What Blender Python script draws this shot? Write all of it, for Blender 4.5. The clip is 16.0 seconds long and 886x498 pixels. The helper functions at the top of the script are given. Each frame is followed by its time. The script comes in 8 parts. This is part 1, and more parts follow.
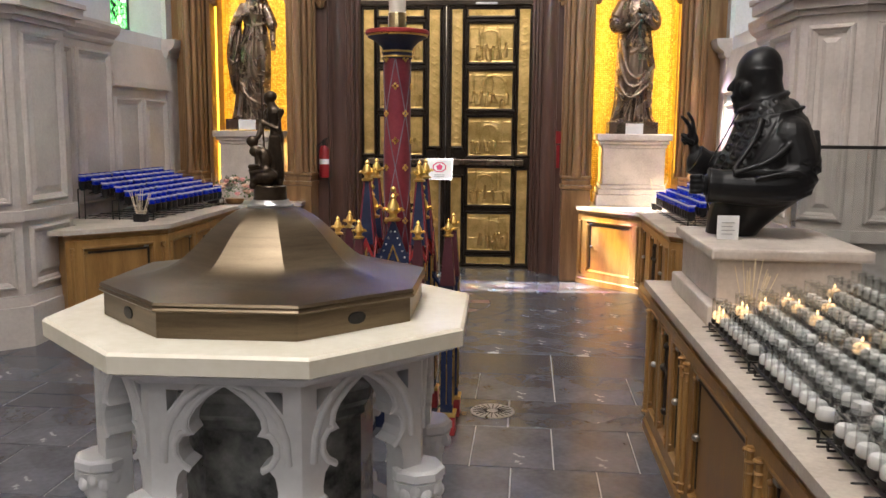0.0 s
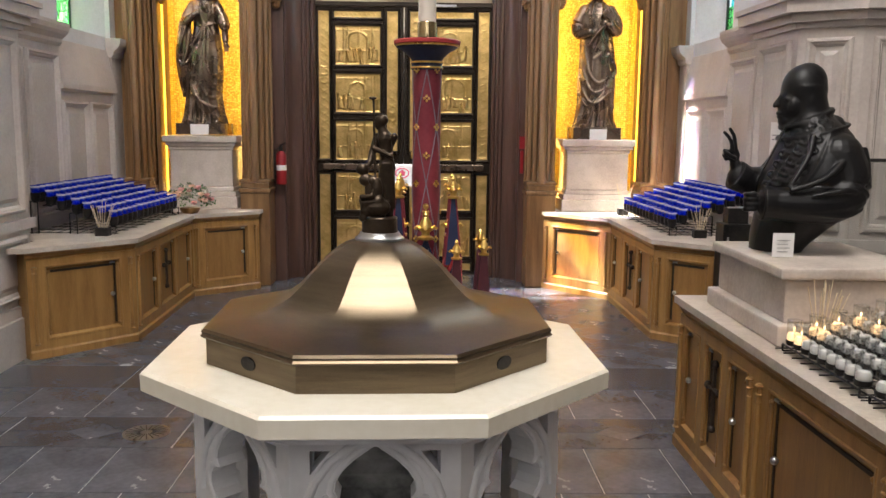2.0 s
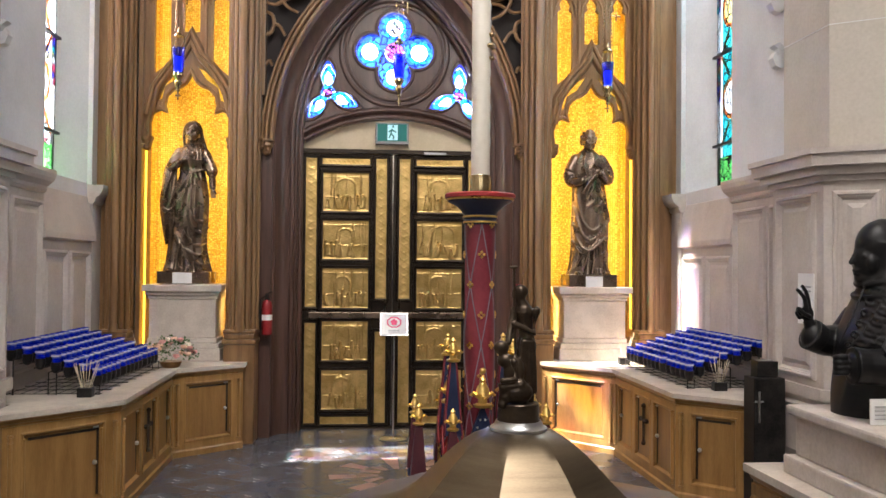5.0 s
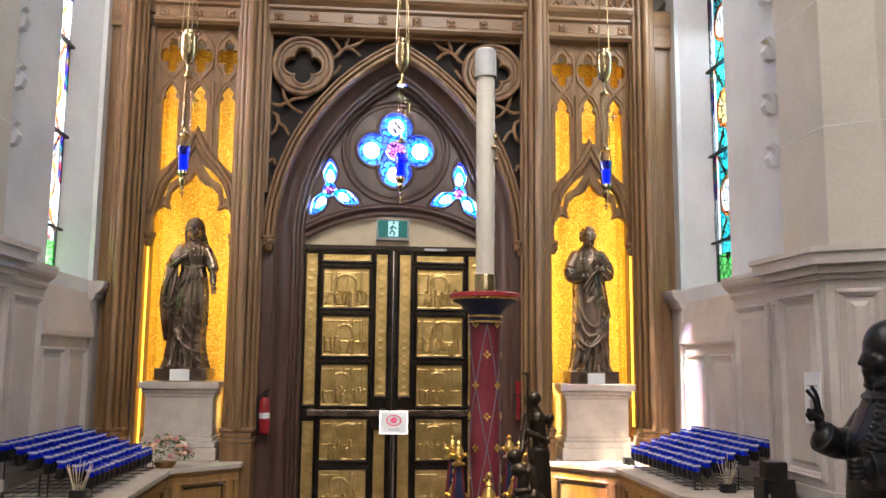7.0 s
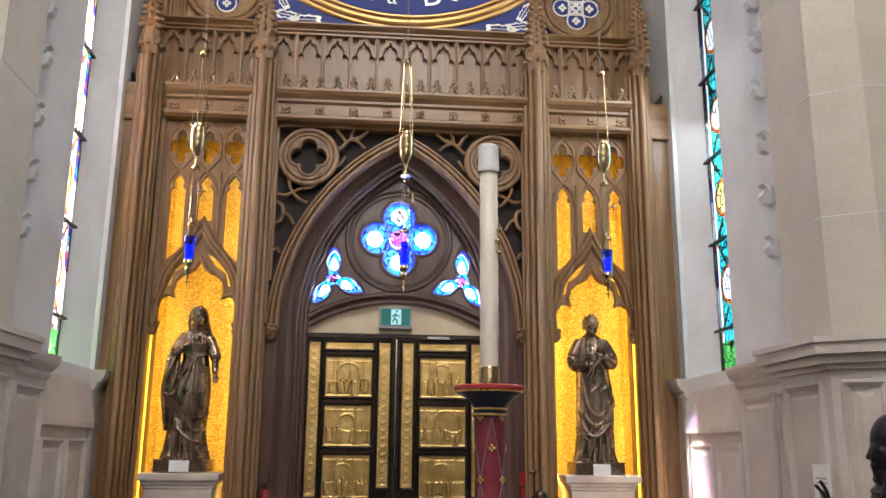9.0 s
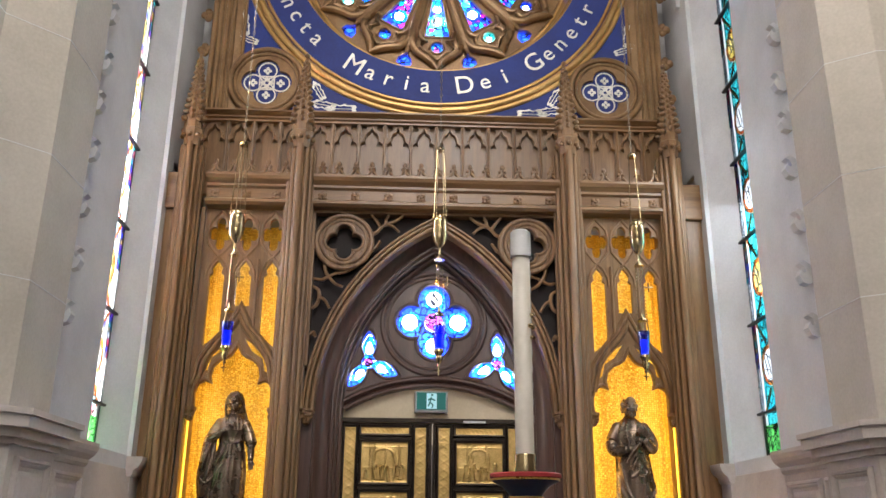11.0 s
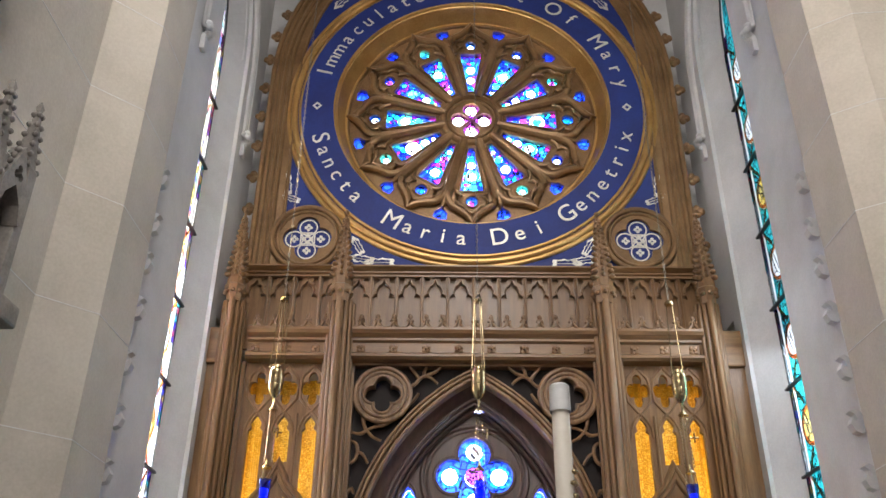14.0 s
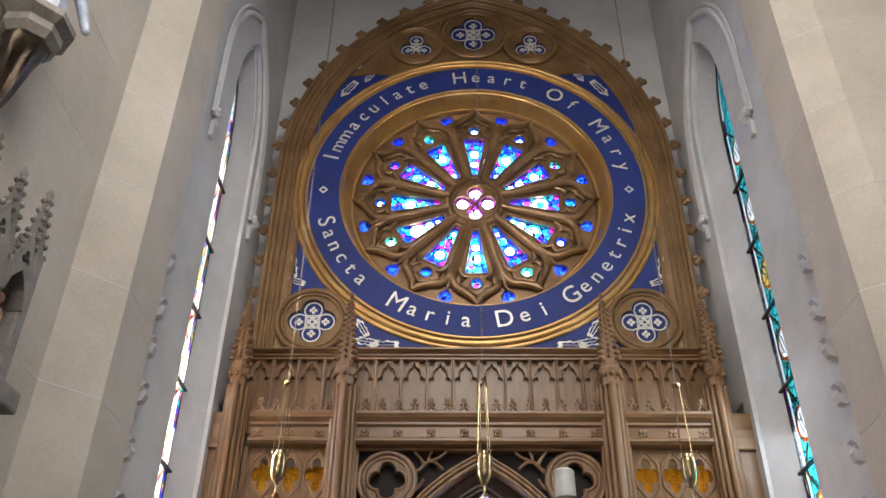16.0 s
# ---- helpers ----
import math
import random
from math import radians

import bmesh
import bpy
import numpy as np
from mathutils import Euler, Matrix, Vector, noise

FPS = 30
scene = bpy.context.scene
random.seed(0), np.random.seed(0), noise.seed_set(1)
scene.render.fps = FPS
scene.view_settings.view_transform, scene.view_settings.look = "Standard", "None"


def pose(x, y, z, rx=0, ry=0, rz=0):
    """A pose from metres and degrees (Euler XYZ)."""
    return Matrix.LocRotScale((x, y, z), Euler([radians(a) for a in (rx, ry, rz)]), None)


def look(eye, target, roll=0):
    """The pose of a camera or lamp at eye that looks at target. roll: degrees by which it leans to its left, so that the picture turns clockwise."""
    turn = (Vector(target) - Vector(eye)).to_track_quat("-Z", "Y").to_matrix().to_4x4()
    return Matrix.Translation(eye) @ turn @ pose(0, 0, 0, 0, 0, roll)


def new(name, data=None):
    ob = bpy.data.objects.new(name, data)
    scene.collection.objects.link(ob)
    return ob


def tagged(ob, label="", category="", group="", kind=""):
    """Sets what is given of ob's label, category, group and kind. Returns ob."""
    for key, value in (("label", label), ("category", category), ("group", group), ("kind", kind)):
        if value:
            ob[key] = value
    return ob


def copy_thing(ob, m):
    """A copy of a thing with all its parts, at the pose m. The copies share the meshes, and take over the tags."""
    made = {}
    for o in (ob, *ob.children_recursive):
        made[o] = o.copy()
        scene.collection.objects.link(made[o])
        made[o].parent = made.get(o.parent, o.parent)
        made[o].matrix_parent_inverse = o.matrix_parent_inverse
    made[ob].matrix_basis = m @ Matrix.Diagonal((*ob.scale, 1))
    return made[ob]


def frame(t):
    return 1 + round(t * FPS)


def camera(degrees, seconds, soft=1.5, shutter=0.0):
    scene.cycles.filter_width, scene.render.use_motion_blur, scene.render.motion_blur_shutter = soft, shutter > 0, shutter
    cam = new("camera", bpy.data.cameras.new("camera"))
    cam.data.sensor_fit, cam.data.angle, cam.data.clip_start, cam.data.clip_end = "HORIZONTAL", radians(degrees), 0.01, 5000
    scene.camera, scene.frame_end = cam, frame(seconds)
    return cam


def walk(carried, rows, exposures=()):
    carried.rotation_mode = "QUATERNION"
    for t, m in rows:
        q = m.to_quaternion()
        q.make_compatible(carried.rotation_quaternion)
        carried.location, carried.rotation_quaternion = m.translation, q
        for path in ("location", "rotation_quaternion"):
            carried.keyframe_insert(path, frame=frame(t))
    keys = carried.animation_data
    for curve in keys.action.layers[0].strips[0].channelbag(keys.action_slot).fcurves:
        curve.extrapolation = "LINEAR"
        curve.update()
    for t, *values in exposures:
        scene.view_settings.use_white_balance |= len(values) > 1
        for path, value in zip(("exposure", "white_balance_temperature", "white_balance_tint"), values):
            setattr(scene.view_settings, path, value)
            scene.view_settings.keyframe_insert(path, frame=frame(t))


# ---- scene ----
cam = camera(55.2, 16.0)
PATH = [
    (0, (1.021, -0.542, 1.721), (0.827, 1.428, 1.439), 0.5),
    (0.5, (0.831, -0.48, 1.743), (0.698, 1.495, 1.458), 0.5),
    (1, (0.619, -0.473, 1.765), (0.566, 1.506, 1.479), 0.6),
    (1.5, (0.428, -0.453, 1.791), (0.448, 1.526, 1.505), 0.7),
    (2, (0.292, -0.372, 1.807), (0.33, 1.606, 1.52), 0.6),
    (2.5, (0.156, -0.279, 1.814), (0.194, 1.701, 1.539), 0.5),
    (3, (-0.025, -0.235, 1.824), (0.05, 1.748, 1.58), 0.6),
    (3.5, (-0.156, -0.17, 1.84), (-0.023, 1.816, 1.645), 0.6),
    (4, (-0.219, -0.091, 1.864), (-0.048, 1.898, 1.735), 0.6),
    (4.5, (-0.262, -0.03, 1.884), (-0.086, 1.962, 1.84), 0.5),
    (4.7, (-0.264, 0.004, 1.887), (-0.091, 1.997, 1.879), 0.5),
    (7, (-0.306, 0.018, 1.924), (-0.13, 1.993, 2.183), 0.5),
    (7.5, (-0.308, 0.023, 1.926), (-0.132, 1.99, 2.241), 0.5),
    (8, (-0.313, 0.007, 1.933), (-0.138, 1.966, 2.295), 0.5),
    (8.5, (-0.324, -0.013, 1.943), (-0.148, 1.937, 2.353), 0.5),
    (11, (-0.314, -0.076, 1.968), (-0.235, 1.818, 2.606), 0.5),
    (11.5, (-0.342, -0.078, 1.96), (-0.276, 1.798, 2.649), 0.4),
    (12, (-0.343, -0.088, 1.953), (-0.301, 1.77, 2.693), 0.5),
    (12.5, (-0.335, -0.109, 1.955), (-0.317, 1.726, 2.75), 0.5),
    (13, (-0.332, -0.118, 1.968), (-0.331, 1.693, 2.817), 0.6),
    (13.5, (-0.319, -0.131, 1.977), (-0.331, 1.655, 2.878), 0.5),
    (14, (-0.312, -0.141, 1.983), (-0.327, 1.616, 2.938), 0.6),
    (14.5, (-0.285, -0.152, 1.983), (-0.305, 1.578, 2.986), 0.5),
    (15, (-0.256, -0.158, 1.978), (-0.284, 1.548, 3.022), 0.6),
    (15.5, (-0.259, -0.166, 1.977), (-0.293, 1.515, 3.062), 0.6),
    (16, (-0.287, -0.163, 1.978), (-0.318, 1.494, 3.097), 0.6),
]
walk(cam, [(t, look(eye, target, roll)) for t, eye, target, roll in PATH], [(0.0, 4.2), (5.0, 4.2), (8.0, 4.02), (12.0, 3.74), (16.0, 3.58)])
# ---- world, sun, large lights ----
world = bpy.data.worlds.new("sky")
scene.world = world
world.use_nodes = True
wn = world.node_tree.nodes
sky = wn.new("ShaderNodeTexSky")
sky.sky_type, sky.sun_disc = "NISHITA", False
SUN_EL, SUN_DIR = radians(52), Vector((1.0, 0.06, 0.0))
sky.sun_elevation, sky.sun_rotation = SUN_EL, math.atan2(-SUN_DIR.x, -SUN_DIR.y)
wn["Background"].inputs[1].default_value = 0.05
world.node_tree.links.new(sky.outputs[0], wn["Background"].inputs[0])


def lamp(name, kind, m, energy, color, **settings):
    data = bpy.data.lights.new(name, kind)
    data.energy, data.color = energy, color
    for key, value in settings.items():
        if key == "size":
            data.size = value
        elif key == "size_y":
            data.shape, data.size_y = "RECTANGLE", value
        elif key == "angle":
            data.angle = value
        elif key == "spot":
            data.spot_size, data.spot_blend = value, 0.8
        elif key == "soft":
            data.shadow_soft_size = value
    ob = new(name, data)
    ob.matrix_world = m
    return ob


way = Vector((SUN_DIR.x * math.cos(SUN_EL), SUN_DIR.y * math.cos(SUN_EL), -math.sin(SUN_EL)))
lamp("sun", "SUN", look((0, 0, 30), Vector((0, 0, 30)) + way), 5.0, (1.0, 0.93, 0.82), angle=radians(1.2))
# Unseen fill lamps added behind and overhead; pier_spot is a lamp under the vault.
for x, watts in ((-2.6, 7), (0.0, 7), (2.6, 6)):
    lamp("nave_fill_light", "AREA", look((x, -6.85, 6.0), (x * 0.4, 9, 2.6)), watts, (1.0, 0.965, 0.95), size=1.0, size_y=7.0)
lamp("overhead_fill_west", "AREA", look((-0.5, -0.5, 11.0), (-0.4, 4.6, 0)), 27, (1.0, 0.965, 0.95), size=3.0, size_y=5.0)
lamp("overhead_fill_east", "AREA", look((0.9, -0.5, 11.0), (0.6, 4.6, 0)), 29, (1.0, 0.94, 0.88), size=3.0, size_y=5.0)
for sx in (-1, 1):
    lamp("screen_fill_spot", "SPOT", look((sx * 2.5, 1.2, 6.6), (sx * 0.9, 9.5, 7.2)), 12, (1.0, 0.90, 0.76), spot=radians(75), soft=0.15)
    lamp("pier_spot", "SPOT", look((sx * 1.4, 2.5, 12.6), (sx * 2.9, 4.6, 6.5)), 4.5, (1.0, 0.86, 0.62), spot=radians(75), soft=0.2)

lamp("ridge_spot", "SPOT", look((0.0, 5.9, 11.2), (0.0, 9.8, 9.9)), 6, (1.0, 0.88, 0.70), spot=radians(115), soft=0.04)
# sky light falling through the two side lancets
lamp("west_window_sky", "AREA", look((-4.9, 8.42, 5.6), (0, 8.2, 0.9)), 62, (0.9, 0.94, 1.0), size=1.3, size_y=3.2)
lamp("east_window_sky", "AREA", look((3.85, 8.42, 5.0), (0, 8.1, 2.2)), 8, (0.82, 0.91, 1.0), size=0.7, size_y=4.6)
# warm strip lights behind the edges of the two niches
for cx in (-2.2, 2.2):
    for e in (-1, 1):
        lamp("niche_strip", "AREA", look((cx + e * 0.45, 9.47, 3.1), (cx - e * 0.1, 9.9, 3.1)), 1.05, (1.0, 0.70, 0.22), size=0.03, size_y=4.2)

# ---- materials ----
MATS = {}


def nodes_of(name):
    m = bpy.data.materials.new(name)
    m.use_nodes = True
    return m, m.node_tree.nodes, m.node_tree.links, m.node_tree.nodes["Principled BSDF"]


def mk(name, c1, c2, scale=6.0, rough=0.5, metal=0.0, bump=0.15, fine=60.0, stretch=(1, 1, 1), rough_var=0.12, dist=0.01, coat=0.0, island=0.0):
    """Two-scale noise between two colours, roughness variation and fine bump."""
    m, n, l, b = nodes_of(name)
    tc = n.new("ShaderNodeTexCoord")
    mp = n.new("ShaderNodeMapping")
    mp.inputs["Scale"].default_value = stretch
    l.new(tc.outputs["Object"], mp.inputs[0])
    a = n.new("ShaderNodeTexNoise")
    a.inputs["Scale"].default_value, a.inputs["Detail"].default_value, a.inputs["Roughness"].default_value = scale, 6, 0.62
    f = n.new("ShaderNodeTexNoise")
    f.inputs["Scale"].default_value, f.inputs["Detail"].default_value = fine, 3
    for t in (a, f):
        l.new(mp.outputs[0], t.inputs["Vector"])
    mix = n.new("ShaderNodeMath")
    mix.operation = "MULTIPLY_ADD"
    l.new(f.outputs[0], mix.inputs[0])
    mix.inputs[1].default_value = 0.35
    l.new(a.outputs[0], mix.inputs[2])
    fac = mix.outputs[0]
    if island:
        ob = n.new("ShaderNodeObjectInfo")
        geo = n.new("ShaderNodeNewGeometry")
        s1 = n.new("ShaderNodeMath")
        s1.operation = "ADD"
        l.new(ob.outputs["Random"], s1.inputs[0])
        l.new(geo.outputs["Random Per Island"], s1.inputs[1])
        s2 = n.new("ShaderNodeMath")
        s2.operation = "MULTIPLY_ADD"
        l.new(s1.outputs[0], s2.inputs[0])
        s2.inputs[1].default_value = island
        l.new(fac, s2.inputs[2])
        s3 = n.new("ShaderNodeMath")
        s3.operation = "SUBTRACT"
        l.new(s2.outputs[0], s3.inputs[0])
        s3.inputs[1].default_value = island
        fac = s3.outputs[0]
    r = n.new("ShaderNodeValToRGB")
    r.color_ramp.elements[0].position, r.color_ramp.elements[1].position = 0.50, 0.84
    r.color_ramp.elements[0].color, r.color_ramp.elements[1].color = (*c1, 1), (*c2, 1)
    l.new(fac, r.inputs[0])
    l.new(r.outputs[0], b.inputs["Base Color"])
    rr = n.new("ShaderNodeMapRange")
    rr.inputs["To Min"].default_value, rr.inputs["To Max"].default_value = max(0.02, rough - rough_var), min(1, rough + rough_var)
    l.new(a.outputs[0], rr.inputs[0])
    l.new(rr.outputs[0], b.inputs["Roughness"])
    b.inputs["Metallic"].default_value = metal
    b.inputs["Coat Weight"].default_value = coat
    if bump:
        bp = n.new("ShaderNodeBump")
        bp.inputs["Strength"].default_value, bp.inputs["Distance"].default_value = bump, dist
        l.new(mix.outputs[0], bp.inputs["Height"])
        l.new(bp.outputs[0], b.inputs["Normal"])
    MATS[name] = m
    return m


def mk_light(name, color, strength):
    m, n, l, b = nodes_of(name)
    b.inputs["Base Color"].default_value = (*color, 1)
    b.inputs["Emission Color"].default_value = (*color, 1)
    b.inputs["Emission Strength"].default_value = strength
    return m


def mk_glass(name, color, tint=None, scale=9.0, line=0.045, pieces=()):
    """Coloured glass of a leaded window: light passes in the glass's colour, streaked, with dark painted lines."""
    m, n, l, b = nodes_of(name)
    tc = n.new("ShaderNodeTexCoord")
    v = n.new("ShaderNodeTexVoronoi")
    v.inputs["Scale"].default_value = scale
    e = n.new("ShaderNodeTexVoronoi")
    e.feature = "DISTANCE_TO_EDGE"
    e.inputs["Scale"].default_value = scale
    for t in (v, e):
        l.new(tc.outputs["Object"], t.inputs["Vector"])
    mx = n.new("ShaderNodeMix")
    mx.data_type = "RGBA"
    sep = n.new("ShaderNodeSeparateColor")
    l.new(v.outputs["Color"], sep.inputs[0])
    l.new(sep.outputs[0], mx.inputs[0])
    mx.inputs[6].default_value, mx.inputs[7].default_value = (*(c ** 0.5 for c in color), 1), (*(c ** 0.5 for c in (tint or color)), 1)
    glass_color = mx.outputs[2]
    if pieces:
        ramp = n.new("ShaderNodeValToRGB")
        ramp.color_ramp.interpolation = "CONSTANT"
        for i, c in enumerate(pieces):
            e0 = ramp.color_ramp.elements[i] if i < 2 else ramp.color_ramp.elements.new(i / len(pieces))
            e0.position, e0.color = i / len(pieces), (*(q ** 0.5 for q in c), 1)
        l.new(sep.outputs[0], ramp.inputs[0])
        glass_color = ramp.outputs[0]
    edge = n.new("ShaderNodeMath")
    edge.operation = "GREATER_THAN"
    edge.inputs[1].default_value = line
    l.new(e.outputs["Distance"], edge.inputs[0])
    mul = n.new("ShaderNodeMix")
    mul.data_type = "RGBA"
    l.new(edge.outputs[0], mul.inputs[0])
    mul.inputs[6].default_value = (0.01, 0.01, 0.015, 1)
    l.new(glass_color, mul.inputs[7])
    tr = n.new("ShaderNodeBsdfTransparent")
    l.new(mul.outputs[2], tr.inputs[0])
    tl = n.new("ShaderNodeBsdfTranslucent")
    l.new(mul.outputs[2], tl.inputs[0])
    gl = n.new("ShaderNodeBsdfGlossy")
    gl.inputs["Roughness"].default_value = 0.15
    m1 = n.new("ShaderNodeMixShader")
    m1.inputs[0].default_value = 0.08
    l.new(tr.outputs[0], m1.inputs[1])
    l.new(tl.outputs[0], m1.inputs[2])
    m2 = n.new("ShaderNodeMixShader")
    m2.inputs[0].default_value = 0.04
    l.new(m1.outputs[0], m2.inputs[1])
    l.new(gl.outputs[0], m2.inputs[2])
    l.new(m2.outputs[0], n["Material Output"].inputs[0])
    return m


def mk_clear(name, color, rough=0.03):
    """Clear drinking-glass sort of glass, thin walled."""
    m, n, l, b = nodes_of(name)
    tr = n.new("ShaderNodeBsdfTransparent")
    tr.inputs[0].default_value = (*color, 1)
    gl = n.new("ShaderNodeBsdfGlossy")
    gl.inputs["Roughness"].default_value = rough
    fr = n.new("ShaderNodeLayerWeight")
    fr.inputs[0].default_value = 0.25
    pw = n.new("ShaderNodeMath")
    pw.operation = "MULTIPLY_ADD"
    pw.inputs[1].default_value, pw.inputs[2].default_value = 0.6, 0.06
    l.new(fr.outputs["Facing"], pw.inputs[0])
    mx = n.new("ShaderNodeMixShader")
    l.new(pw.outputs[0], mx.inputs[0])
    l.new(tr.outputs[0], mx.inputs[1])
    l.new(gl.outputs[0], mx.inputs[2])
    l.new(mx.outputs[0], n["Material Output"].inputs[0])
    return m


def mk_mosaic():
    m, n, l, b = nodes_of("gold_mosaic")
    tc = n.new("ShaderNodeTexCoord")
    mp = n.new("ShaderNodeMapping")
    mp.inputs["Scale"].default_value = (1, 0.2, 1)
    l.new(tc.outputs["Object"], mp.inputs[0])
    v = n.new("ShaderNodeTexVoronoi")
    v.inputs["Scale"].default_value, v.inputs["Randomness"].default_value = 42.0, 0.35
    e = n.new("ShaderNodeTexVoronoi")
    e.feature = "DISTANCE_TO_EDGE"
    e.inputs["Scale"].default_value, e.inputs["Randomness"].default_value = 42.0, 0.35
    for t in (v, e):
        l.new(mp.outputs[0], t.inputs["Vector"])
    r = n.new("ShaderNodeValToRGB")
    r.color_ramp.elements[0].color, r.color_ramp.elements[1].color = (0.84, 0.56, 0.07, 1), (1.0, 0.80, 0.22, 1)
    sep = n.new("ShaderNodeSeparateColor")
    l.new(v.outputs["Color"], sep.inputs[0])
    l.new(sep.outputs[0], r.inputs[0])
    s = n.new("ShaderNodeMapRange")
    s.inputs["From Max"].default_value = 0.16
    l.new(e.outputs["Distance"], s.inputs[0])
    mx = n.new("ShaderNodeMix")
    mx.data_type = "RGBA"
    l.new(s.outputs[0], mx.inputs[0])
    mx.inputs[6].default_value = (0.5, 0.29, 0.03, 1)
    l.new(r.outputs[0], mx.inputs[7])
    l.new(mx.outputs[2], b.inputs["Base Color"])
    b.inputs["Metallic"].default_value, b.inputs["Roughness"].default_value = 0.4, 0.36
    bp = n.new("ShaderNodeBump")
    bp.inputs["Strength"].default_value, bp.inputs["Distance"].default_value = 0.6, 0.004
    l.new(s.outputs[0], bp.inputs["Height"])
    l.new(bp.outputs[0], b.inputs["Normal"])
    return m


UP = (7, 7, 0.5)
WOOD = mk("carved_oak", (0.135, 0.069, 0.029), (0.265, 0.150, 0.068), 2.0, 0.34, 0, 0.05, 34, UP)
WOOD_H = mk("carved_oak_level", (0.135, 0.069, 0.029), (0.265, 0.150, 0.068), 2.0, 0.34, 0, 0.05, 34, (0.5, 7, 7))
# Darker copy of the oak: the portal's recess shade is in its colour.
WOOD_SHADED = mk("shaded_recess_oak", (0.055, 0.027, 0.021), (0.115, 0.06, 0.045), 2.0, 0.34, 0, 0.04, 34, UP, coat=0.15)
CABINET = mk("golden_oak", (0.22, 0.112, 0.032), (0.37, 0.205, 0.068), 2.0, 0.36, 0, 0.05, 36, (6, 6, 0.6))
CABINET_IN = mk("golden_oak_panel", (0.19, 0.092, 0.026), (0.31, 0.165, 0.052), 2.0, 0.36, 0, 0.05, 36, (6, 6, 0.6))
GILT = mk("gilded_paint", (0.40, 0.23, 0.075), (0.56, 0.345, 0.125), 2.5, 0.34, 0.55, 0.05, 40)
GILT_BROWN = mk("gilded_brown_tracery", (0.17, 0.095, 0.042), (0.31, 0.185, 0.085), 2.0, 0.36, 0.35, 0.05, 40)
GOLD = mk("bright_gold_leaf", (0.70, 0.44, 0.10), (0.95, 0.68, 0.24), 8.0, 0.3, 0.9, 0.2, 70)
BRONZE_GOLD = mk("gilded_bronze_relief", (0.50, 0.33, 0.10), (0.78, 0.55, 0.22), 6.0, 0.33, 0.85, 0.08, 70)
BRONZE_BLACK = mk("blackened_bronze", (0.018, 0.013, 0.010), (0.055, 0.04, 0.028), 6.0, 0.35, 0.7, 0.15, 60)
BRONZE = mk("statue_bronze", (0.115, 0.083, 0.06), (0.27, 0.20, 0.15), 4.0, 0.27, 0.85, 0.05, 60)
BRONZE_DARK = mk("dark_bronze", (0.03, 0.022, 0.016), (0.09, 0.065, 0.045), 6.0, 0.33, 0.8, 0.2, 60)
BUST = mk("black_bronze", (0.004, 0.004, 0.005), (0.011, 0.0105, 0.011), 5.0, 0.4, 0.0, 0.05, 60)
BUST.node_tree.nodes["Principled BSDF"].inputs["Specular IOR Level"].default_value = 0.3
LID = mk("brushed_bronze_sheet", (0.125, 0.096, 0.066), (0.215, 0.167, 0.112), 2.0, 0.36, 1.0, 0.015, 120, (1, 1, 14), rough_var=0.05)
MARBLE = mk("white_marble", (0.70, 0.70, 0.71), (0.82, 0.82, 0.83), 3.0, 0.35, 0, 0.04, 30)
MARBLE_TOP = mk("cream_marble", (0.78, 0.72, 0.58), (0.88, 0.83, 0.71), 2.0, 0.22, 0, 0.02, 30)
# Unseen nave shell: albedo kept dark so little light bounces back.
NAVE_LOW_BOUNCE = mk("low_bounce_dark", (0.10, 0.085, 0.07), (0.17, 0.145, 0.12), 1.0, 0.8, 0, 0.1, 30)
STONE = mk("beige_limestone", (0.42, 0.36, 0.31), (0.60, 0.53, 0.47), 3.0, 0.6, 0, 0.12, 50)
STONE_TOP = mk("cut_limestone_top", (0.40, 0.34, 0.28), (0.58, 0.51, 0.43), 4.0, 0.5, 0, 0.1, 60)
WAINSCOT = mk("painted_stone_panelling", (0.43, 0.375, 0.34), (0.55, 0.49, 0.45), 2.0, 0.55, 0, 0.08, 40)
PLASTER = mk("warm_white_plaster", (0.53, 0.533, 0.54), (0.66, 0.663, 0.67), 1.2, 0.75, 0, 0.1, 40)
PLASTER_BEIGE = mk("beige_ashlar", (0.42, 0.378, 0.32), (0.54, 0.49, 0.43), 1.0, 0.75, 0, 0.12, 40)
SLATE = mk("grey_slate_tile", (0.055, 0.056, 0.068), (0.125, 0.125, 0.142), 2.2, 0.24, 0, 0.06, 30, island=0.05)
SLATE_DARK = mk("dark_slate_tile", (0.04, 0.04, 0.05), (0.09, 0.09, 0.102), 3.0, 0.22, 0, 0.06, 30, island=0.05)
SLATE_RED = mk("red_slate_tile", (0.20, 0.10, 0.08), (0.32, 0.18, 0.14), 3.0, 0.4, 0, 0.12, 30, island=0.1)
GROUT = mk("pale_grout", (0.30, 0.295, 0.29), (0.42, 0.41, 0.40), 9.0, 0.8, 0, 0.1, 60)
MOSAIC = mk_mosaic()
BLUE = mk("ultramarine_paint", (0.006, 0.018, 0.14), (0.011, 0.032, 0.21), 2.0, 0.6, 0, 0.05, 30)
SILVER = mk("silver_leaf", (0.66, 0.64, 0.58), (0.85, 0.83, 0.78), 9.0, 0.4, 0.3, 0.05, 50)
LED = mk_light("warm_strip_light", (1.0, 0.45, 0.03), 0.45)
LEAD = mk("window_lead", (0.012, 0.012, 0.014), (0.03, 0.03, 0.032), 9.0, 0.5, 0.4, 0.1, 60)
IRON = mk("black_iron", (0.012, 0.011, 0.011), (0.035, 0.032, 0.03), 9.0, 0.45, 0.6, 0.15, 80)
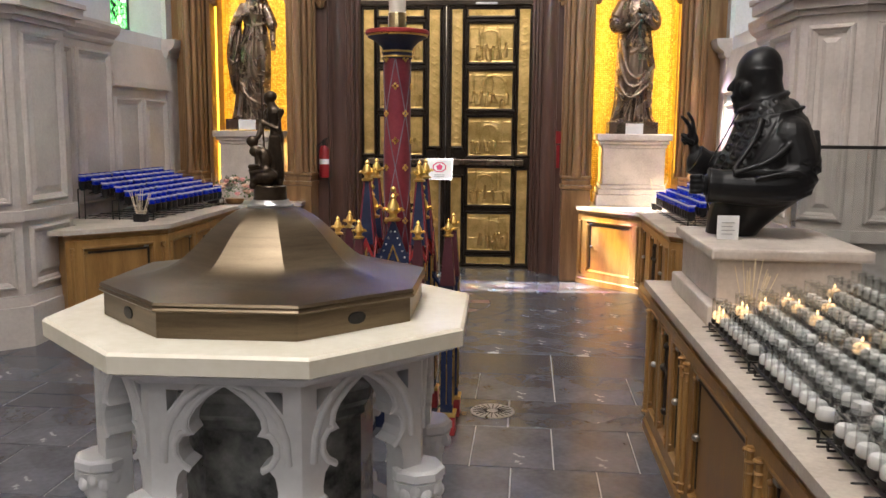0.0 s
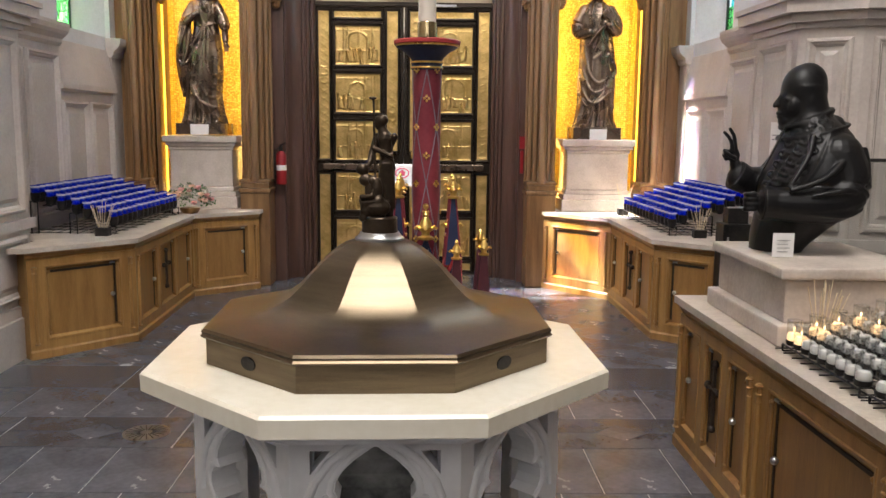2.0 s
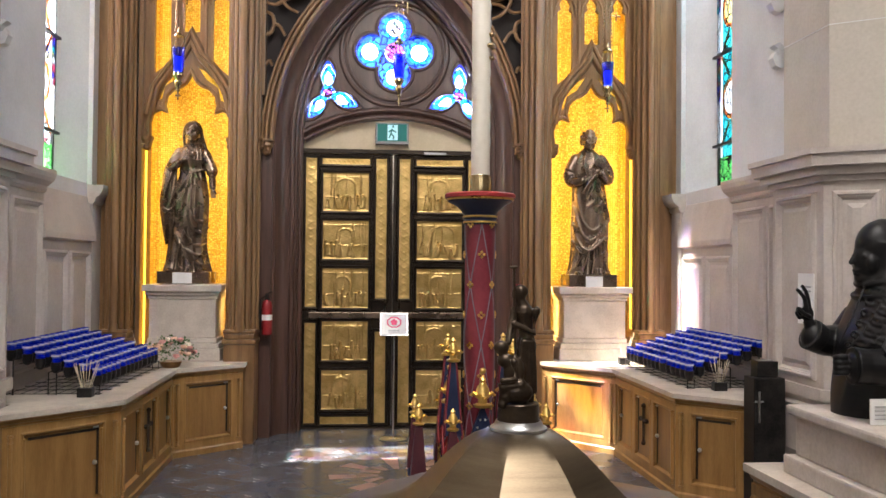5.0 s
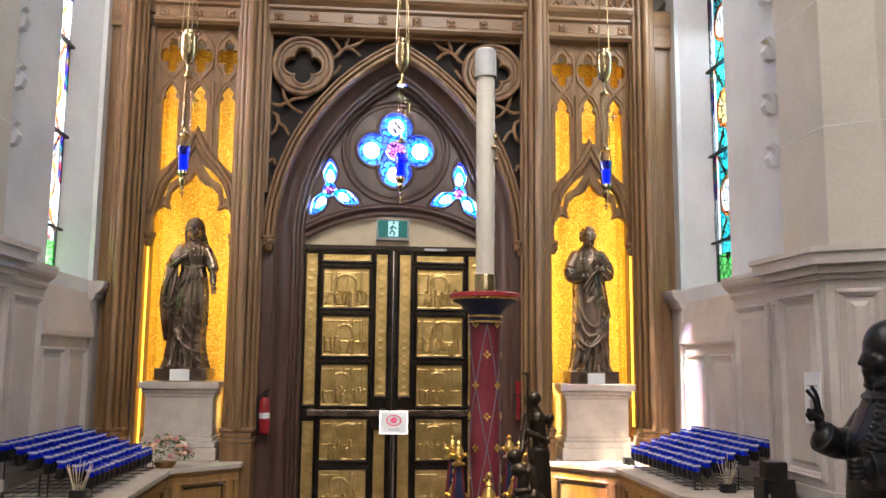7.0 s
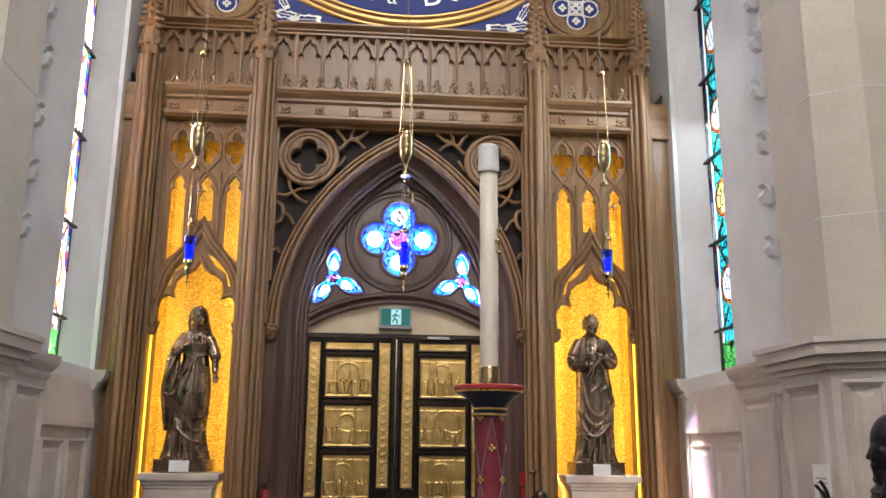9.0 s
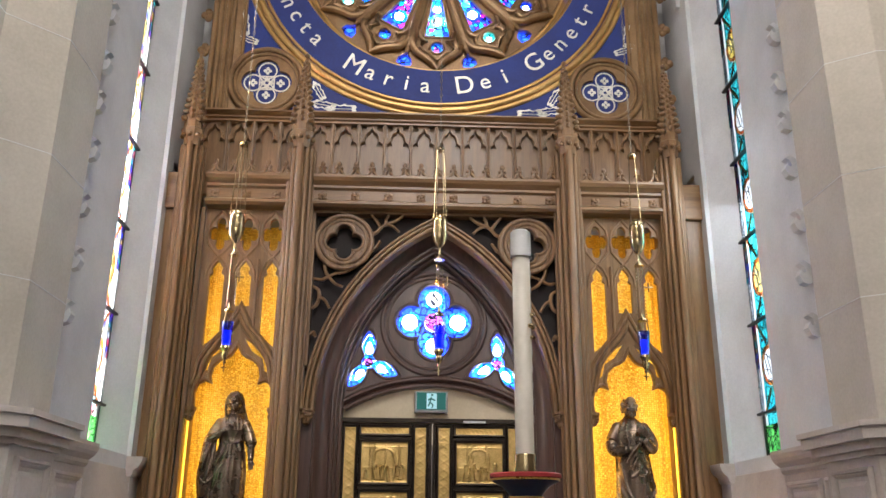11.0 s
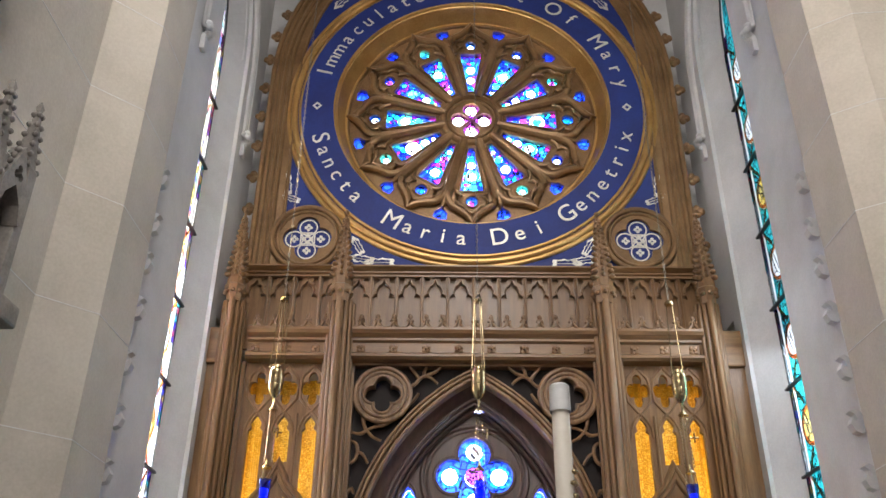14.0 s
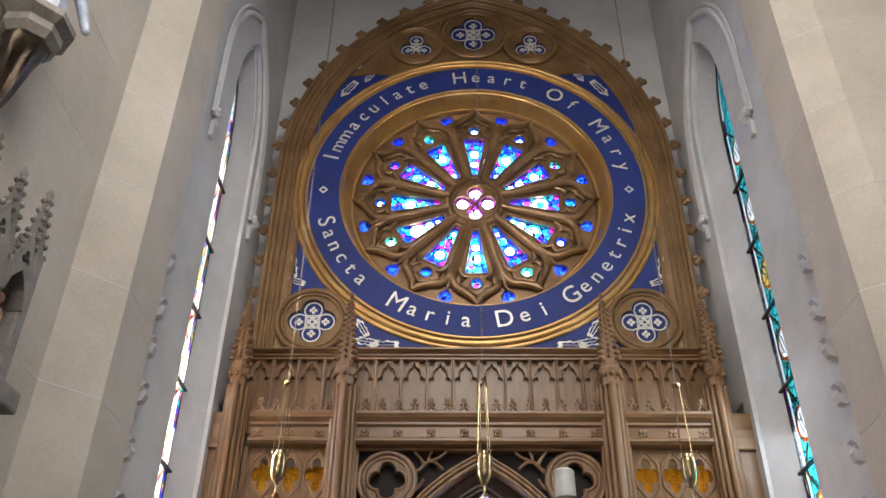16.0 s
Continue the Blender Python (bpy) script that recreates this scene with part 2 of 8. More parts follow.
CREAM = mk("cream_paint", (0.60, 0.50, 0.34), (0.72, 0.62, 0.45), 2.0, 0.6, 0, 0.05, 40)
WHITE = mk("white_card", (0.74, 0.73, 0.72), (0.82, 0.81, 0.80), 6.0, 0.5, 0, 0.02, 40)
GREY = mk("soft_grey_ink", (0.30, 0.30, 0.30), (0.36, 0.36, 0.36), 6.0, 0.6, 0, 0, 40)
RED = mk("signal_red", (0.22, 0.008, 0.013), (0.30, 0.015, 0.02), 6.0, 0.35, 0, 0.03, 40)
PINK = mk("pink_red_ink", (0.75, 0.05, 0.16), (0.80, 0.07, 0.2), 6.0, 0.5, 0, 0, 40)
STEEL = mk("brushed_steel", (0.45, 0.45, 0.46), (0.6, 0.6, 0.6), 9.0, 0.3, 1.0, 0.05, 80)
BRASS = mk("polished_brass", (0.36, 0.27, 0.135), (0.52, 0.41, 0.24), 9.0, 0.2, 1.0, 0.08, 60)
MARBLE_GREEN = mk("dark_veined_marble", (0.035, 0.038, 0.036), (0.34, 0.34, 0.32), 5.0, 0.2, 0, 0.03, 14, rough_var=0.05)

# ---- building helpers ----
from mathutils.geometry import delaunay_2d_cdt


def thing(name, label, category="", group="", kind="", at=(0, 0, 0)):
    ob = new(name)
    ob.location = at
    return tagged(ob, label, category, group, kind)


def part(name, bm, material, parent=None, label="", smooth=False, kind=""):
    me = bpy.data.meshes.new(name)
    bmesh.ops.recalc_face_normals(bm, faces=bm.faces)
    bm.to_mesh(me)
    bm.free()
    me.materials.append(material)
    if smooth:
        me.polygons.foreach_set("use_smooth", [True] * len(me.polygons))
        me.set_sharp_from_angle(angle=radians(35))
    ob = new(name, me)
    if parent:
        ob.parent = parent
    return tagged(ob, label, kind=kind)


def box(bm, x0, x1, y0, y1, z0, z1, bev=0.0):
    m = Matrix.LocRotScale(((x0 + x1) / 2, (y0 + y1) / 2, (z0 + z1) / 2), None, (abs(x1 - x0), abs(y1 - y0), abs(z1 - z0)))
    r = bmesh.ops.create_cube(bm, size=1, matrix=m)
    if bev:
        es = list({e for v in r["verts"] for e in v.link_edges})
        bmesh.ops.bevel(bm, geom=es, offset=bev, segments=2, affect="EDGES", profile=0.6)
    return bm


def B(*a, bev=0.0):
    return box(bmesh.new(), *a, bev=bev)


def lathe(bm, prof, at=(0, 0, 0), n=24, rot=0.0, sx=1.0, sy=1.0, cap=True):
    """Turned or many-sided form: prof is (radius, height) upward."""
    rings = []
    for r, z in prof:
        rings.append([bm.verts.new((at[0] + sx * r * math.cos(rot + 2 * math.pi * i / n), at[1] + sy * r * math.sin(rot + 2 * math.pi * i / n), at[2] + z)) for i in range(n)])
    for a, b in zip(rings, rings[1:]):
        for i in range(n):
            bm.faces.new((a[i], a[(i + 1) % n], b[(i + 1) % n], b[i]))
    if cap:
        bm.faces.new(rings[0][::-1])
        bm.faces.new(rings[-1])
    return bm


def tube(bm, pts, r, n=8, r2=None):
    """Round bar along points, tapering from r to r2."""
    pts = [Vector(p) for p in pts]
    rings = []
    for i, p in enumerate(pts):
        d = (pts[min(i + 1, len(pts) - 1)] - pts[max(i - 1, 0)]).normalized()
        u = d.cross(Vector((0.31, 0.17, 0.93))).normalized()
        if u.length < 0.5:
            u = d.cross(Vector((1, 0, 0))).normalized()
        w = d.cross(u)
        k = r if r2 is None else r + (r2 - r) * i / (len(pts) - 1)
        rings.append([bm.verts.new(p + k * (u * math.cos(2 * math.pi * j / n) + w * math.sin(2 * math.pi * j / n))) for j in range(n)])
    for a, b in zip(rings, rings[1:]):
        for j in range(n):
            bm.faces.new((a[j], a[(j + 1) % n], b[(j + 1) % n], b[j]))
    bm.faces.new(rings[0][::-1])
    bm.faces.new(rings[-1])
    return bm


def ball(bm, at, r, sx=1, sy=1, sz=1, seg=14):
    bmesh.ops.create_uvsphere(bm, u_segments=seg, v_segments=max(6, seg * 2 // 3), radius=r, matrix=Matrix.LocRotScale(at, None, (sx, sy, sz)))
    return bm


def front(u, v, d):
    return Vector((u, d, v))


def side(sx):
    return lambda u, v, d: Vector((sx * d, u, v))


def flat(u, v, d):
    return Vector((u, v, d))


def inside(p, poly):
    c, j = False, len(poly) - 1
    for i in range(len(poly)):
        if (poly[i][1] > p[1]) != (poly[j][1] > p[1]) and p[0] < (poly[j][0] - poly[i][0]) * (p[1] - poly[i][1]) / (poly[j][1] - poly[i][1]) + poly[i][0]:
            c = not c
        j = i
    return c


def plate(bm, outer, holes=(), d0=0.0, d1=0.1, to=front):
    """A board cut to an outline, with openings through it."""
    loops = [outer, *holes]
    co, edges = [], []
    for lp in loops:
        k = len(co)
        co += [Vector((p[0], p[1])) for p in lp]
        edges += [(k + i, k + (i + 1) % len(lp)) for i in range(len(lp))]
    vs, es, fs, *_ = delaunay_2d_cdt(co, edges, [], 0, 1e-5)
    a = [bm.verts.new(to(v.x, v.y, d0)) for v in vs]
    b = [bm.verts.new(to(v.x, v.y, d1)) for v in vs]
    used = {}
    for f in fs:
        c = sum((vs[i] for i in f), Vector((0, 0))) / len(f)
        if not inside(c, outer) or any(inside(c, h) for h in holes):
            continue
        bm.faces.new([a[i] for i in f])
        bm.faces.new([b[i] for i in reversed(f)])
        for i in range(len(f)):
            k = tuple(sorted((f[i], f[(i + 1) % len(f)])))
            used[k] = used.get(k, 0) + 1
    for (i, j), n in used.items():
        if n == 1:
            bm.faces.new((a[i], a[j], b[j], b[i]))
    for v in [v for v in bm.verts if not v.link_faces]:
        bm.verts.remove(v)
    return bm


def mould(bm, path, prof, closed=False, to=front):
    """A moulding along a path: prof is (out from the path, depth)."""
    n = len(path)
    rings = []
    for i, (u, v) in enumerate(path):
        p = Vector(path[(i - 1) % n]) if closed or i else None
        q = Vector(path[(i + 1) % n]) if closed or i < n - 1 else None
        c = Vector((u, v))
        d1 = (c - p).normalized() if p is not None else (q - c).normalized()
        d2 = (q - c).normalized() if q is not None else d1
        n1, n2 = Vector((-d1.y, d1.x)), Vector((-d2.y, d2.x))
        m = n1 + n2
        m = m / max(0.35, m.length_squared / 2) if m.length > 1e-6 else n1
        rings.append([bm.verts.new(to(u + m.x * o, v + m.y * o, d)) for o, d in prof])
    for i in range(n if closed else n - 1):
        a, b = rings[i], rings[(i + 1) % n]
        for j in range(len(prof) - 1):
            bm.faces.new((a[j], a[j + 1], b[j + 1], b[j]))
    return bm


def roll(o, d, r, n=5):
    """Half-round profile of radius r at offset o, standing in front of depth d."""
    return [(o - r * math.cos(math.pi * i / n), d - r * math.sin(math.pi * i / n)) for i in range(n + 1)]


def circle(cx, cz, r, n=40, a0=0.0):
    return [(cx + r * math.cos(a0 + 2 * math.pi * i / n), cz + r * math.sin(a0 + 2 * math.pi * i / n)) for i in range(n)]


def foil(cx, cz, lobes, d, q, n=48, rot=math.pi / 2, sq=1.0):
    pts = []
    for i in range(n):
        t = 2 * math.pi * i / n
        best = 0
        for k in range(lobes):
            f = t - rot - 2 * math.pi * k / lobes
            s = q * q - (d * math.sin(f)) ** 2
            if s > 0:
                best = max(best, d * math.cos(f) + math.sqrt(s))
        pts.append((cx + best * math.cos(t), cz + sq * best * math.sin(t)))
    return pts


def pointed(a, zs, za, n=14, cx=0.0):
    """Pointed arch from (cx-a, zs) over the apex to (cx+a, zs)."""
    h = za - zs
    c = (h * h - a * a) / (2 * a)
    R = a + c
    top = math.asin(min(1, h / R))
    left = [(cx + c - R * math.cos(top * i / n), zs + R * math.sin(top * i / n)) for i in range(n + 1)]
    return left + [(2 * cx - x, z) for x, z in left[-2::-1]]


def arc(cx, cz, r, a0, a1, n=16):
    return [(cx + r * math.cos(radians(a0 + (a1 - a0) * i / n)), cz + r * math.sin(radians(a0 + (a1 - a0) * i / n))) for i in range(n + 1)]


# ---- side walls ----
def pane(name, outline, material, parent, d0, d1, to):
    return part(name, plate(bmesh.new(), outline, (), d0, d1, to), material, parent)


GLASS_TEAL = mk_glass("teal_glass", (0.01, 0.40, 0.50), (0.06, 0.62, 0.64), 11)
GLASS_BLUE = mk_glass("deep_blue_glass", (0.003, 0.010, 0.45), (0.008, 0.05, 0.65), 12)
GLASS_SKY = mk_glass("sky_blue_glass", (0.002, 0.11, 0.60), (0.005, 0.045, 0.60), 16)
GLASS_WHITE = mk_glass("white_glass", (0.93, 0.95, 0.98), (0.86, 0.93, 1.0), 5, 0.012)
GLASS_YELLOW = mk_glass("yellow_glass", (0.85, 0.60, 0.12), (0.90, 0.75, 0.35), 8)
GLASS_RED = mk_glass("red_glass", (0.55, 0.09, 0.02), (0.65, 0.20, 0.03), 14)
GLASS_PINK = mk_glass("pink_glass", (0.40, 0.04, 0.30), (0.20, 0.03, 0.45), 22, 0.09)
GLASS_PALE = mk_glass("pale_yellow_glass", (0.98, 0.93, 0.72), (0.95, 0.97, 0.95), 6)
GLASS_AMBER = mk_glass("amber_glass", (0.98, 0.80, 0.32), (0.98, 0.92, 0.66), 6)
GLASS_LILAC = mk_glass("lilac_glass", (0.85, 0.72, 0.95), (0.7, 0.9, 0.9), 6)
GLASS_GREEN = mk_glass("green_glass", (0.06, 0.45, 0.10), (0.15, 0.6, 0.12), 12)

GLASS_ROSE = mk_glass("patterned_rose_glass", (0, 0, 1), None, 17, 0.05, ((0.003, 0.01, 0.5), (0.008, 0.05, 0.65), (0.004, 0.25, 0.6), (0.06, 0.006, 0.42), (0.003, 0.02, 0.6), (0.02, 0.42, 0.6), (0.3, 0.01, 0.3), (0.01, 0.03, 0.55)))
GLASS_WEST = mk_glass("patterned_pale_glass", (0, 0, 1), None, 13, 0.05, ((0.85, 0.9, 0.85), (0.8, 0.5, 0.75), (0.3, 0.65, 0.85), (0.9, 0.65, 0.2), (0.12, 0.14, 0.7), (0.85, 0.92, 0.95), (0.75, 0.2, 0.3), (0.9, 0.85, 0.6)))
GLASS_BORDER = mk_glass("patterned_border_glass", (0, 0, 1), None, 15, 0.06, ((0.02, 0.03, 0.5), (0.35, 0.45, 0.6), (0.01, 0.4, 0.5), (0.45, 0.04, 0.1), (0.15, 0.03, 0.5), (0.5, 0.35, 0.1)))

XW, XG = 3.17, 3.45          # wall face and glass of the side windows
Y0, Y1 = 8.12, 8.72          # window glass
ZB, ZS, ZT = 2.76, 9.9, 11.0


def lancet_outline(y0, y1, zb, zs, zt):
    return [(y0, zb)] + pointed((y1 - y0) / 2, zs, zt, 10, (y0 + y1) / 2) + [(y1, zb)]


def side_wall(sx, name, word):
    to = side(sx)
    # window bay wall with its lancet opening
    hole = lancet_outline(Y0 - 0.02, Y1 + 0.02, ZB - 0.02, ZS, ZT)
    bm = plate(bmesh.new(), [(6.2, 0), (10.036, 0), (10.036, 15.5), (6.2, 15.5)], [hole], XG - 0.03, XG + 0.25, to)
    wall = part("wall_" + word, bm, PLASTER, None, "warm white plaster wall with a tall lancet window", kind="structure")
    # splayed reveal between wall face and glass
    big = lancet_outline(Y0 - 0.3, Y1 + 0.42, ZB - 0.05, ZS + 0.1, ZT + 0.45)
    face = plate(bmesh.new(), [(6.2, 2.55), (9.4, 2.55), (9.4, 6.2), (10.03, 6.2), (10.03, 15.5), (6.2, 15.5)], [big], XW, XW + 0.06, to)
    part("wall_face", face, PLASTER, wall)
    bm = bmesh.new()
    inner = lancet_outline(Y0, Y1, ZB, ZS, ZT)
    a = [bm.verts.new(to(u, v, XW + 0.05)) for u, v in big]
    b = [bm.verts.new(to(u, v, XG)) for u, v in inner]
    for i in range(len(a)):
        j = (i + 1) % len(a)
        bm.faces.new((a[i], a[j], b[j], b[i]))
    part("window_reveal", bm, PLASTER, wall)
    # reveal bead and hood mould
    bm = mould(bmesh.new(), big[1:-1], roll(-0.05, XW + 0.08, 0.025), to=to)
    part("reveal_bead", bm, PLASTER, wall, smooth=True)
    hood = lancet_outline(7.24, 9.36, 8.85, ZS, ZT + 0.75)
    bm = mould(bmesh.new(), hood, roll(0, XW, 0.055) + roll(0.1, XW - 0.02, 0.03), to=to)
    part("hood_mould", bm, PLASTER, wall, smooth=True)
    for yy in (7.24, 9.36):
        bm = bmesh.new()
        random.seed(5)
        for k in range(14):
            ball(bm, to(yy + random.uniform(-0.07, 0.07), 8.85 + random.uniform(-0.09, 0.07), XW - random.uniform(0.02, 0.1)), 0.045, seg=8)
        box(bm, *sorted((sx * (XW - 0.06), sx * XW)), yy - 0.05, yy + 0.05, 8.55, 8.75, bev=0.015)
        part("leaf_boss", bm, PLASTER, wall, "carved stone leaf boss", True)
    # leaded lancet
    win = thing("window_" + word, "tall stained glass lancet window with teal, red and pale roundels", "window", "", "structure")
    cy = (Y0 + Y1) / 2
    inner = lancet_outline(Y0, Y1, ZB, ZS, ZT)
    xg = XG - 0.015
    discs = []
    k = 0
    pitch = 0.95
    z = ZB + 0.42
    pane("pane", [(Y0, ZB), (Y1, ZB), (Y1, ZB + 0.3), (Y0, ZB + 0.3)], GLASS_GREEN, win, xg - 0.012, xg - 0.004, to)
    while z + pitch < ZT - 0.35:
        c = z + pitch / 2
        discs.append(circle(cy, c, 0.22, 24))
        part("pane", plate(bmesh.new(), circle(cy, c, 0.215, 24), [circle(cy, c, 0.17, 24)], xg - 0.012, xg - 0.004, to), GLASS_RED if sx > 0 or c < 6.6 else GLASS_AMBER, win)
        pane("pane", circle(cy, c, 0.17, 24), (GLASS_WHITE, GLASS_YELLOW)[k % 3 == 1], win, xg - 0.012, xg - 0.004, to)
        for e in (-1, 1):
            w = 0.03
            for (p, q) in (((cy + e * 0.22, z), (cy + e * 0.02, z + pitch / 2 - 0.24)), ((cy + e * 0.22, z + pitch), (cy + e * 0.02, z + pitch / 2 + 0.24))):
                pane("pane", [(p[0], p[1] - w), (p[0], p[1] + w), (q[0], q[1] + w), (q[0], q[1] - w)], GLASS_RED if sx > 0 or c < 6.6 else GLASS_AMBER, win, xg - 0.02, xg - 0.013, to)
            yy = cy + e * 0.275
            pane("pane", [(yy - 0.045, z), (yy + 0.045, z), (yy + 0.045, z + pitch * 0.5), (yy - 0.045, z + pitch * 0.5)], GLASS_WHITE, win, xg - 0.028, xg - 0.021, to)
            pane("pane", [(yy - 0.045, z + pitch * 0.5), (yy + 0.045, z + pitch * 0.5), (yy + 0.045, z + pitch), (yy - 0.045, z + pitch)], GLASS_BORDER, win, xg - 0.028, xg - 0.021, to)
        for q in (-0.07, 0.0, 0.07):
            bm = tube(bmesh.new(), [to(cy + q - 0.03, c - 0.1, xg - 0.02), to(cy + q + 0.03, c + 0.1, xg - 0.02)], 0.006, 5)
            part("painted_line", bm, LEAD, win)
        bm = bmesh.new()
        box(bm, *sorted((sx * (xg - 0.075), sx * (xg - 0.035))), Y0 - 0.02, Y1 + 0.02, z - 0.012, z + 0.012)
        part("saddle_bar", bm, LEAD, win)
        z += pitch
        k += 1
    field = [(Y0 + 0.07, ZB + 0.3)] + pointed((Y1 - Y0) / 2 - 0.07, ZS, ZT - 0.05, 10, cy) + [(Y1 - 0.07, ZB + 0.3)]
    if sx > 0:
        part("pane", plate(bmesh.new(), field, discs, xg, xg + 0.008, to), GLASS_TEAL, win)
    else:
        cuts = [ZB + 0.3, 4.1, 5.05, 6.0, 6.95, 7.9, 8.85, 9.8]
        for i, (za, zb) in enumerate(zip(cuts, cuts[1:])):
            part("pane", plate(bmesh.new(), [(Y0 + 0.07, za), (Y1 - 0.07, za), (Y1 - 0.07, zb), (Y0 + 0.07, zb)], [dd for dd in discs if za < dd[0][1] < zb and min(p[1] for p in dd) > za and max(p[1] for p in dd) < zb], xg, xg + 0.008, to), GLASS_WEST, win)
        part("pane", plate(bmesh.new(), [p for p in field if p[1] >= ZS - 0.01] + [(Y1 - 0.07, 9.81), (Y0 + 0.07, 9.81)], [], xg, xg + 0.008, to), GLASS_WEST, win)
    for e in (-1, 1):
        yy = cy + e * 0.275
        pane("pane", [(yy - 0.045, z), (yy + 0.045, z), (yy + 0.045, ZT - 0.9), (yy - 0.045, ZT - 0.9)], GLASS_PINK, win, xg, xg + 0.008, to)
    bm = mould(bmesh.new(), inner, [(0.015, xg), (0.015, xg - 0.02), (-0.015, xg - 0.02), (-0.015, xg)], True, to)
    part("window_frame", bm, LEAD, win)
    # crocket stones beside the pier
    hook = [(0.0, -0.075), (0.045, -0.105), (0.1, -0.085), (0.125, -0.02), (0.1, 0.03), (0.085, 0.0), (0.06, 0.01), (0.075, 0.06), (0.115, 0.085), (0.07, 0.11), (0.02, 0.075), (0.0, 0.03)]
    for i, zz in enumerate((3.66, 4.13, 4.6, 5.13, 5.58, 6.0, 6.5)):
        yy = 6.78 + 0.03 * (i % 2)
        bm = plate(bmesh.new(), [(sx * (XW - u), zz + v) for u, v in hook], (), yy - 0.045, yy + 0.045)
        bmesh.ops.bevel(bm, geom=[e for e in bm.edges if len(e.link_faces) == 2 and e.calc_face_angle() > 1.2], offset=0.012, segments=2, affect="EDGES")
        part("leaf_crocket", bm, PLASTER, wall, "carved stone leaf standing out of the wall", True)
    # wainscot of the bay, with sloped sill
    w = thing("wainscot_" + word, "painted stone wainscot with raised panels and sloped window sill", "wall panelling", "", "structure")
    x1 = XW - 0.02
    bm = bmesh.new()
    plate(bm, [(x1, 0), (x1, 2.1), (x1 - 0.06, 2.12), (x1 - 0.06, 2.17), (XW - 0.006, 2.57), (XG - 0.02, 2.765), (XG, 2.765), (XG, 0)], (), 7.68, 9.05, lambda u, v, d: Vector((sx * u, d, v)))
    part("sloped_sill", bm, WAINSCOT, w)
    for ya, yb in ((9.02, 9.3), (6.25, 7.7)):
        part("panel_wall", B(*sorted((sx * (XW - 0.05), sx * (XG + 0.02))), ya, yb, 0, 2.5), WAINSCOT, w)
        bm = plate(bmesh.new(), [(XW + 0.02, 2.502), (XW - 0.06, 2.502), (XW - 0.08, 2.53), (XW - 0.08, 2.56), (XW - 0.13, 2.6), (XW - 0.15, 2.63), (XW - 0.16, 2.67), (XW - 0.16, 2.7), (XW + 0.02, 2.7)], (), ya - 0.03, yb + 0.002, lambda u, v, d: Vector((sx * u, d, v)))
        part("cornice", bm, WAINSCOT, w)
    for ya, yb, zt, xx in ((8.42, 8.98, 2.0, x1), (7.76, 8.34, 2.0, x1), (7.0, 7.62, 2.42, XW - 0.05), (6.5, 6.9, 2.42, XW - 0.05)):
        raised_panel(w, to, ya, yb, 1.0, zt, xx)
    # pier
    p = thing("pier_" + word, "stone pier with panelled wainscot and moulded cornice", "pier", "", "structure")
    plan = [(3.35, 6.35), (2.9, 6.35), (2.88, 5.62), (3.2, 5.25), (3.28, 5.25)]
    poly = [(2.86, 6.36), (2.86, 5.62), (3.2, 5.28), (3.2, 3.6), (5.3, 3.6), (5.3, 6.36)]
    poly_r = [(2.86, 6.36), (2.86, 5.62), (3.2, 5.38), (5.4, 5.2), (5.4, 6.36)]
    use = poly if sx < 0 else poly_r
    sc = lambda k: [(sx * x + 0, y) for x, y in grow(use, k)]
    part("shaft", plate(bmesh.new(), sc(-0.06), (), 2.6, 15.5, flat), PLASTER_BEIGE, p)
    part("panel_wall", plate(bmesh.new(), sc(0), (), 0, 2.52, flat), WAINSCOT, p)
    part("plinth", plate(bmesh.new(), sc(0.07), (), 0, 0.32, flat), WAINSCOT, p)
    part("plinth_moulding", plate(bmesh.new(), sc(0.04), (), 0.32, 0.4, flat), WAINSCOT, p)
    part("dado", plate(bmesh.new(), sc(0.035), (), 0.98, 1.06, flat), WAINSCOT, p)
    for k, (za, zb) in zip((0.03, 0.07, 0.12, 0.14), ((2.5, 2.54), (2.54, 2.6), (2.6, 2.68), (2.68, 2.72))):
        part("cornice", plate(bmesh.new(), sc(k), (), za, zb, flat), WAINSCOT, p)
    raised_panel(p, to, 5.72, 6.26, 1.12, 2.42, 2.86)
    raised_panel(p, to, 5.72, 6.26, 0.46, 0.92, 2.86)
    d = (Vector(use[2]) - Vector(use[1]))
    L = d.length
    d.normalize()
    nrm = Vector((-abs(d.y), -abs(d.x)))
    base = Vector(use[1])

    def slant(u, v, dd):
        q = base + d * u + nrm * (-dd)
        return Vector((sx * q.x, q.y, v))
    raised_panel(p, slant, 0.07, L - 0.07, 1.12, 2.42, 0.0)
    raised_panel(p, slant, 0.07, L - 0.07, 0.46, 0.92, 0.0)
    if sx > 0:
        d2 = (Vector(use[3]) - Vector(use[2])).normalized()
        b2 = Vector(use[2])
        n2 = Vector((-abs(d2.y), -abs(d2.x)))
        for a, b in ((0.08, 0.62), (0.72, 1.3), (1.4, 2.0)):
            raised_panel(p, lambda u, v, dd: Vector(((b2 + d2 * u - n2 * dd).x, (b2 + d2 * u - n2 * dd).y, v)), a, b, 1.12, 2.42, 0.0)
    # joints of the ashlar
    for zz in (3.6, 4.55, 5.5, 6.45, 7.4, 8.35):
        part("joint", plate(bmesh.new(), sc(-0.057), (), zz, zz + 0.006, flat), PLASTER, p)


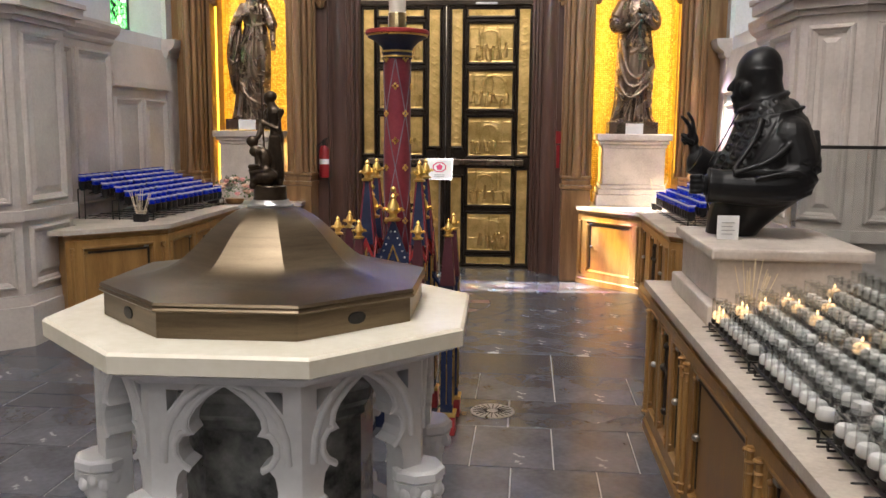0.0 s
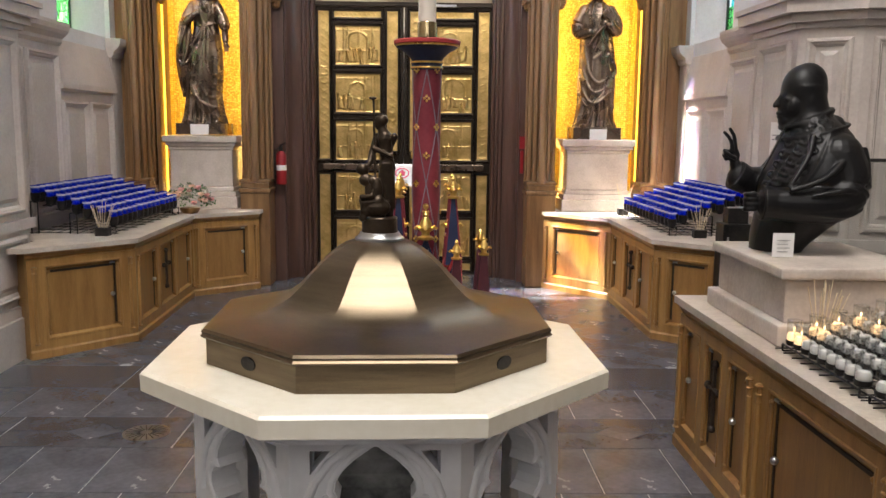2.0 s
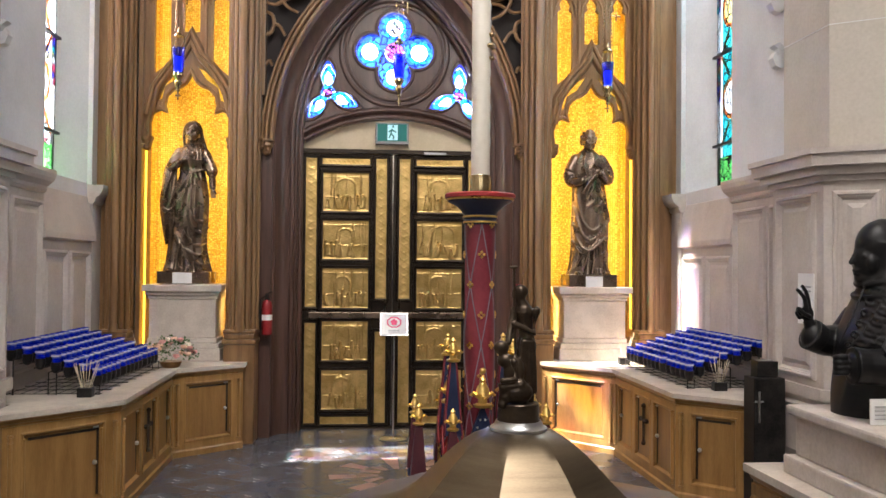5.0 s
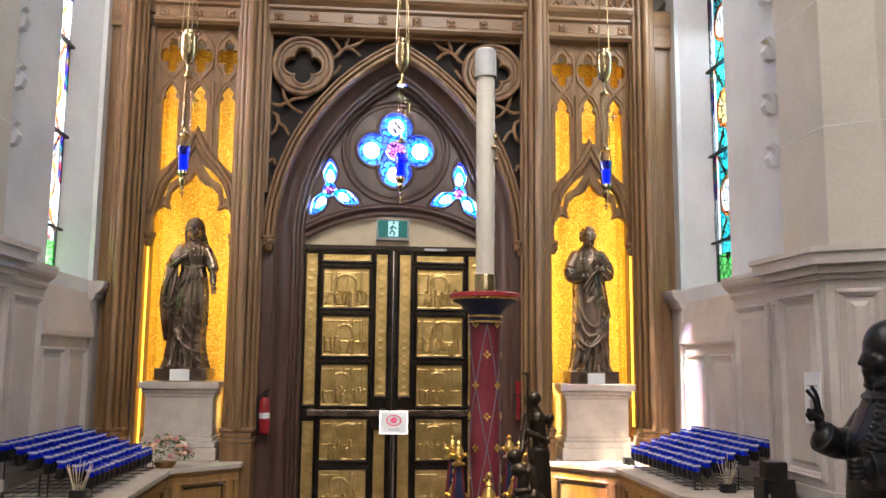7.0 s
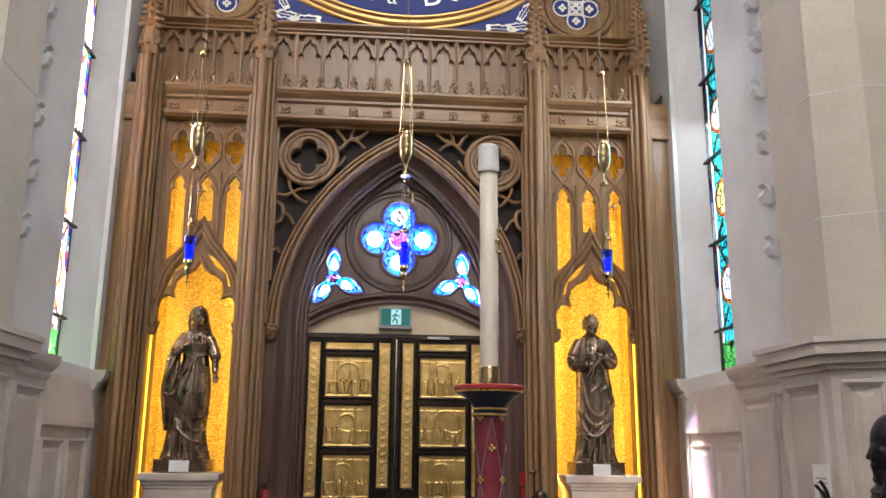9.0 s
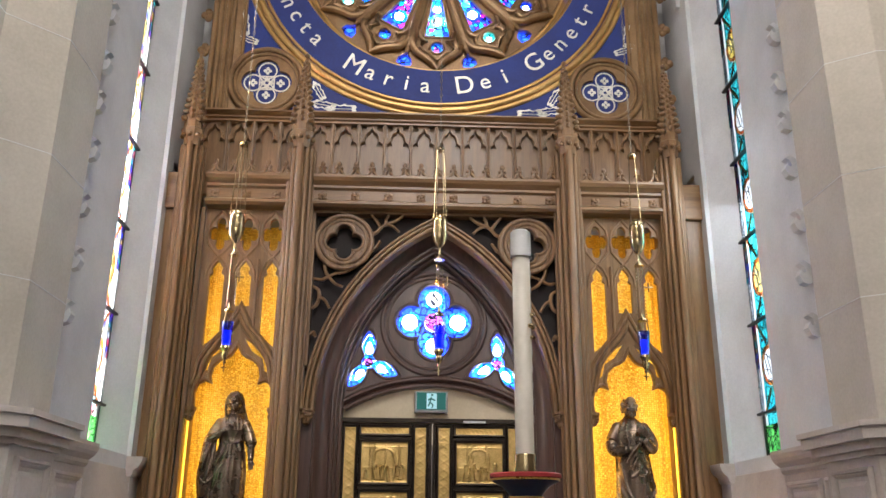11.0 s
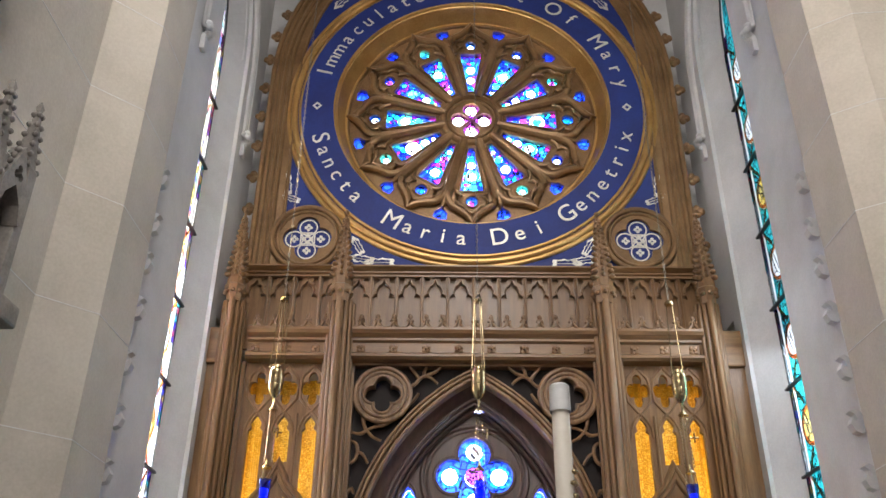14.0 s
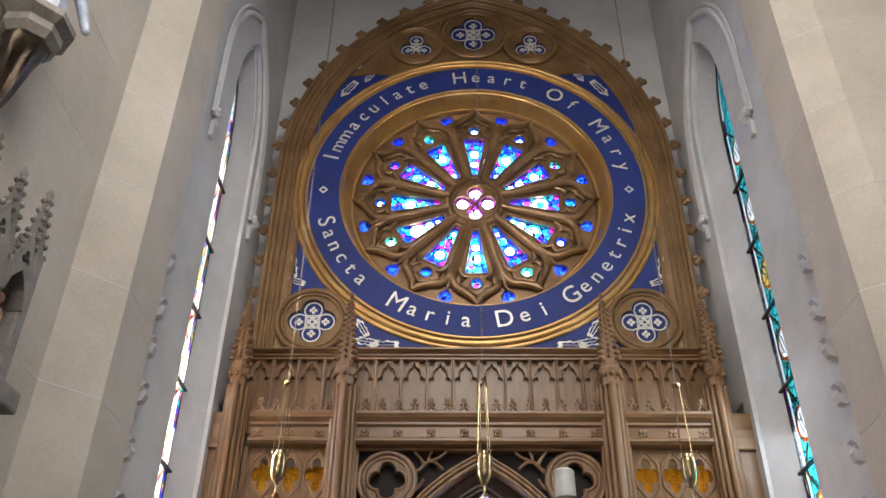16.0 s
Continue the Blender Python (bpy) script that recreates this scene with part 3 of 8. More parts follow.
def grow(poly, k):
    """Offset a plan outline outward."""
    out = []
    n = len(poly)
    area = sum(poly[i][0] * poly[(i + 1) % n][1] - poly[(i + 1) % n][0] * poly[i][1] for i in range(n))
    s = -1 if area > 0 else 1
    for i in range(n):
        a, b, c = (Vector(poly[(i + j) % n]) for j in (-1, 0, 1))
        d1, d2 = (b - a).normalized(), (c - b).normalized()
        m = Vector((-d1.y - d2.y, d1.x + d2.x))
        m = m / max(0.5, m.length_squared / 2)
        out.append((b.x + s * k * m.x, b.y + s * k * m.y))
    return out


def raised_panel(parent, to, u0, u1, v0, v1, d):
    """A recess-edged, raised and fielded panel standing on a face at depth d (towards smaller depth)."""
    rect = [(u0, v0), (u0, v1), (u1, v1), (u1, v0)]
    bm = mould(bmesh.new(), rect, [(0.012, d + 0.002), (0.012, d - 0.012), (0.0, d - 0.03), (-0.014, d - 0.034), (-0.026, d - 0.02), (-0.03, d - 0.022), (-0.046, d - 0.008), (-0.05, d + 0.002)], True, to)
    part("panel_moulding", bm, WAINSCOT, parent)
    i = 0.075
    bm = bmesh.new()
    a = [bm.verts.new(to(u, v, d + 0.002)) for u, v in ((u0 + i, v0 + i), (u0 + i, v1 - i), (u1 - i, v1 - i), (u1 - i, v0 + i))]
    j = i + 0.035
    b = [bm.verts.new(to(u, v, d - 0.016)) for u, v in ((u0 + j, v0 + j), (u0 + j, v1 - j), (u1 - j, v1 - j), (u1 - j, v0 + j))]
    for k in range(4):
        bm.faces.new((a[k], a[(k + 1) % 4], b[(k + 1) % 4], b[k]))
    bm.faces.new(b)
    part("panel", bm, WAINSCOT, parent)


side_wall(-1, "west", "west")
side_wall(1, "east", "east")

# end wall behind the carved screen, nave shell, ceiling
rose_hole = circle(0, 9.68, 1.9, 48)
door_hole = [(-1.12, 0), (-1.12, 3.25)] + pointed(1.12, 3.25, 5.1, 12)[1:-1] + [(1.12, 3.25), (1.12, 0)]
part("wall_north", plate(bmesh.new(), [(-3.72, 0), (-1.12, 0)] + door_hole[1:-1] + [(1.12, 0), (3.72, 0), (3.72, 15.5), (-3.72, 15.5)], [rose_hole], 10.04, 10.4), PLASTER, None, "warm white plaster end wall", kind="structure")
# Unseen south wall, aisle walls and ceiling, darkened to hold back bounced light.
part("wall_south", B(-6, 6, -7.3, -7.0, 0, 15.5), NAVE_LOW_BOUNCE, None, "unseen wall closing the nave, coloured dark to cut bounced light", kind="structure")
part("wall_aisle_west", B(-5.3, -5.0, -7.0, 3.8, 0, 15.5), NAVE_LOW_BOUNCE, None, "unseen side wall, coloured dark to cut bounced light", kind="structure")
part("wall_aisle_east", B(5.4, 5.7, -7.0, 6.36, 0, 15.5), NAVE_LOW_BOUNCE, None, "unseen side wall, coloured dark to cut bounced light", kind="structure")
part("wall_nave_west", B(-3.6, -3.2, -7.0, 3.6, 0, 15.5), PLASTER_BEIGE, None, "beige plaster nave wall", kind="structure")
part("ceiling", B(-6, 6, -7.3, 10.4, 15.5, 15.7), NAVE_LOW_BOUNCE, None, "unseen ceiling, coloured dark to cut bounced light", kind="structure")

# bright hazy sky beyond the windows
SKY_GLOW = mk_light("hazy_sky", (0.86, 0.93, 1.0), 0.95)
part("backdrop", B(-16, 16, 12.6, 12.7, -1, 34), SKY_GLOW, None, "plain bright hazy sky outside", kind="structure")

# ---- floor ----
bm = bmesh.new()
box(bm, -6, 6, -7.3, 12.5, -0.2, -0.006)
floor = part("floor", bm, GROUT, None, "grey slate tile floor with pale joints and dark diamond insets", kind="structure")
TILES = {}


def tile(outline, material, top=0.0, name="tile"):
    """One slate; alike outlines share a mesh."""
    cx = sum(p[0] for p in outline) / len(outline)
    cy = sum(p[1] for p in outline) / len(outline)
    key = (material.name, tuple((round(p[0] - cx, 3), round(p[1] - cy, 3)) for p in outline))
    if key not in TILES:
        me = bpy.data.meshes.new(name)
        b = bmesh.new()
        rel = [(p[0] - cx, p[1] - cy) for p in outline]
        lo = [b.verts.new((x, y, -0.012)) for x, y in rel]
        md = [b.verts.new((x, y, -0.002)) for x, y in rel]
        up = [b.verts.new((x * 0.985, y * 0.985, 0)) for x, y in rel]
        n = len(rel)
        for p, q in ((lo, md), (md, up)):
            for i in range(n):
                b.faces.new((p[i], p[(i + 1) % n], q[(i + 1) % n], q[i]))
        b.faces.new(up)
        bmesh.ops.recalc_face_normals(b, faces=b.faces)
        b.to_mesh(me)
        b.free()
        me.materials.append(material)
        TILES[key] = me
    ob = new(name, TILES[key])
    ob.location = (cx, cy, top)
    ob.parent = floor
    return ob


def rect(x0, x1, y0, y1, g=0.004):
    return [(x0 + g, y0 + g), (x1 - g, y0 + g), (x1 - g, y1 - g), (x0 + g, y1 - g)]


def lay_floor():
    rows = [(5.3, 5.85, 1.02, SLATE_DARK, 0.35), (4.72, 5.3, 0.51, SLATE, 0.35)]
    rows += [(4.22 - 0.595 * (i + 1), 4.22 - 0.595 * i, 0.435, SLATE, (0.04, 0.255)[i % 2]) for i in range(8)]
    rows += [(-2.54, -0.54, 2.0, SLATE, 0.0), (-7, -2.54, 4.0, SLATE, 0.0)]
    for y0, y1, w, m, off in rows:
        x = -3.2 + off - w
        while x < 3.3:
            tile(rect(x, x + w, y0, y1), m)
            x += w
    # star band
    x = -3.22
    while x < 3.3:
        c = x + 0.52
        d = 0.13
        tile([(c - d * 1.2, 4.47), (c, 4.47 - d), (c + d * 1.2, 4.47), (c, 4.47 + d)], SLATE)
        g = 0.006
        for yy, s in ((4.22, 1), (4.72, -1)):
            tile([(x + g, yy + s * g), (x + 1.04 - g, yy + s * g), (x + 1.04 - g, 4.47 - s * g), (c + d * 1.2 + g, 4.47 - s * g), (c, 4.47 - s * (d + g)), (c - d * 1.2 - g, 4.47 - s * g), (x + g, 4.47 - s * g)][::s], SLATE_DARK)
        x += 1.04
    # octagons with dark diamonds, round the floor roundel
    U, V, k = 0.345, 0.27, 0.2
    cx, cy, R = 0.03, 7.75, 0.9
    for i in range(-12, 13):
        for j in range(-12, 13):
            x, y = (i + j) * U + 0.1, 5.87 + (i - j) * V
            if not (-2.9 < x < 2.6 and 5.7 < y < 10.0):
                continue
            if math.hypot(x - cx, y - cy) > R + 0.06 and y > 5.95:
                tile([(x - U * k, y), (x, y - V * k), (x + U * k, y), (x, y + V * k)], SLATE_DARK, name="diamond_tile")
            mx, my = x + U, y
            if math.hypot(mx - cx, my - cy) < R + 0.28 or not -2.6 < mx < 2.7:
                continue
            g, e = 0.988, k * 0.52
            o = []
            corners = [(-U, 0), (0, -V), (U, 0), (0, V)]
            for c in range(4):
                (px, py), (qx, qy), (rx, ry) = corners[c - 1], corners[c], corners[(c + 1) % 4]
                o.append((mx + (qx + (px - qx) * e) * g, my + (qy + (py - qy) * e) * g))
                o.append((mx + qx * (1 - k * 1.06), my + qy * (1 - k * 1.06)))
                o.append((mx + (qx + (rx - qx) * e) * g, my + (qy + (ry - qy) * e) * g))
            o = [(u, max(v, 5.855)) for u, v in o]
            if max(v for u, v in o) > 5.9:
                tile(o, SLATE)
    for x0, x1 in ((-3.3, -2.2), (2.3, 3.3)):
        for j in range(8):
            tile(rect(x0, x1, 5.85 + j * 0.55, 6.4 + j * 0.55), SLATE, -0.006)
    # roundel
    n = 24
    for i in range(n):
        a, b = 2 * math.pi * i / n + 0.004, 2 * math.pi * (i + 1) / n - 0.004
        for r0, r1, m in ((0.66, 0.9, SLATE_DARK), (0.4, 0.65, (SLATE, SLATE_RED)[i % 3 == 0]), (0.2, 0.39, (SLATE_RED, SLATE)[i % 2])):
            tile([(cx + r0 * math.cos(a), cy + r0 * math.sin(a)), (cx + r1 * math.cos(a), cy + r1 * math.sin(a)), (cx + r1 * math.cos(b), cy + r1 * math.sin(b)), (cx + r0 * math.cos(b), cy + r0 * math.sin(b))], m)
        a2, b2, r0, r1 = a, b, 0.905, 1.2
        tile([(cx + r0 * math.cos(a), cy + r0 * math.sin(a)), (cx + r1 * math.cos(a), cy + r1 * math.sin(a)), (cx + r1 * math.cos(b), cy + r1 * math.sin(b)), (cx + r0 * math.cos(b), cy + r0 * math.sin(b))], SLATE, -0.001)
    tile(circle(cx, cy, 0.195, 20), SLATE_DARK)
    tile(circle(cx, cy, 1.42, 48), SLATE, -0.003)


lay_floor()


def floor_drain(x, y):
    t = thing("floor_drain", "round steel floor drain grate with radial slots", "drain", "floor drains", at=(x, y, 0))
    bm = plate(bmesh.new(), circle(0, 0, 0.135, 32), [], 0.001, 0.006, flat)
    part("rim", bm, STEEL, t)
    for i in range(20):
        a = 2 * math.pi * i / 20
        bm = bmesh.new()
        c, s = math.cos(a), math.sin(a)
        tube(bm, [(0.035 * c, 0.035 * s, 0.006), (0.12 * c, 0.12 * s, 0.006)], 0.004, 4)
        part("slot", bm, IRON, t)


floor_drain(0.84, 4.48)
floor_drain(-1.35, 4.44)

# ---- carved oak end screen ----
screen = thing("carved_screen", "tall carved oak gothic screen with gilded arches and tracery", "carved screen", "", "structure")
YF = 9.4      # face of the screen boards


def P(name, bm, material, label="", smooth=False):
    return part(name, bm, material, screen, label, smooth)


def spline2(pts, per=4):
    """Smooth plane curve through points."""
    out = []
    for i in range(len(pts) - 1):
        p0, p1, p2, p3 = (Vector(pts[min(max(i + k, 0), len(pts) - 1)]) for k in (-1, 0, 1, 2))
        for j in range(per):
            t = j / per
            out.append(tuple(0.5 * (2 * p1 + (p2 - p0) * t + (2 * p0 - 5 * p1 + 4 * p2 - p3) * t * t + (3 * p1 - p0 - 3 * p2 + p3) * t ** 3)))
    return out + [tuple(pts[-1])]


def portal():
    # spandrel board with door arch and round openings
    arch = pointed(1.39, 3.22, 5.47, 18)
    outer = [(-1.47, 3.22), (-1.47, 5.64), (1.47, 5.64), (1.47, 3.22)] + arch[::-1]
    # Near-black colour paints the shade of the hollows behind the tracery.
    P("spandrel_backing", plate(bmesh.new(), outer, [], YF + 0.13, YF + 0.17), mk("spandrel_shade_black", (0.006, 0.003, 0.003), (0.014, 0.008, 0.008), 3.0, 0.75, 0, 0.05, 40), "near-black backing painting the shade inside the spandrels")
    path = [(-1.39, 3.22)] + arch[1:-1] + [(1.39, 3.22)]
    prof = [(-0.06, YF + 0.12), (-0.06, YF)] + roll(-0.035, YF - 0.02, 0.025) + [(-0.005, YF + 0.01)] + roll(0.02, YF - 0.025, 0.022) + [(0.045, YF + 0.005)] + roll(0.065, YF - 0.02, 0.018) + [(0.085, YF + 0.01), (0.085, YF + 0.13)]
    P("arch_moulding", mould(bmesh.new(), path, prof), WOOD, smooth=True)
    P("spandrel_rail", B(-1.47, 1.47, YF - 0.01, YF + 0.13, 5.58, 5.64), WOOD_H)
    for sx in (-1, 1):
        P("spandrel_stile", B(*sorted((sx * 1.43, sx * 1.47)), YF - 0.01, YF + 0.13, 3.75, 5.64), WOOD)
        c = (sx * 1.085, 5.225)
        P("ring_board", plate(bmesh.new(), circle(*c, 0.335, 48), [foil(*c, 4, 0.115, 0.092, 48)], YF, YF + 0.1), WOOD)
        for r, q in ((0.325, 0.03), (0.268, 0.022)):
            P("ring_moulding", mould(bmesh.new(), circle(*c, r, 48), roll(0, YF, q), True), WOOD, smooth=True)
        P("foil_moulding", mould(bmesh.new(), foil(*c, 4, 0.115, 0.112, 48), roll(0, YF, 0.02), True), WOOD, smooth=True)
        # branching cusps of the spandrel corners
        for pts in (((0.78, 5.33), (0.71, 5.36), (0.66, 5.42), (0.6, 5.46), (0.52, 5.44), (0.44, 5.37)), ((0.6, 5.46), (0.6, 5.52), (0.57, 5.58)), ((0.66, 5.42), (0.71, 5.5), (0.78, 5.58)), ((0.6, 5.46), (0.48, 5.51), (0.4, 5.58)), ((0.78, 5.12), (0.72, 5.16), (0.66, 5.25)),
                    ((1.3, 4.97), (1.29, 4.88), (1.25, 4.8), (1.17, 4.72), (1.08, 4.68)), ((1.25, 4.8), (1.33, 4.76), (1.43, 4.78)), ((0.98, 4.91), (1.06, 4.86), (1.17, 4.84), (1.25, 4.8)), ((1.43, 4.42), (1.37, 4.46), (1.34, 4.54), (1.28, 4.52), (1.22, 4.42)), ((1.34, 4.54), (1.36, 4.64), (1.43, 4.68)), ((1.43, 4.1), (1.385, 4.14), (1.36, 4.08))):
            P("cusp", tube(bmesh.new(), [(sx * x, YF + 0.03, z) for x, z in spline2(pts)], 0.024, 8, 0.017), WOOD, smooth=True)
        # corbel capital of the arch
        bm = bmesh.new()
        lathe(bm, [(0.02, -0.1), (0.045, -0.08), (0.05, -0.03), (0.075, 0.0), (0.07, 0.04), (0.09, 0.05), (0.09, 0.075)], (sx * 1.4, YF - 0.06, 3.18), 10)
        random.seed(3)
        for k in range(10):
            ball(bm, (sx * 1.4 + random.uniform(-0.06, 0.06), YF - 0.11 + random.uniform(-0.03, 0.03), 3.19 + random.uniform(-0.06, 0.03)), 0.022, seg=8)
        P("corbel", bm, WOOD, "carved leaf corbel", True)
    # deep dark jambs and arch orders
    inner = [(-1.36, 0), (-1.36, 3.25)] + pointed(1.36, 3.3, 5.5, 16)[1:-1] + [(1.36, 3.25), (1.36, 0)]
    prof = [(0.06, 9.5), (0.0, 9.5)] + roll(-0.02, 9.51, 0.02) + [(-0.045, 9.53), (-0.08, 9.6), (-0.14, 9.65), (-0.19, 9.67)] + roll(-0.21, 9.67, 0.024) + [(-0.235, 9.7)] + roll(-0.252, 9.71, 0.018) + [(-0.27, 9.74), (-0.27, 9.8)] + roll(-0.29, 9.81, 0.022) + [(-0.315, 9.84), (-0.315, 9.99)]
    P("jamb_orders", mould(bmesh.new(), inner, prof), WOOD_SHADED, "moulded oak door jamb, coloured dark for its recess shade", True)
    for sx in (-1, 1):
        P("jamb_board", B(*sorted((sx * 1.34, sx * 1.5)), 9.42, 9.5, 0, 3.3), WOOD_SHADED)
    # tympanum
    ti = pointed(1.14, 3.25, 5.14, 16)
    seg = arc(0, 3.63 - 2.0, 2.0, 90 + 31, 90 - 31, 16)
    top = [(-1.14, 3.3)] + ti[1:-1] + [(1.14, 3.3)]
    outer = top + seg[::-1]
    quat = foil(0, 4.40, 4, 0.26, 0.19, 64)
    tre = {sx: [(sx * 0.77 + 0.0 + x, z) for x, z in trefoil_leaf(0, 3.9, 0.38, sx)] for sx in (-1, 1)}
    P("tympanum", plate(bmesh.new(), outer, [quat, tre[-1], tre[1]], 9.9, 9.97), WOOD_SHADED)
    for r, q in ((0.62, 0.03), (0.56, 0.018)):
        P("tympanum_ring", mould(bmesh.new(), circle(0, 4.38, r, 48), roll(0, 9.9, q), True), WOOD_SHADED, smooth=True)
    P("tympanum_foil", mould(bmesh.new(), foil(0, 4.40, 4, 0.26, 0.215, 64), roll(0, 9.9, 0.022), True), WOOD_SHADED, smooth=True)
    for sx in (-1, 1):
        P("tympanum_foil", mould(bmesh.new(), [(sx * 0.77 + x, z) for x, z in trefoil_leaf(0, 3.9, 0.43, sx)], roll(0, 9.9, 0.015), True), WOOD_SHADED, smooth=True)
    P("segment_moulding", mould(bmesh.new(), seg, [(-0.03, 9.97), (-0.03, 9.9)] + roll(0.0, 9.9, 0.03) + [(0.05, 9.88)] + roll(0.08, 9.88, 0.03) + [(0.12, 9.9)]), WOOD_SHADED, smooth=True)
    P("lunette_panel", plate(bmesh.new(), [(-1.13, 3.2), (-1.13, 3.4)] + [(x, z - 0.02) for x, z in seg if abs(x) < 0.98] + [(1.13, 3.4), (1.13, 3.2)], [], 9.99, 10.02), CREAM, "cream lunette panel over the door")
    # tympanum glass
    w = thing("window_tympanum", "blue and white stained glass quatrefoil and trefoils over the door", "window", "", "structure")
    yg = 9.955
    part("pane", plate(bmesh.new(), quat, [circle(0.29 * math.cos(math.pi / 2 * k), 4.40 + 0.29 * math.sin(math.pi / 2 * k), 0.135, 24) for k in range(4)] + [circle(0, 4.40, 0.112, 24)], yg, yg + 0.008), GLASS_BLUE, w)
    for k in range(4):
        a = math.pi / 2 * k
        c = (0.29 * math.cos(a), 4.40 + 0.29 * math.sin(a))
        part("pane", plate(bmesh.new(), circle(*c, 0.135, 24), [circle(*c, 0.096, 24)], yg, yg + 0.008), GLASS_SKY, w)
        pane("pane", circle(*c, 0.098, 24), GLASS_WHITE, w, yg - 0.024, yg - 0.016, front)
        for f in (-0.9, 0, 0.9):
            pane("pane", circle(c[0] + 0.155 * math.cos(a + f), c[1] + 0.155 * math.sin(a + f), 0.025, 10), GLASS_WHITE, w, yg - 0.024, yg - 0.016, front)
    pane("pane", circle(0, 4.40, 0.11, 24), GLASS_PINK, w, yg - 0.036, yg - 0.028, front)
    for sx in (-1, 1):
        tre_holes = [circle(sx * 0.77, 3.9, 0.056, 16)]
        for k in range(3):
            a = petal_angles(sx)[k]
            c = (sx * 0.77 + 0.19 * math.cos(a), 3.9 + 0.19 * math.sin(a))
            for s, m, d in ((1.0, GLASS_SKY, 0.012), (0.52, GLASS_WHITE, 0.024)):
                o = []
                for i in range(20):
                    t = 2 * math.pi * i / 20
                    lx, ly = 0.15 * s * math.cos(t) - 0.02 * (1 - s), 0.085 * s * math.sin(t) * (1 - 0.4 * math.cos(t))
                    o.append((c[0] + lx * math.cos(a) - ly * math.sin(a), c[1] + lx * math.sin(a) + ly * math.cos(a)))
                if s == 1.0:
                    tre_holes.append(o)
                    edge = o
                else:
                    pane("pane", o, GLASS_WHITE, w, yg + 0.03, yg + 0.038, front)
                    part("pane", plate(bmesh.new(), edge, [o], yg + 0.03, yg + 0.038), GLASS_SKY, w)
        part("pane", plate(bmesh.new(), tre[sx], tre_holes, yg, yg + 0.008), GLASS_BLUE, w)
        pane("pane", circle(sx * 0.77, 3.9, 0.055, 16), GLASS_PINK, w, yg, yg + 0.008, front)


def petal_angles(sx):
    return [radians(90), radians(90 + sx * 114), radians(90 - sx * 143)]


def trefoil_leaf(cx, cz, r, sx=1, n=90):
    """Three pointed petals round a centre."""
    o = []
    for i in range(n):
        t = 2 * math.pi * i / n
        f = min(((t - a + math.pi) % (2 * math.pi) - math.pi for a in petal_angles(sx)), key=abs)
        rr = r * (0.22 + 0.78 * max(0, 1 - abs(f) / 0.62) ** 0.75)
        o.append((cx + rr * math.cos(t), cz + rr * math.sin(t)))
    return o


portal()


def cluster_shaft(x, r, y=9.22):
    """Moulded wooden shaft on a plinth, with a crocketed pinnacle."""
    s = thing("clustered_shaft", "clustered oak shaft with moulded base and crocketed pinnacle", "column", "clustered shafts of the screen", "structure")
    h = r * 1.25
    part("plinth", B(x - h, x + h, y - h * 0.8, YF + 0.1, 0, 1.05, bev=0.012), WOOD, s)
    bm = bmesh.new()
    for z0, z1, k in ((1.05, 1.1, 1.1), (1.1, 1.16, 0.98), (1.16, 1.2, 1.05)):
        box(bm, x - h * k, x + h * k, y - h * 0.8 * k, YF + 0.1, z0, z1, bev=0.015)
    part("base_moulding", bm, WOOD, s)
    for dx, dy, q in ((0, -0.75, 0.36), (-0.56, -0.3, 0.22), (0.56, -0.3, 0.22), (-0.95, 0.2, 0.22), (0.95, 0.2, 0.22), (-0.3, -0.1, 0.1), (0.3, -0.1, 0.1), (-0.74, 0.35, 0.1), (0.74, 0.35, 0.1), (-1.22, 0.7, 0.14), (1.22, 0.7, 0.14)):
        bm = lathe(bmesh.new(), [(q * r * 1.25, 0), (q * r * 1.25, 0.04), (q * r, 0.08), (q * r, 5.16)], (x + dx * r, y + dy * r, 1.18), 10)
        part("roll", bm, WOOD, s, smooth=True)
    part("core", B(x - r * 0.9, x + r * 0.9, y + 0.06, YF + 0.12, 1.18, 6.34), WOOD, s)
    bm = bmesh.new()
    lathe(bm, [(r * 0.8, 0), (r * 0.85, 0.1), (r * 1.15, 0.16), (r * 1.15, 0.2), (r * 0.95, 0.22), (r * 0.95, 0.3)], (x, y - 0.02, 6.31), 8, math.pi / 8)
    for i in range(8):
        a = math.pi / 4 * i
        ball(bm, (x + r * math.cos(a), y - 0.02 + r * math.sin(a),6.43), 0.03, seg=8)
    part("capital", bm, WOOD, s, smooth=True)
    bm = lathe(bmesh.new(), [(r * 1.0, 0), (r * 0.85, 0.3), (r * 0.35, 0.85), (0.012, 1.0)], (x, y - 0.02, 6.58), 4, math.pi / 4)
    part("spire", bm, WOOD, s)
    bm = bmesh.new()
    for k in range(11):
        z = 6.64 + 0.08 * k
        q = r * (1.12 - 0.085 * k)
        for i in range(4):
            a = math.pi / 4 + math.pi / 2 * i
            ball(bm, (x + q * math.cos(a), y - 0.02 + q * math.sin(a), z), 0.042 - 0.0018 * k, 1, 1, 0.8, 8)
            a += math.pi / 4
            ball(bm, (x + q * 0.7 * math.cos(a), y - 0.02 + q * 0.7 * math.sin(a), z + 0.04), 0.03 - 0.001 * k, 1, 1, 1.2, 6)
    ball(bm, (x, y - 0.02, 7.58), 0.035, seg=8)
    part("crockets", bm, WOOD, s, smooth=True)


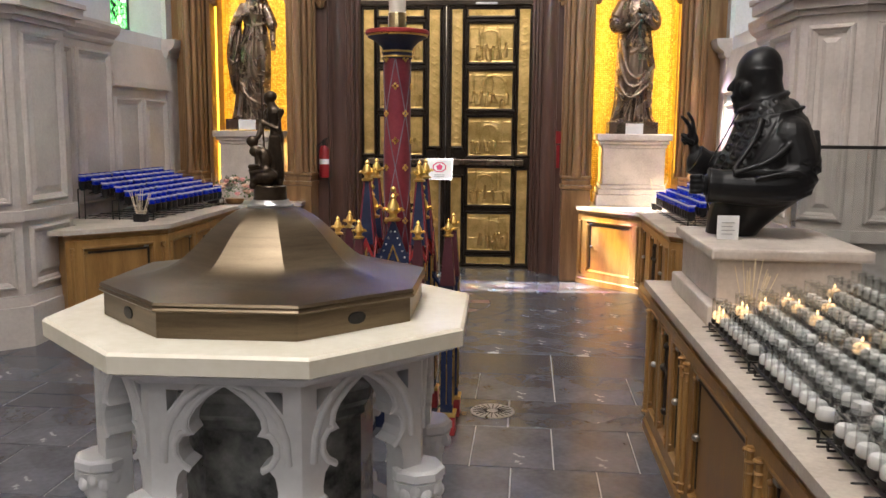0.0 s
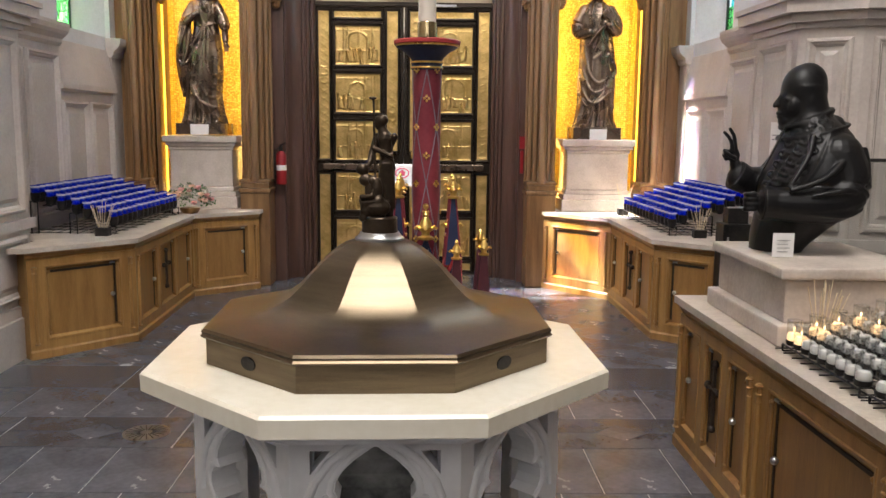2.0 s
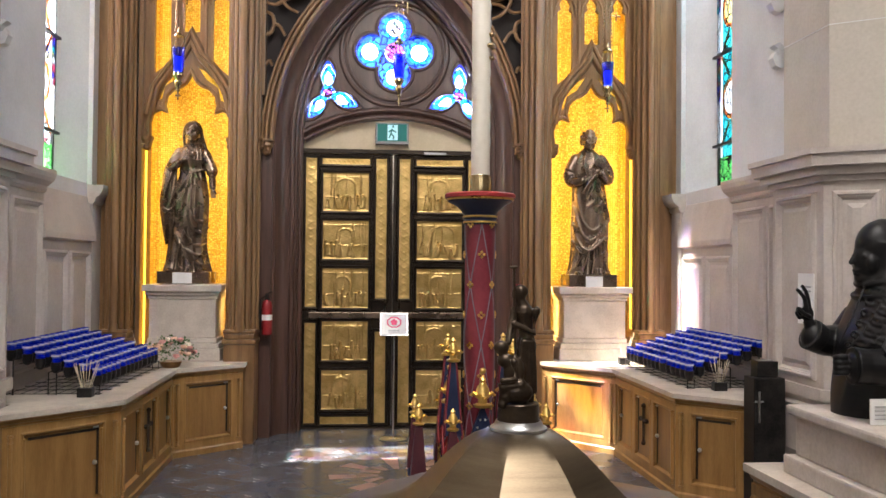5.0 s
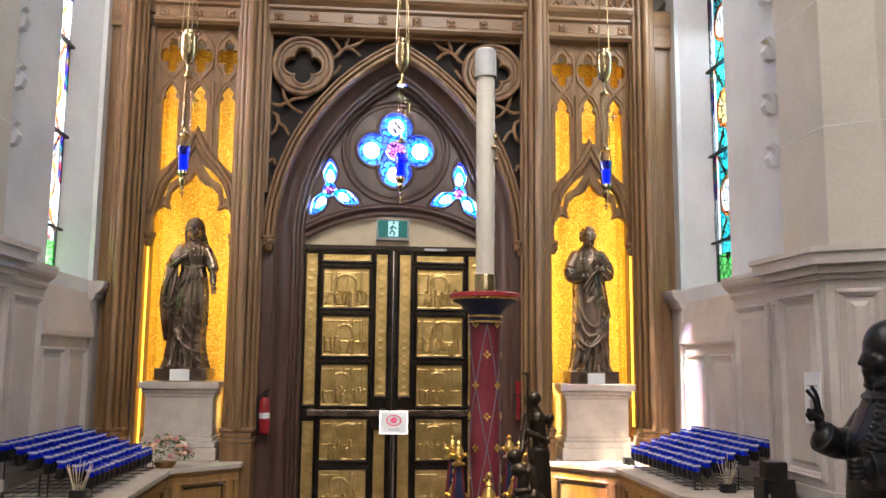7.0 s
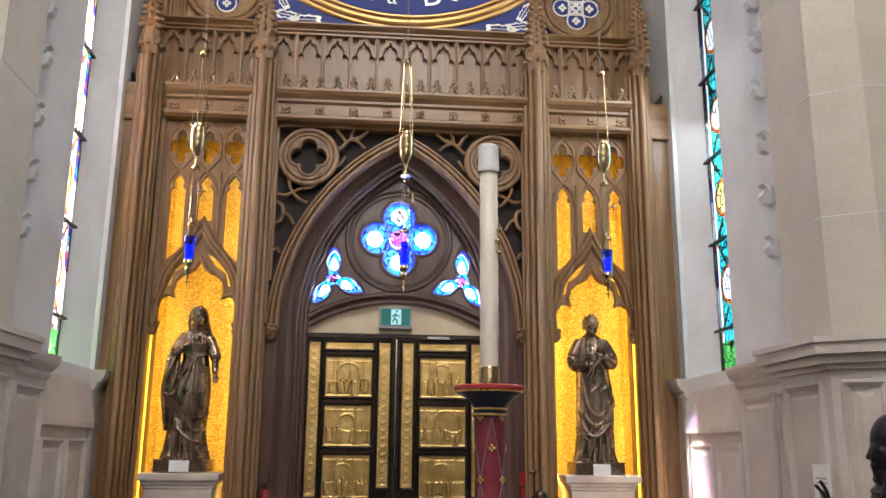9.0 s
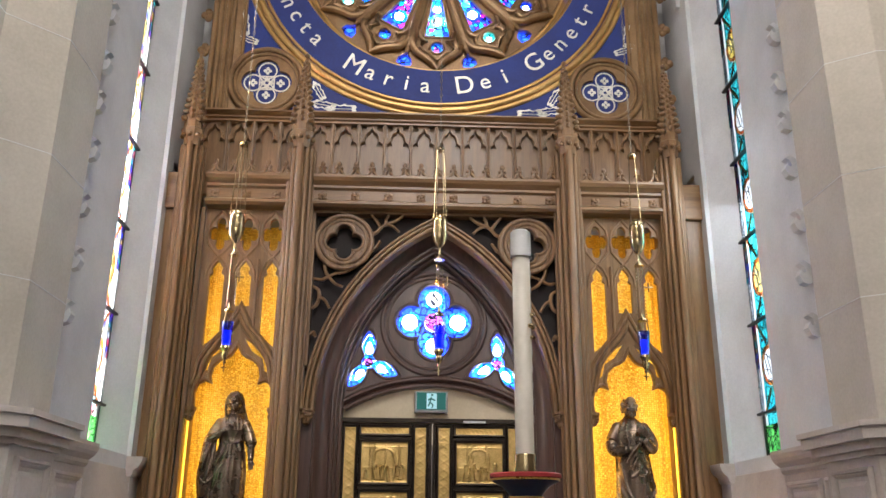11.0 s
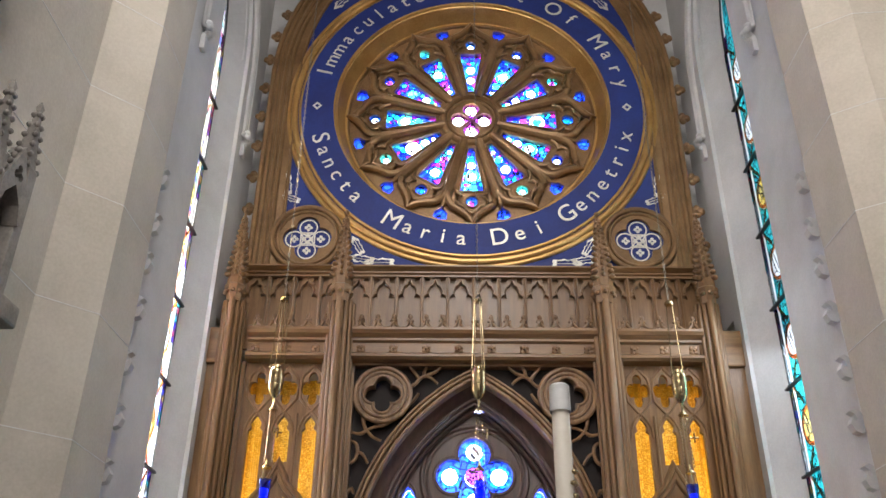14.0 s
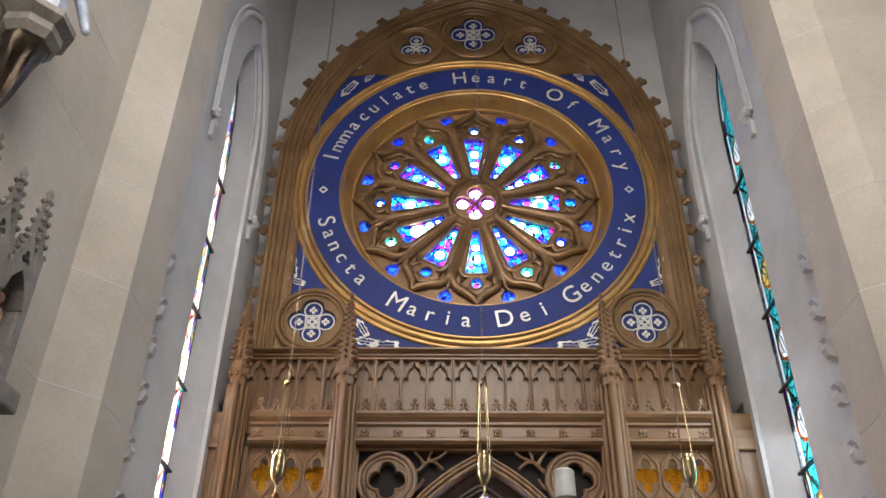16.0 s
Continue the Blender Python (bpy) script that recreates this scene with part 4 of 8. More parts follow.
for sx in (-1, 1):
    cluster_shaft(sx * 1.6 - 0.03, 0.13)
    cluster_shaft(sx * 2.88 - 0.05, 0.115)
    # edge boards between the outer shafts and the side walls
    P("edge_board", B(*sorted((sx * 2.9, sx * 3.2)), YF - 0.1, YF, 0, 6.0), WOOD)
    P("edge_cap", B(*sorted((sx * 2.88, sx * 3.22)), YF - 0.16, YF + 0.05, 5.55, 6.0, bev=0.02), WOOD_H)


def lancet(cx, w, z0, zs, zt):
    return [(cx - w, z0), (cx - w, zs)] + [(cx - w * 0.6, zs + 0.03), (cx - w * 0.75, zs + 0.09), (cx - w * 0.4, zs + 0.14), (cx - w * 0.5, zt - 0.05), (cx, zt), (cx + w * 0.5, zt - 0.05), (cx + w * 0.4, zs + 0.14), (cx + w * 0.75, zs + 0.09), (cx + w * 0.6, zs + 0.03)] + [(cx + w, zs), (cx + w, z0)]


def niche_bay(sx):
    cx = sx * 2.22
    a, b = 0.5, 0.5
    # board with tracery openings
    trefoil = [(-0.42, 3.26), (-0.43, 3.42), (-0.4, 3.52), (-0.33, 3.56), (-0.25, 3.53), (-0.27, 3.62), (-0.25, 3.72), (-0.18, 3.79), (-0.1, 3.82), (-0.05, 3.86), (0, 3.95)]
    head = trefoil + [(-x, z) for x, z in trefoil[-2::-1]]
    outer = [(-0.52, 3.26), (-0.52, 5.6), (0.52, 5.6), (0.52, 3.26)] + head[::-1]
    gable = [(-0.44, 3.5), (-0.37, 3.8), (-0.22, 4.02), (-0.1, 4.15), (0, 4.34)]
    holes = []
    for k in (-1, 0, 1):
        z0 = 4.14 if k else 4.42
        c = k * 0.31
        w = 0.085
        o = lancet(c, w, z0, 4.78, 4.96)
        if k:
            o[0] = (c - w, 4.05 if k > 0 else 3.92)
            o[-1] = (c + w, 3.92 if k > 0 else 4.05)
            if k < 0:
                o[0], o[-1] = (c - w, 3.95), (c + w, 4.1)
            else:
                o[0], o[-1] = (c - w, 4.1), (c + w, 3.95)
        holes.append(o)
        holes.append(foil(c, 5.29, 4, 0.075, 0.055, 32, sq=1.55))
    # slots between cusped head and gable
    for e in (-1, 1):
        holes.append([(e * x, z) for x, z in ((0.36, 3.66), (0.28, 3.86), (0.14, 4.0), (0.06, 4.05), (0.16, 3.9), (0.28, 3.82), (0.31, 3.68))])
    shift = lambda pts: [(cx + x, z) for x, z in pts]
    P("tracery_board", plate(bmesh.new(), shift(outer), [shift(h) for h in holes], YF, YF + 0.06), WOOD)
    gl = shift(gable + [(-x, z) for x, z in gable[-2::-1]])
    P("gable_moulding", mould(bmesh.new(), gl, [(-0.05, YF)] + roll(-0.02, YF - 0.02, 0.03) + roll(0.03, YF - 0.03, 0.025) + [(0.07, YF)]), WOOD, smooth=True)
    P("cusp_moulding", mould(bmesh.new(), shift(head), roll(0.02, YF, 0.022)), WOOD, smooth=True)
    for k in (-0.5, 0.5):
        P("mullion", tube(bmesh.new(), [(cx + k * 0.31, YF - 0.01, 4.1), (cx + k * 0.31, YF - 0.01, 4.98)], 0.018, 8), WOOD, smooth=True)
    for k in (-1, 0, 1):
        c = cx + k * 0.31
        vesica = [(c, 5.0), (c - 0.13, 5.16), (c - 0.145, 5.3), (c - 0.12, 5.44), (c, 5.58), (c + 0.12, 5.44), (c + 0.145, 5.3), (c + 0.13, 5.16)]
        P("vesica_moulding", mould(bmesh.new(), vesica, roll(0, YF, 0.017), True), WOOD, smooth=True)
        P("lancet_moulding", mould(bmesh.new(), [(c - 0.125, 4.72), (c - 0.115, 4.84), (c - 0.07, 4.94), (c, 5.02), (c + 0.07, 4.94), (c + 0.115, 4.84), (c + 0.125, 4.72)], roll(0, YF, 0.016)), WOOD, smooth=True)
    for e in (-1, 1):
        bm = bmesh.new()
        lathe(bm, [(0.015, -0.11), (0.04, -0.09), (0.05, -0.04), (0.06, 0.0), (0.07, 0.01), (0.07, 0.045)], (cx + e * 0.45, YF - 0.03, 3.22), 10)
        random.seed(4)
        for k in range(9):
            ball(bm, (cx + e * 0.45 + random.uniform(-0.05, 0.05), YF - 0.075 + random.uniform(-0.02, 0.02), 3.2 + random.uniform(-0.07, 0.02)), 0.018, seg=8)
        P("niche_corbel", bm, WOOD, "carved leaf corbel", True)
        # jamb of the niche
        P("niche_jamb", B(*sorted((cx + e * 0.5, cx + e * 0.545)), YF - 0.06, 9.98, 0, 5.6), WOOD)
        P("strip_light", B(*sorted((cx + e * 0.49, cx + e * 0.498)), 9.5, 9.53, 0.95, 5.5), LED, "glowing warm strip light in the niche")
    # curved gold back
    bm = bmesh.new()
    cols = []
    for i in range(17):
        t = math.pi * i / 16
        cols.append([bm.verts.new((cx - 0.5 * math.cos(t), 9.74 + 0.24 * math.sin(t), z)) for z in (0.0, 5.58)])
    for p, q in zip(cols, cols[1:]):
        bm.faces.new((p[0], q[0], q[1], p[1]))
    P("mosaic_back", bm, MOSAIC, "gold mosaic niche back", True)


for sx in (-1, 1):
    niche_bay(sx)


def frieze():
    for x0, x1 in ((-2.72, -1.7), (-1.46, 1.46), (1.7, 2.72)):
        P("frieze_board", B(x0, x1, YF - 0.1, YF + 0.1, 5.62, 5.93), WOOD_H)
        prof = [(0.0, YF), (0.0, YF - 0.13), (0.03, YF - 0.17), (0.06, YF - 0.17), (0.09, YF - 0.12), (0.1, YF - 0.1)]
        P("frieze_moulding", mould(bmesh.new(), [(x0, 5.61), (x1, 5.61)], prof), WOOD_H)
        P("frieze_moulding", mould(bmesh.new(), [(x0, 5.83), (x1, 5.83)], [(0, YF - 0.1), (0.02, YF - 0.14), (0.05, YF - 0.14), (0.09, YF - 0.2), (0.13, YF - 0.22), (0.16, YF - 0.22), (0.16, YF + 0.1)]), WOOD_H)
        n = round((x1 - x0) / 0.2)
        for i in range(n):
            c = x0 + (i + 0.5) * (x1 - x0) / n
            h = (x1 - x0) / n / 2
            bm = bmesh.new()
            tube(bm, [(c - h, YF - 0.18, 5.99), (c - h * 0.6, YF - 0.18, 6.0), (c - h * 0.2, YF - 0.18, 6.045), (c, YF - 0.18, 6.12), (c + h * 0.2, YF - 0.18, 6.045), (c + h * 0.6, YF - 0.18, 6.0), (c + h, YF - 0.18, 5.99)], 0.018, 6)
            ball(bm, (c, YF - 0.18, 6.14), 0.026, 1, 0.7, 1.3, 8)
            ball(bm, (c - 0.03, YF - 0.18, 6.085), 0.02, seg=6)
            ball(bm, (c + 0.03, YF - 0.18, 6.085), 0.02, seg=6)
            P("cresting", bm, WOOD_H, smooth=True)
    xs = [-2.62, -2.25, -1.9, -1.36, -0.97, -0.58, -0.19, 0.2, 0.59, 0.97, 1.35, 1.9, 2.25, 2.6]
    for c in xs:
        bm = bmesh.new()
        z = 5.755
        for e in range(4):
            t = math.pi / 4 + math.pi / 2 * e
            ball(bm, (c + 0.034 * math.cos(t), YF - 0.105, z + 0.034 * math.sin(t)), 0.03, 1, 0.55, 1, 8)
        ball(bm, (c, YF - 0.12, z), 0.018, seg=8)
        P("rosette", bm, WOOD_H, "carved square rosette", True)


frieze()


def blind_arcade():
    y, zt = 9.68, 6.89
    P("arcade_backing", B(-3.0, 3.0, y, y + 0.06, 5.9, 6.98), WOOD, "dark recessed oak panels")
    P("arcade_ledge", mould(bmesh.new(), [(-2.96, 6.86), (2.96, 6.86)], [(0, y), (0.0, y - 0.1), (0.025, y - 0.1), (0.04, y - 0.13), (0.06, y - 0.13), (0.075, y - 0.16), (0.1, y - 0.2), (0.12, y - 0.2), (0.14, y + 0.1)]), WOOD_H)
    n = 18
    h = 5.9 / n / 2
    for i in range(n + 1):
        x = -2.95 + 5.9 * i / n
        bm = box(bmesh.new(), x - 0.026, x + 0.026, y - 0.07, y, 5.95, zt)
        tube(bm, [(x, y - 0.075, 5.95), (x, y - 0.075, zt)], 0.018, 8)
        P("arcade_shaft", bm, WOOD, smooth=True)
        if i == n:
            break
        c = x + h
        g = h - 0.02
        # cusped head with pierced spandrels under a little ogee arch
        head = [(-g, 6.535), (-g * 0.92, 6.605), (-g * 0.62, 6.635), (-g * 0.5, 6.595), (-g * 0.56, 6.675), (-g * 0.42, 6.745), (-g * 0.16, 6.765), (0, 6.825)]
        pts = head + [(-q, z) for q, z in head[-2::-1]]
        eyes = [[(c + e * g * u, v) for u, v in ((0.93, 6.695), (0.8, 6.685), (0.66, 6.755), (0.42, 6.825), (0.55, 6.870), (0.93, 6.870))] for e in (-1, 1)]
        P("arcade_head", plate(bmesh.new(), [(c + q, z) for q, z in pts] + [(c + h, 6.535), (c + h, zt), (c - h, zt), (c - h, 6.535)], eyes, y - 0.05, y - 0.012), WOOD)
        P("arcade_rib", mould(bmesh.new(), [(c + q, z) for q, z in pts], roll(0.012, y - 0.05, 0.013)), WOOD, smooth=True)


blind_arcade()


def letters(word, a0, a1, r, size, flip, parent):
    """Raised letters round the band, spread evenly from angle a0 to a1 (degrees clockwise from the top)."""
    n = len(word)
    for i, ch in enumerate(word):
        a = a0 + (a1 - a0) * (i / max(1, n - 1))
        cu = bpy.data.curves.new("letter", "FONT")
        cu.body, cu.size, cu.extrude, cu.align_x, cu.align_y = ch, size * (1.15 if ch.isupper() else 1.0), 0.004, "CENTER", "CENTER"
        cu.materials.append(SILVER)
        ob = new("letter", cu)
        t = radians(a)
        roll_a = t + (math.pi if flip else 0)
        ob.matrix_world = Matrix.Translation((r * math.sin(t), 9.62, 9.68 + r * math.cos(t))) @ Matrix.Rotation(roll_a, 4, "Y") @ Matrix.Rotation(math.pi / 2, 4, "X")
        ob.parent = parent


def rose():
    C = 9.68
    y = 9.66
    # pointed frame and its field
    R = [(-2.84, 6.95), (-2.84, 10.2)] + pointed(2.84, 10.2, 13.84, 18)[1:-1] + [(2.84, 10.2), (2.84, 6.95)]
    P("rose_field", plate(bmesh.new(), R, [circle(0, C, 2.0, 64)], y, y + 0.08), BLUE, "ultramarine field round the rose")
    prof = [(0.12, y + 0.3), (0.12, y - 0.02)] + roll(0.08, y - 0.04, 0.04) + [(0.05, y - 0.02)] + roll(0.01, y - 0.03, 0.035) + [(-0.04, y - 0.01)] + roll(-0.08, y - 0.02, 0.03) + [(-0.12, y - 0.02)] + roll(-0.16, y - 0.03, 0.03) + [(-0.2, y - 0.015), (-0.27, y - 0.012)] + roll(-0.3, y - 0.012, 0.025) + [(-0.33, y + 0.01)]
    P("pointed_frame", mould(bmesh.new(), R, prof), GILT_BROWN, "gilded oak pointed frame", True)
    outer = [(-2.95, 6.95), (-2.95, 10.2)] + pointed(2.95, 10.2, 14.0, 18)[1:-1] + [(2.95, 10.2), (2.95, 6.95)]
    # crockets along the frame
    for sx in (-1, 1):
        for k in range(17):
            if k < 6:
                x, z = 3.03, 7.4 + k * 0.52
            else:
                q = outer[2:-2][: len(outer[2:-2]) // 2 + 1]
                f = (k - 6) / 10.6 * (len(q) - 1)
                i = min(int(f), len(q) - 2)
                x = -(q[i][0] + (q[i + 1][0] - q[i][0]) * (f - i)) + 0.08
                z = q[i][1] + (q[i + 1][1] - q[i][1]) * (f - i) + 0.05
            bm = bmesh.new()
            for e, d in ((0, 0.06), (1.6, 0.05), (3.2, 0.05), (4.7, 0.05)):
                ball(bm, (sx * x + 0.05 * math.cos(e), y + 0.02, z + 0.05 * math.sin(e)), d, 1, 0.8, 1, 8)
            P("frame_crocket", bm, GILT_BROWN, "carved leaf crocket", True)
    crown = [p for p in arc(0, C, 2.6, 50, 130, 20)]
    top_pts = [(x * 0.9, z - 0.3) for x, z in pointed(2.84, 10.2, 13.84, 18) if z > 12.23]
    P("crown_board", plate(bmesh.new(), [(1.62, 12.03)] + crown[3:-3] + [(-1.62, 12.03)] + top_pts, [circle(0, 12.95, 0.53, 40), circle(-0.95, 12.66, 0.38, 40), circle(0.95, 12.66, 0.38, 40)], y - 0.02, y - 0.002), GILT_BROWN, "gilded oak crown board")
    # inscription band rings
    for r, q in ((2.64, 0.035), (2.56, 0.05), (2.475, 0.028), (2.0, 0.03)):
        P("band_moulding", mould(bmesh.new(), circle(0, C, r, 96), roll(0, y, q), True), GILT, "gilded ring moulding", True)
    P("inscription_band", plate(bmesh.new(), circle(0, C, 2.46, 96), [circle(0, C, 2.0, 96)], y - 0.03, y - 0.004), BLUE, "ultramarine band with silver lettering")
    ins = thing("inscription", "raised silver lettering on the blue band round the rose window", "lettering", "", "structure")
    for word, a0, a1, flip in (("Immaculate", -75, -21.5, False), ("Heart", -6, 20.5, False), ("Of", 34.5, 43, False), ("Mary", 58, 80, False), ("Sancta", -106, -135, True), ("Maria", -151, -176, True), ("Dei", -189, -203, True), ("Genetrix", -214.5, -255.5, True)):
        letters(word, a0, a1, 2.235, 0.31, flip, ins)
    for a in (-91, 91):
        t = radians(a)
        x, z = 2.235 * math.sin(t), C + 2.235 * math.cos(t)
        part("diamond", plate(bmesh.new(), [(x - 0.07, z), (x, z + 0.07), (x + 0.07, z), (x, z - 0.07)], [[(x - 0.035, z), (x, z - 0.035), (x + 0.035, z), (x, z + 0.035)]], y - 0.036, y - 0.03), SILVER, ins)
    # gilded cove down to the tracery
    P("cove", mould(bmesh.new(), circle(0, C, 1.98, 96), [(0.0, y - 0.01), (0.012, y + 0.02), (0.03, y + 0.03), (0.10, y + 0.25), (0.12, y + 0.28), (0.145, y + 0.28), (0.155, y + 0.48)], True), GILT, "plain gilded cove", True)
    # rose tracery: twelve petals round a hub, each under an ogee foil
    yt = 9.99
    at = lambda a, r, q: (r * math.cos(a) - q * math.sin(a), C + r * math.sin(a) + q * math.cos(a))
    bar = lambda a, pts, d: [Vector((at(a, r, q)[0], yt - d, at(a, r, q)[1])) for r, q in pts]
    both = lambda half: half + [(r, -q) for r, q in half[-2::-1]]
    hub = foil(0, C, 4, 0.18, 0.125, 48)
    petals, eyes, gaps = [], [], []
    for k in range(12):
        a = math.pi / 2 + 2 * math.pi * k / 12
        edge = [(0.52, 0.045), (0.8, 0.09), (1.05, 0.135), (1.2, 0.165), (1.26, 0.16)]
        petals.append([at(a, r, q) for r, q in edge + [(r, -q) for r, q in edge[::-1]]])
        eyes.append(circle(*at(a, 1.43, 0), 0.085, 18))
        gaps.append([at(a + math.pi / 12, r, q) for r, q in ((1.58, 0.0), (1.66, 0.09), (1.75, 0.1), (1.78, 0.0), (1.75, -0.1), (1.66, -0.09))])
    P("rose_tracery", plate(bmesh.new(), circle(0, C, 1.86, 96), [hub, *petals, *eyes, *gaps], yt, yt + 0.1), GILT_BROWN, "carved gilded rose tracery")
    for k in range(12):
        a = math.pi / 2 + 2 * math.pi * k / 12
        b = a + math.pi / 12
        P("spoke", tube(bmesh.new(), bar(b, ((0.4, 0), (0.9, 0), (1.36, 0)), 0.02), 0.06, 10, 0.085), GILT_BROWN, smooth=True)
        P("petal_moulding", mould(bmesh.new(), petals[k], roll(0.012, yt, 0.02), True), GILT_BROWN, smooth=True)
        P("eye_moulding", mould(bmesh.new(), eyes[k], roll(-0.012, yt, 0.018), True), GILT_BROWN, smooth=True)
        ogee = [(1.2, 0.31), (1.32, 0.335), (1.43, 0.33), (1.52, 0.285), (1.575, 0.21), (1.62, 0.14), (1.7, 0.06), (1.8, 0.0)]
        P("ogee_foil", tube(bmesh.new(), bar(a, both(ogee), 0.05), 0.055, 10), GILT_BROWN, smooth=True)
        cusp = [(1.2, 0.24), (1.3, 0.215), (1.36, 0.15), (1.38, 0.2), (1.45, 0.215), (1.51, 0.17), (1.53, 0.1), (1.57, 0.09), (1.63, 0.0)]
        P("cusped_foil", tube(bmesh.new(), bar(a, both(cusp), 0.03), 0.03, 8), GILT_BROWN, smooth=True)
        P("valley_leaf", tube(bmesh.new(), bar(b, ((1.36, 0), (1.5, 0), (1.6, 0)), 0.03), 0.085, 10, 0.02), GILT_BROWN, smooth=True)
    P("rim_ring", mould(bmesh.new(), circle(0, C, 1.83, 96), roll(0, yt, 0.03), True), GILT_BROWN, smooth=True)
    for r, q in ((0.42, 0.05), (0.34, 0.03)):
        P("hub_ring", mould(bmesh.new(), circle(0, C, r, 48), roll(0, yt, q), True), GILT_BROWN, smooth=True)
    # glass
    w = thing("window_rose", "round rose window with twelve blue stained glass petals", "rose window", "", "structure")
    yg = yt + 0.06
    random.seed(8)
    for k in range(12):
        a = math.pi / 2 + 2 * math.pi * k / 12
        rc = random.choice((0.98, 1.02, 1.05))
        ring = (GLASS_SKY, GLASS_TEAL, GLASS_BLUE, GLASS_TEAL, GLASS_WHITE)[k % 5]
        disc = (GLASS_WHITE, GLASS_PALE, GLASS_TEAL, GLASS_WHITE, GLASS_LILAC, GLASS_WHITE, GLASS_PALE)[k % 7]
        spots = [(rc, 0.0, 0.115, ring), (0.78, 0.0, 0.06, (GLASS_WHITE, GLASS_PINK, GLASS_PALE, GLASS_TEAL)[k % 4]), (0.64, 0.0, 0.036, (GLASS_SKY, GLASS_WHITE, GLASS_YELLOW)[k % 3])]
        part("pane", plate(bmesh.new(), petals[k], [circle(*at(a, r, q), s, 18) for r, q, s, _ in spots], yg, yg + 0.008), GLASS_ROSE, w)
        for r, q, s, g in spots[1:]:
            pane("pane", circle(*at(a, r, q), s * 0.95, 16), g, w, yg, yg + 0.008, front)
        part("pane", plate(bmesh.new(), circle(*at(a, rc, 0), 0.113, 20), [circle(*at(a, rc, 0), 0.07, 20)], yg, yg + 0.008), ring, w)
        pane("pane", circle(*at(a, rc, 0), 0.068, 20), disc, w, yg, yg + 0.008, front)
        part("pane", plate(bmesh.new(), eyes[k], [circle(*at(a, 1.43, 0), 0.045, 14)], yg - 0.012, yg - 0.004), (GLASS_SKY, GLASS_TEAL, GLASS_BLUE)[k % 3], w)
        pane("pane", circle(*at(a, 1.43, 0), 0.043, 14), (GLASS_WHITE, GLASS_SKY, GLASS_PINK, GLASS_LILAC)[k % 4], w, yg - 0.012, yg - 0.004, front)
        pane("pane", gaps[k], GLASS_BLUE, w, yg, yg + 0.008, front)
    spots = [(0.19 * math.cos(math.pi / 2 * e), C + 0.19 * math.sin(math.pi / 2 * e), 0.085) for e in range(4)] + [(0, C, 0.075)]
    part("pane", plate(bmesh.new(), hub, [circle(*q, 16) for q in spots], yg, yg + 0.008), GLASS_PINK, w)
    for i, q in enumerate(spots):
        pane("pane", circle(*q, 16), (GLASS_WHITE, GLASS_AMBER, GLASS_WHITE, GLASS_LILAC, GLASS_PINK)[i], w, yg, yg + 0.008, front)
    # medallions
    for mx, mz, mr, lobes in ((-2.19, 7.44, 0.46, 4), (2.19, 7.44, 0.46, 4), (0, 12.95, 0.57, 4), (-0.95, 12.66, 0.41, 3), (0.95, 12.66, 0.41, 3)):
        P("medallion", plate(bmesh.new(), circle(mx, mz, mr, 40), [foil(mx, mz, lobes, mr * 0.36, mr * 0.34, 48)], y - 0.05, y - 0.006), GILT_BROWN, "carved round medallion")
        for r, q in ((mr, 0.04), (mr * 0.86, 0.025)):
            P("medallion_ring", mould(bmesh.new(), circle(mx, mz, r, 44), roll(0, y - 0.05, q), True), GILT_BROWN, smooth=True)
        for k in range(lobes):
            a = math.pi / 2 + 2 * math.pi * k / lobes
            x, z = mx + mr * 0.38 * math.cos(a), mz + mr * 0.38 * math.sin(a)
            P("medallion_line", mould(bmesh.new(), circle(x, z, mr * 0.25, 28), [(-0.009, y - 0.006), (-0.009, y - 0.014), (0.009, y - 0.014), (0.009, y - 0.006)], True), SILVER)
            P("medallion_flower", plate(bmesh.new(), foil(x, z, 4, mr * 0.07, mr * 0.05, 24), [circle(x, z, mr * 0.03, 8)], y - 0.016, y - 0.006), SILVER)
        s = mr * 0.2
        P("medallion_line", mould(bmesh.new(), [(mx - s, mz - s), (mx - s, mz + s), (mx + s, mz + s), (mx + s, mz - s)], [(-0.009, y - 0.006), (-0.009, y - 0.018), (0.009, y - 0.018), (0.009, y - 0.006)], True), SILVER)
        P("medallion_flower", plate(bmesh.new(), foil(mx, mz, 4, s * 0.5, s * 0.36, 32), [circle(mx, mz, s * 0.25, 10)], y - 0.02, y - 0.006), SILVER)
    # silver leaves of the corners
    for sx in (-1, 1):
        for x, z, ang, s in ((1.52, 7.35, 60, 0.15), (1.45, 7.15, 10, 0.17), (1.66, 7.18, 100, 0.1), (1.22, 7.1, 0, 0.2), (2.55, 8.32, 80, 0.2), (2.67, 8.08, 120, 0.14), (2.48, 8.08, 20, 0.15), (2.72, 8.5, 70, 0.14), (1.5, 12.25, -40, 0.2), (1.75, 12.2, -10, 0.15), (1.68, 12.0, -60, 0.15), (2.0, 11.72, -55, 0.2), (1.32, 12.42, -30, 0.12)):
            a = radians(ang)
            o = []
            for i in range(24):
                t = 2 * math.pi * i / 24
                rr = s * (0.5 + 0.5 * abs(math.cos(t)) ** 1.5 + 0.12 * math.cos(7 * t))
                lx, ly = rr * math.cos(t), 0.55 * rr * math.sin(t)
                o.append((sx * (x + lx * math.cos(a) - ly * math.sin(a)), z + lx * math.sin(a) + ly * math.cos(a)))
            cxl, czl = sx * x, z
            inner = [(cxl + (u - cxl) * 0.7, czl + (v - czl) * 0.7) for u, v in o]
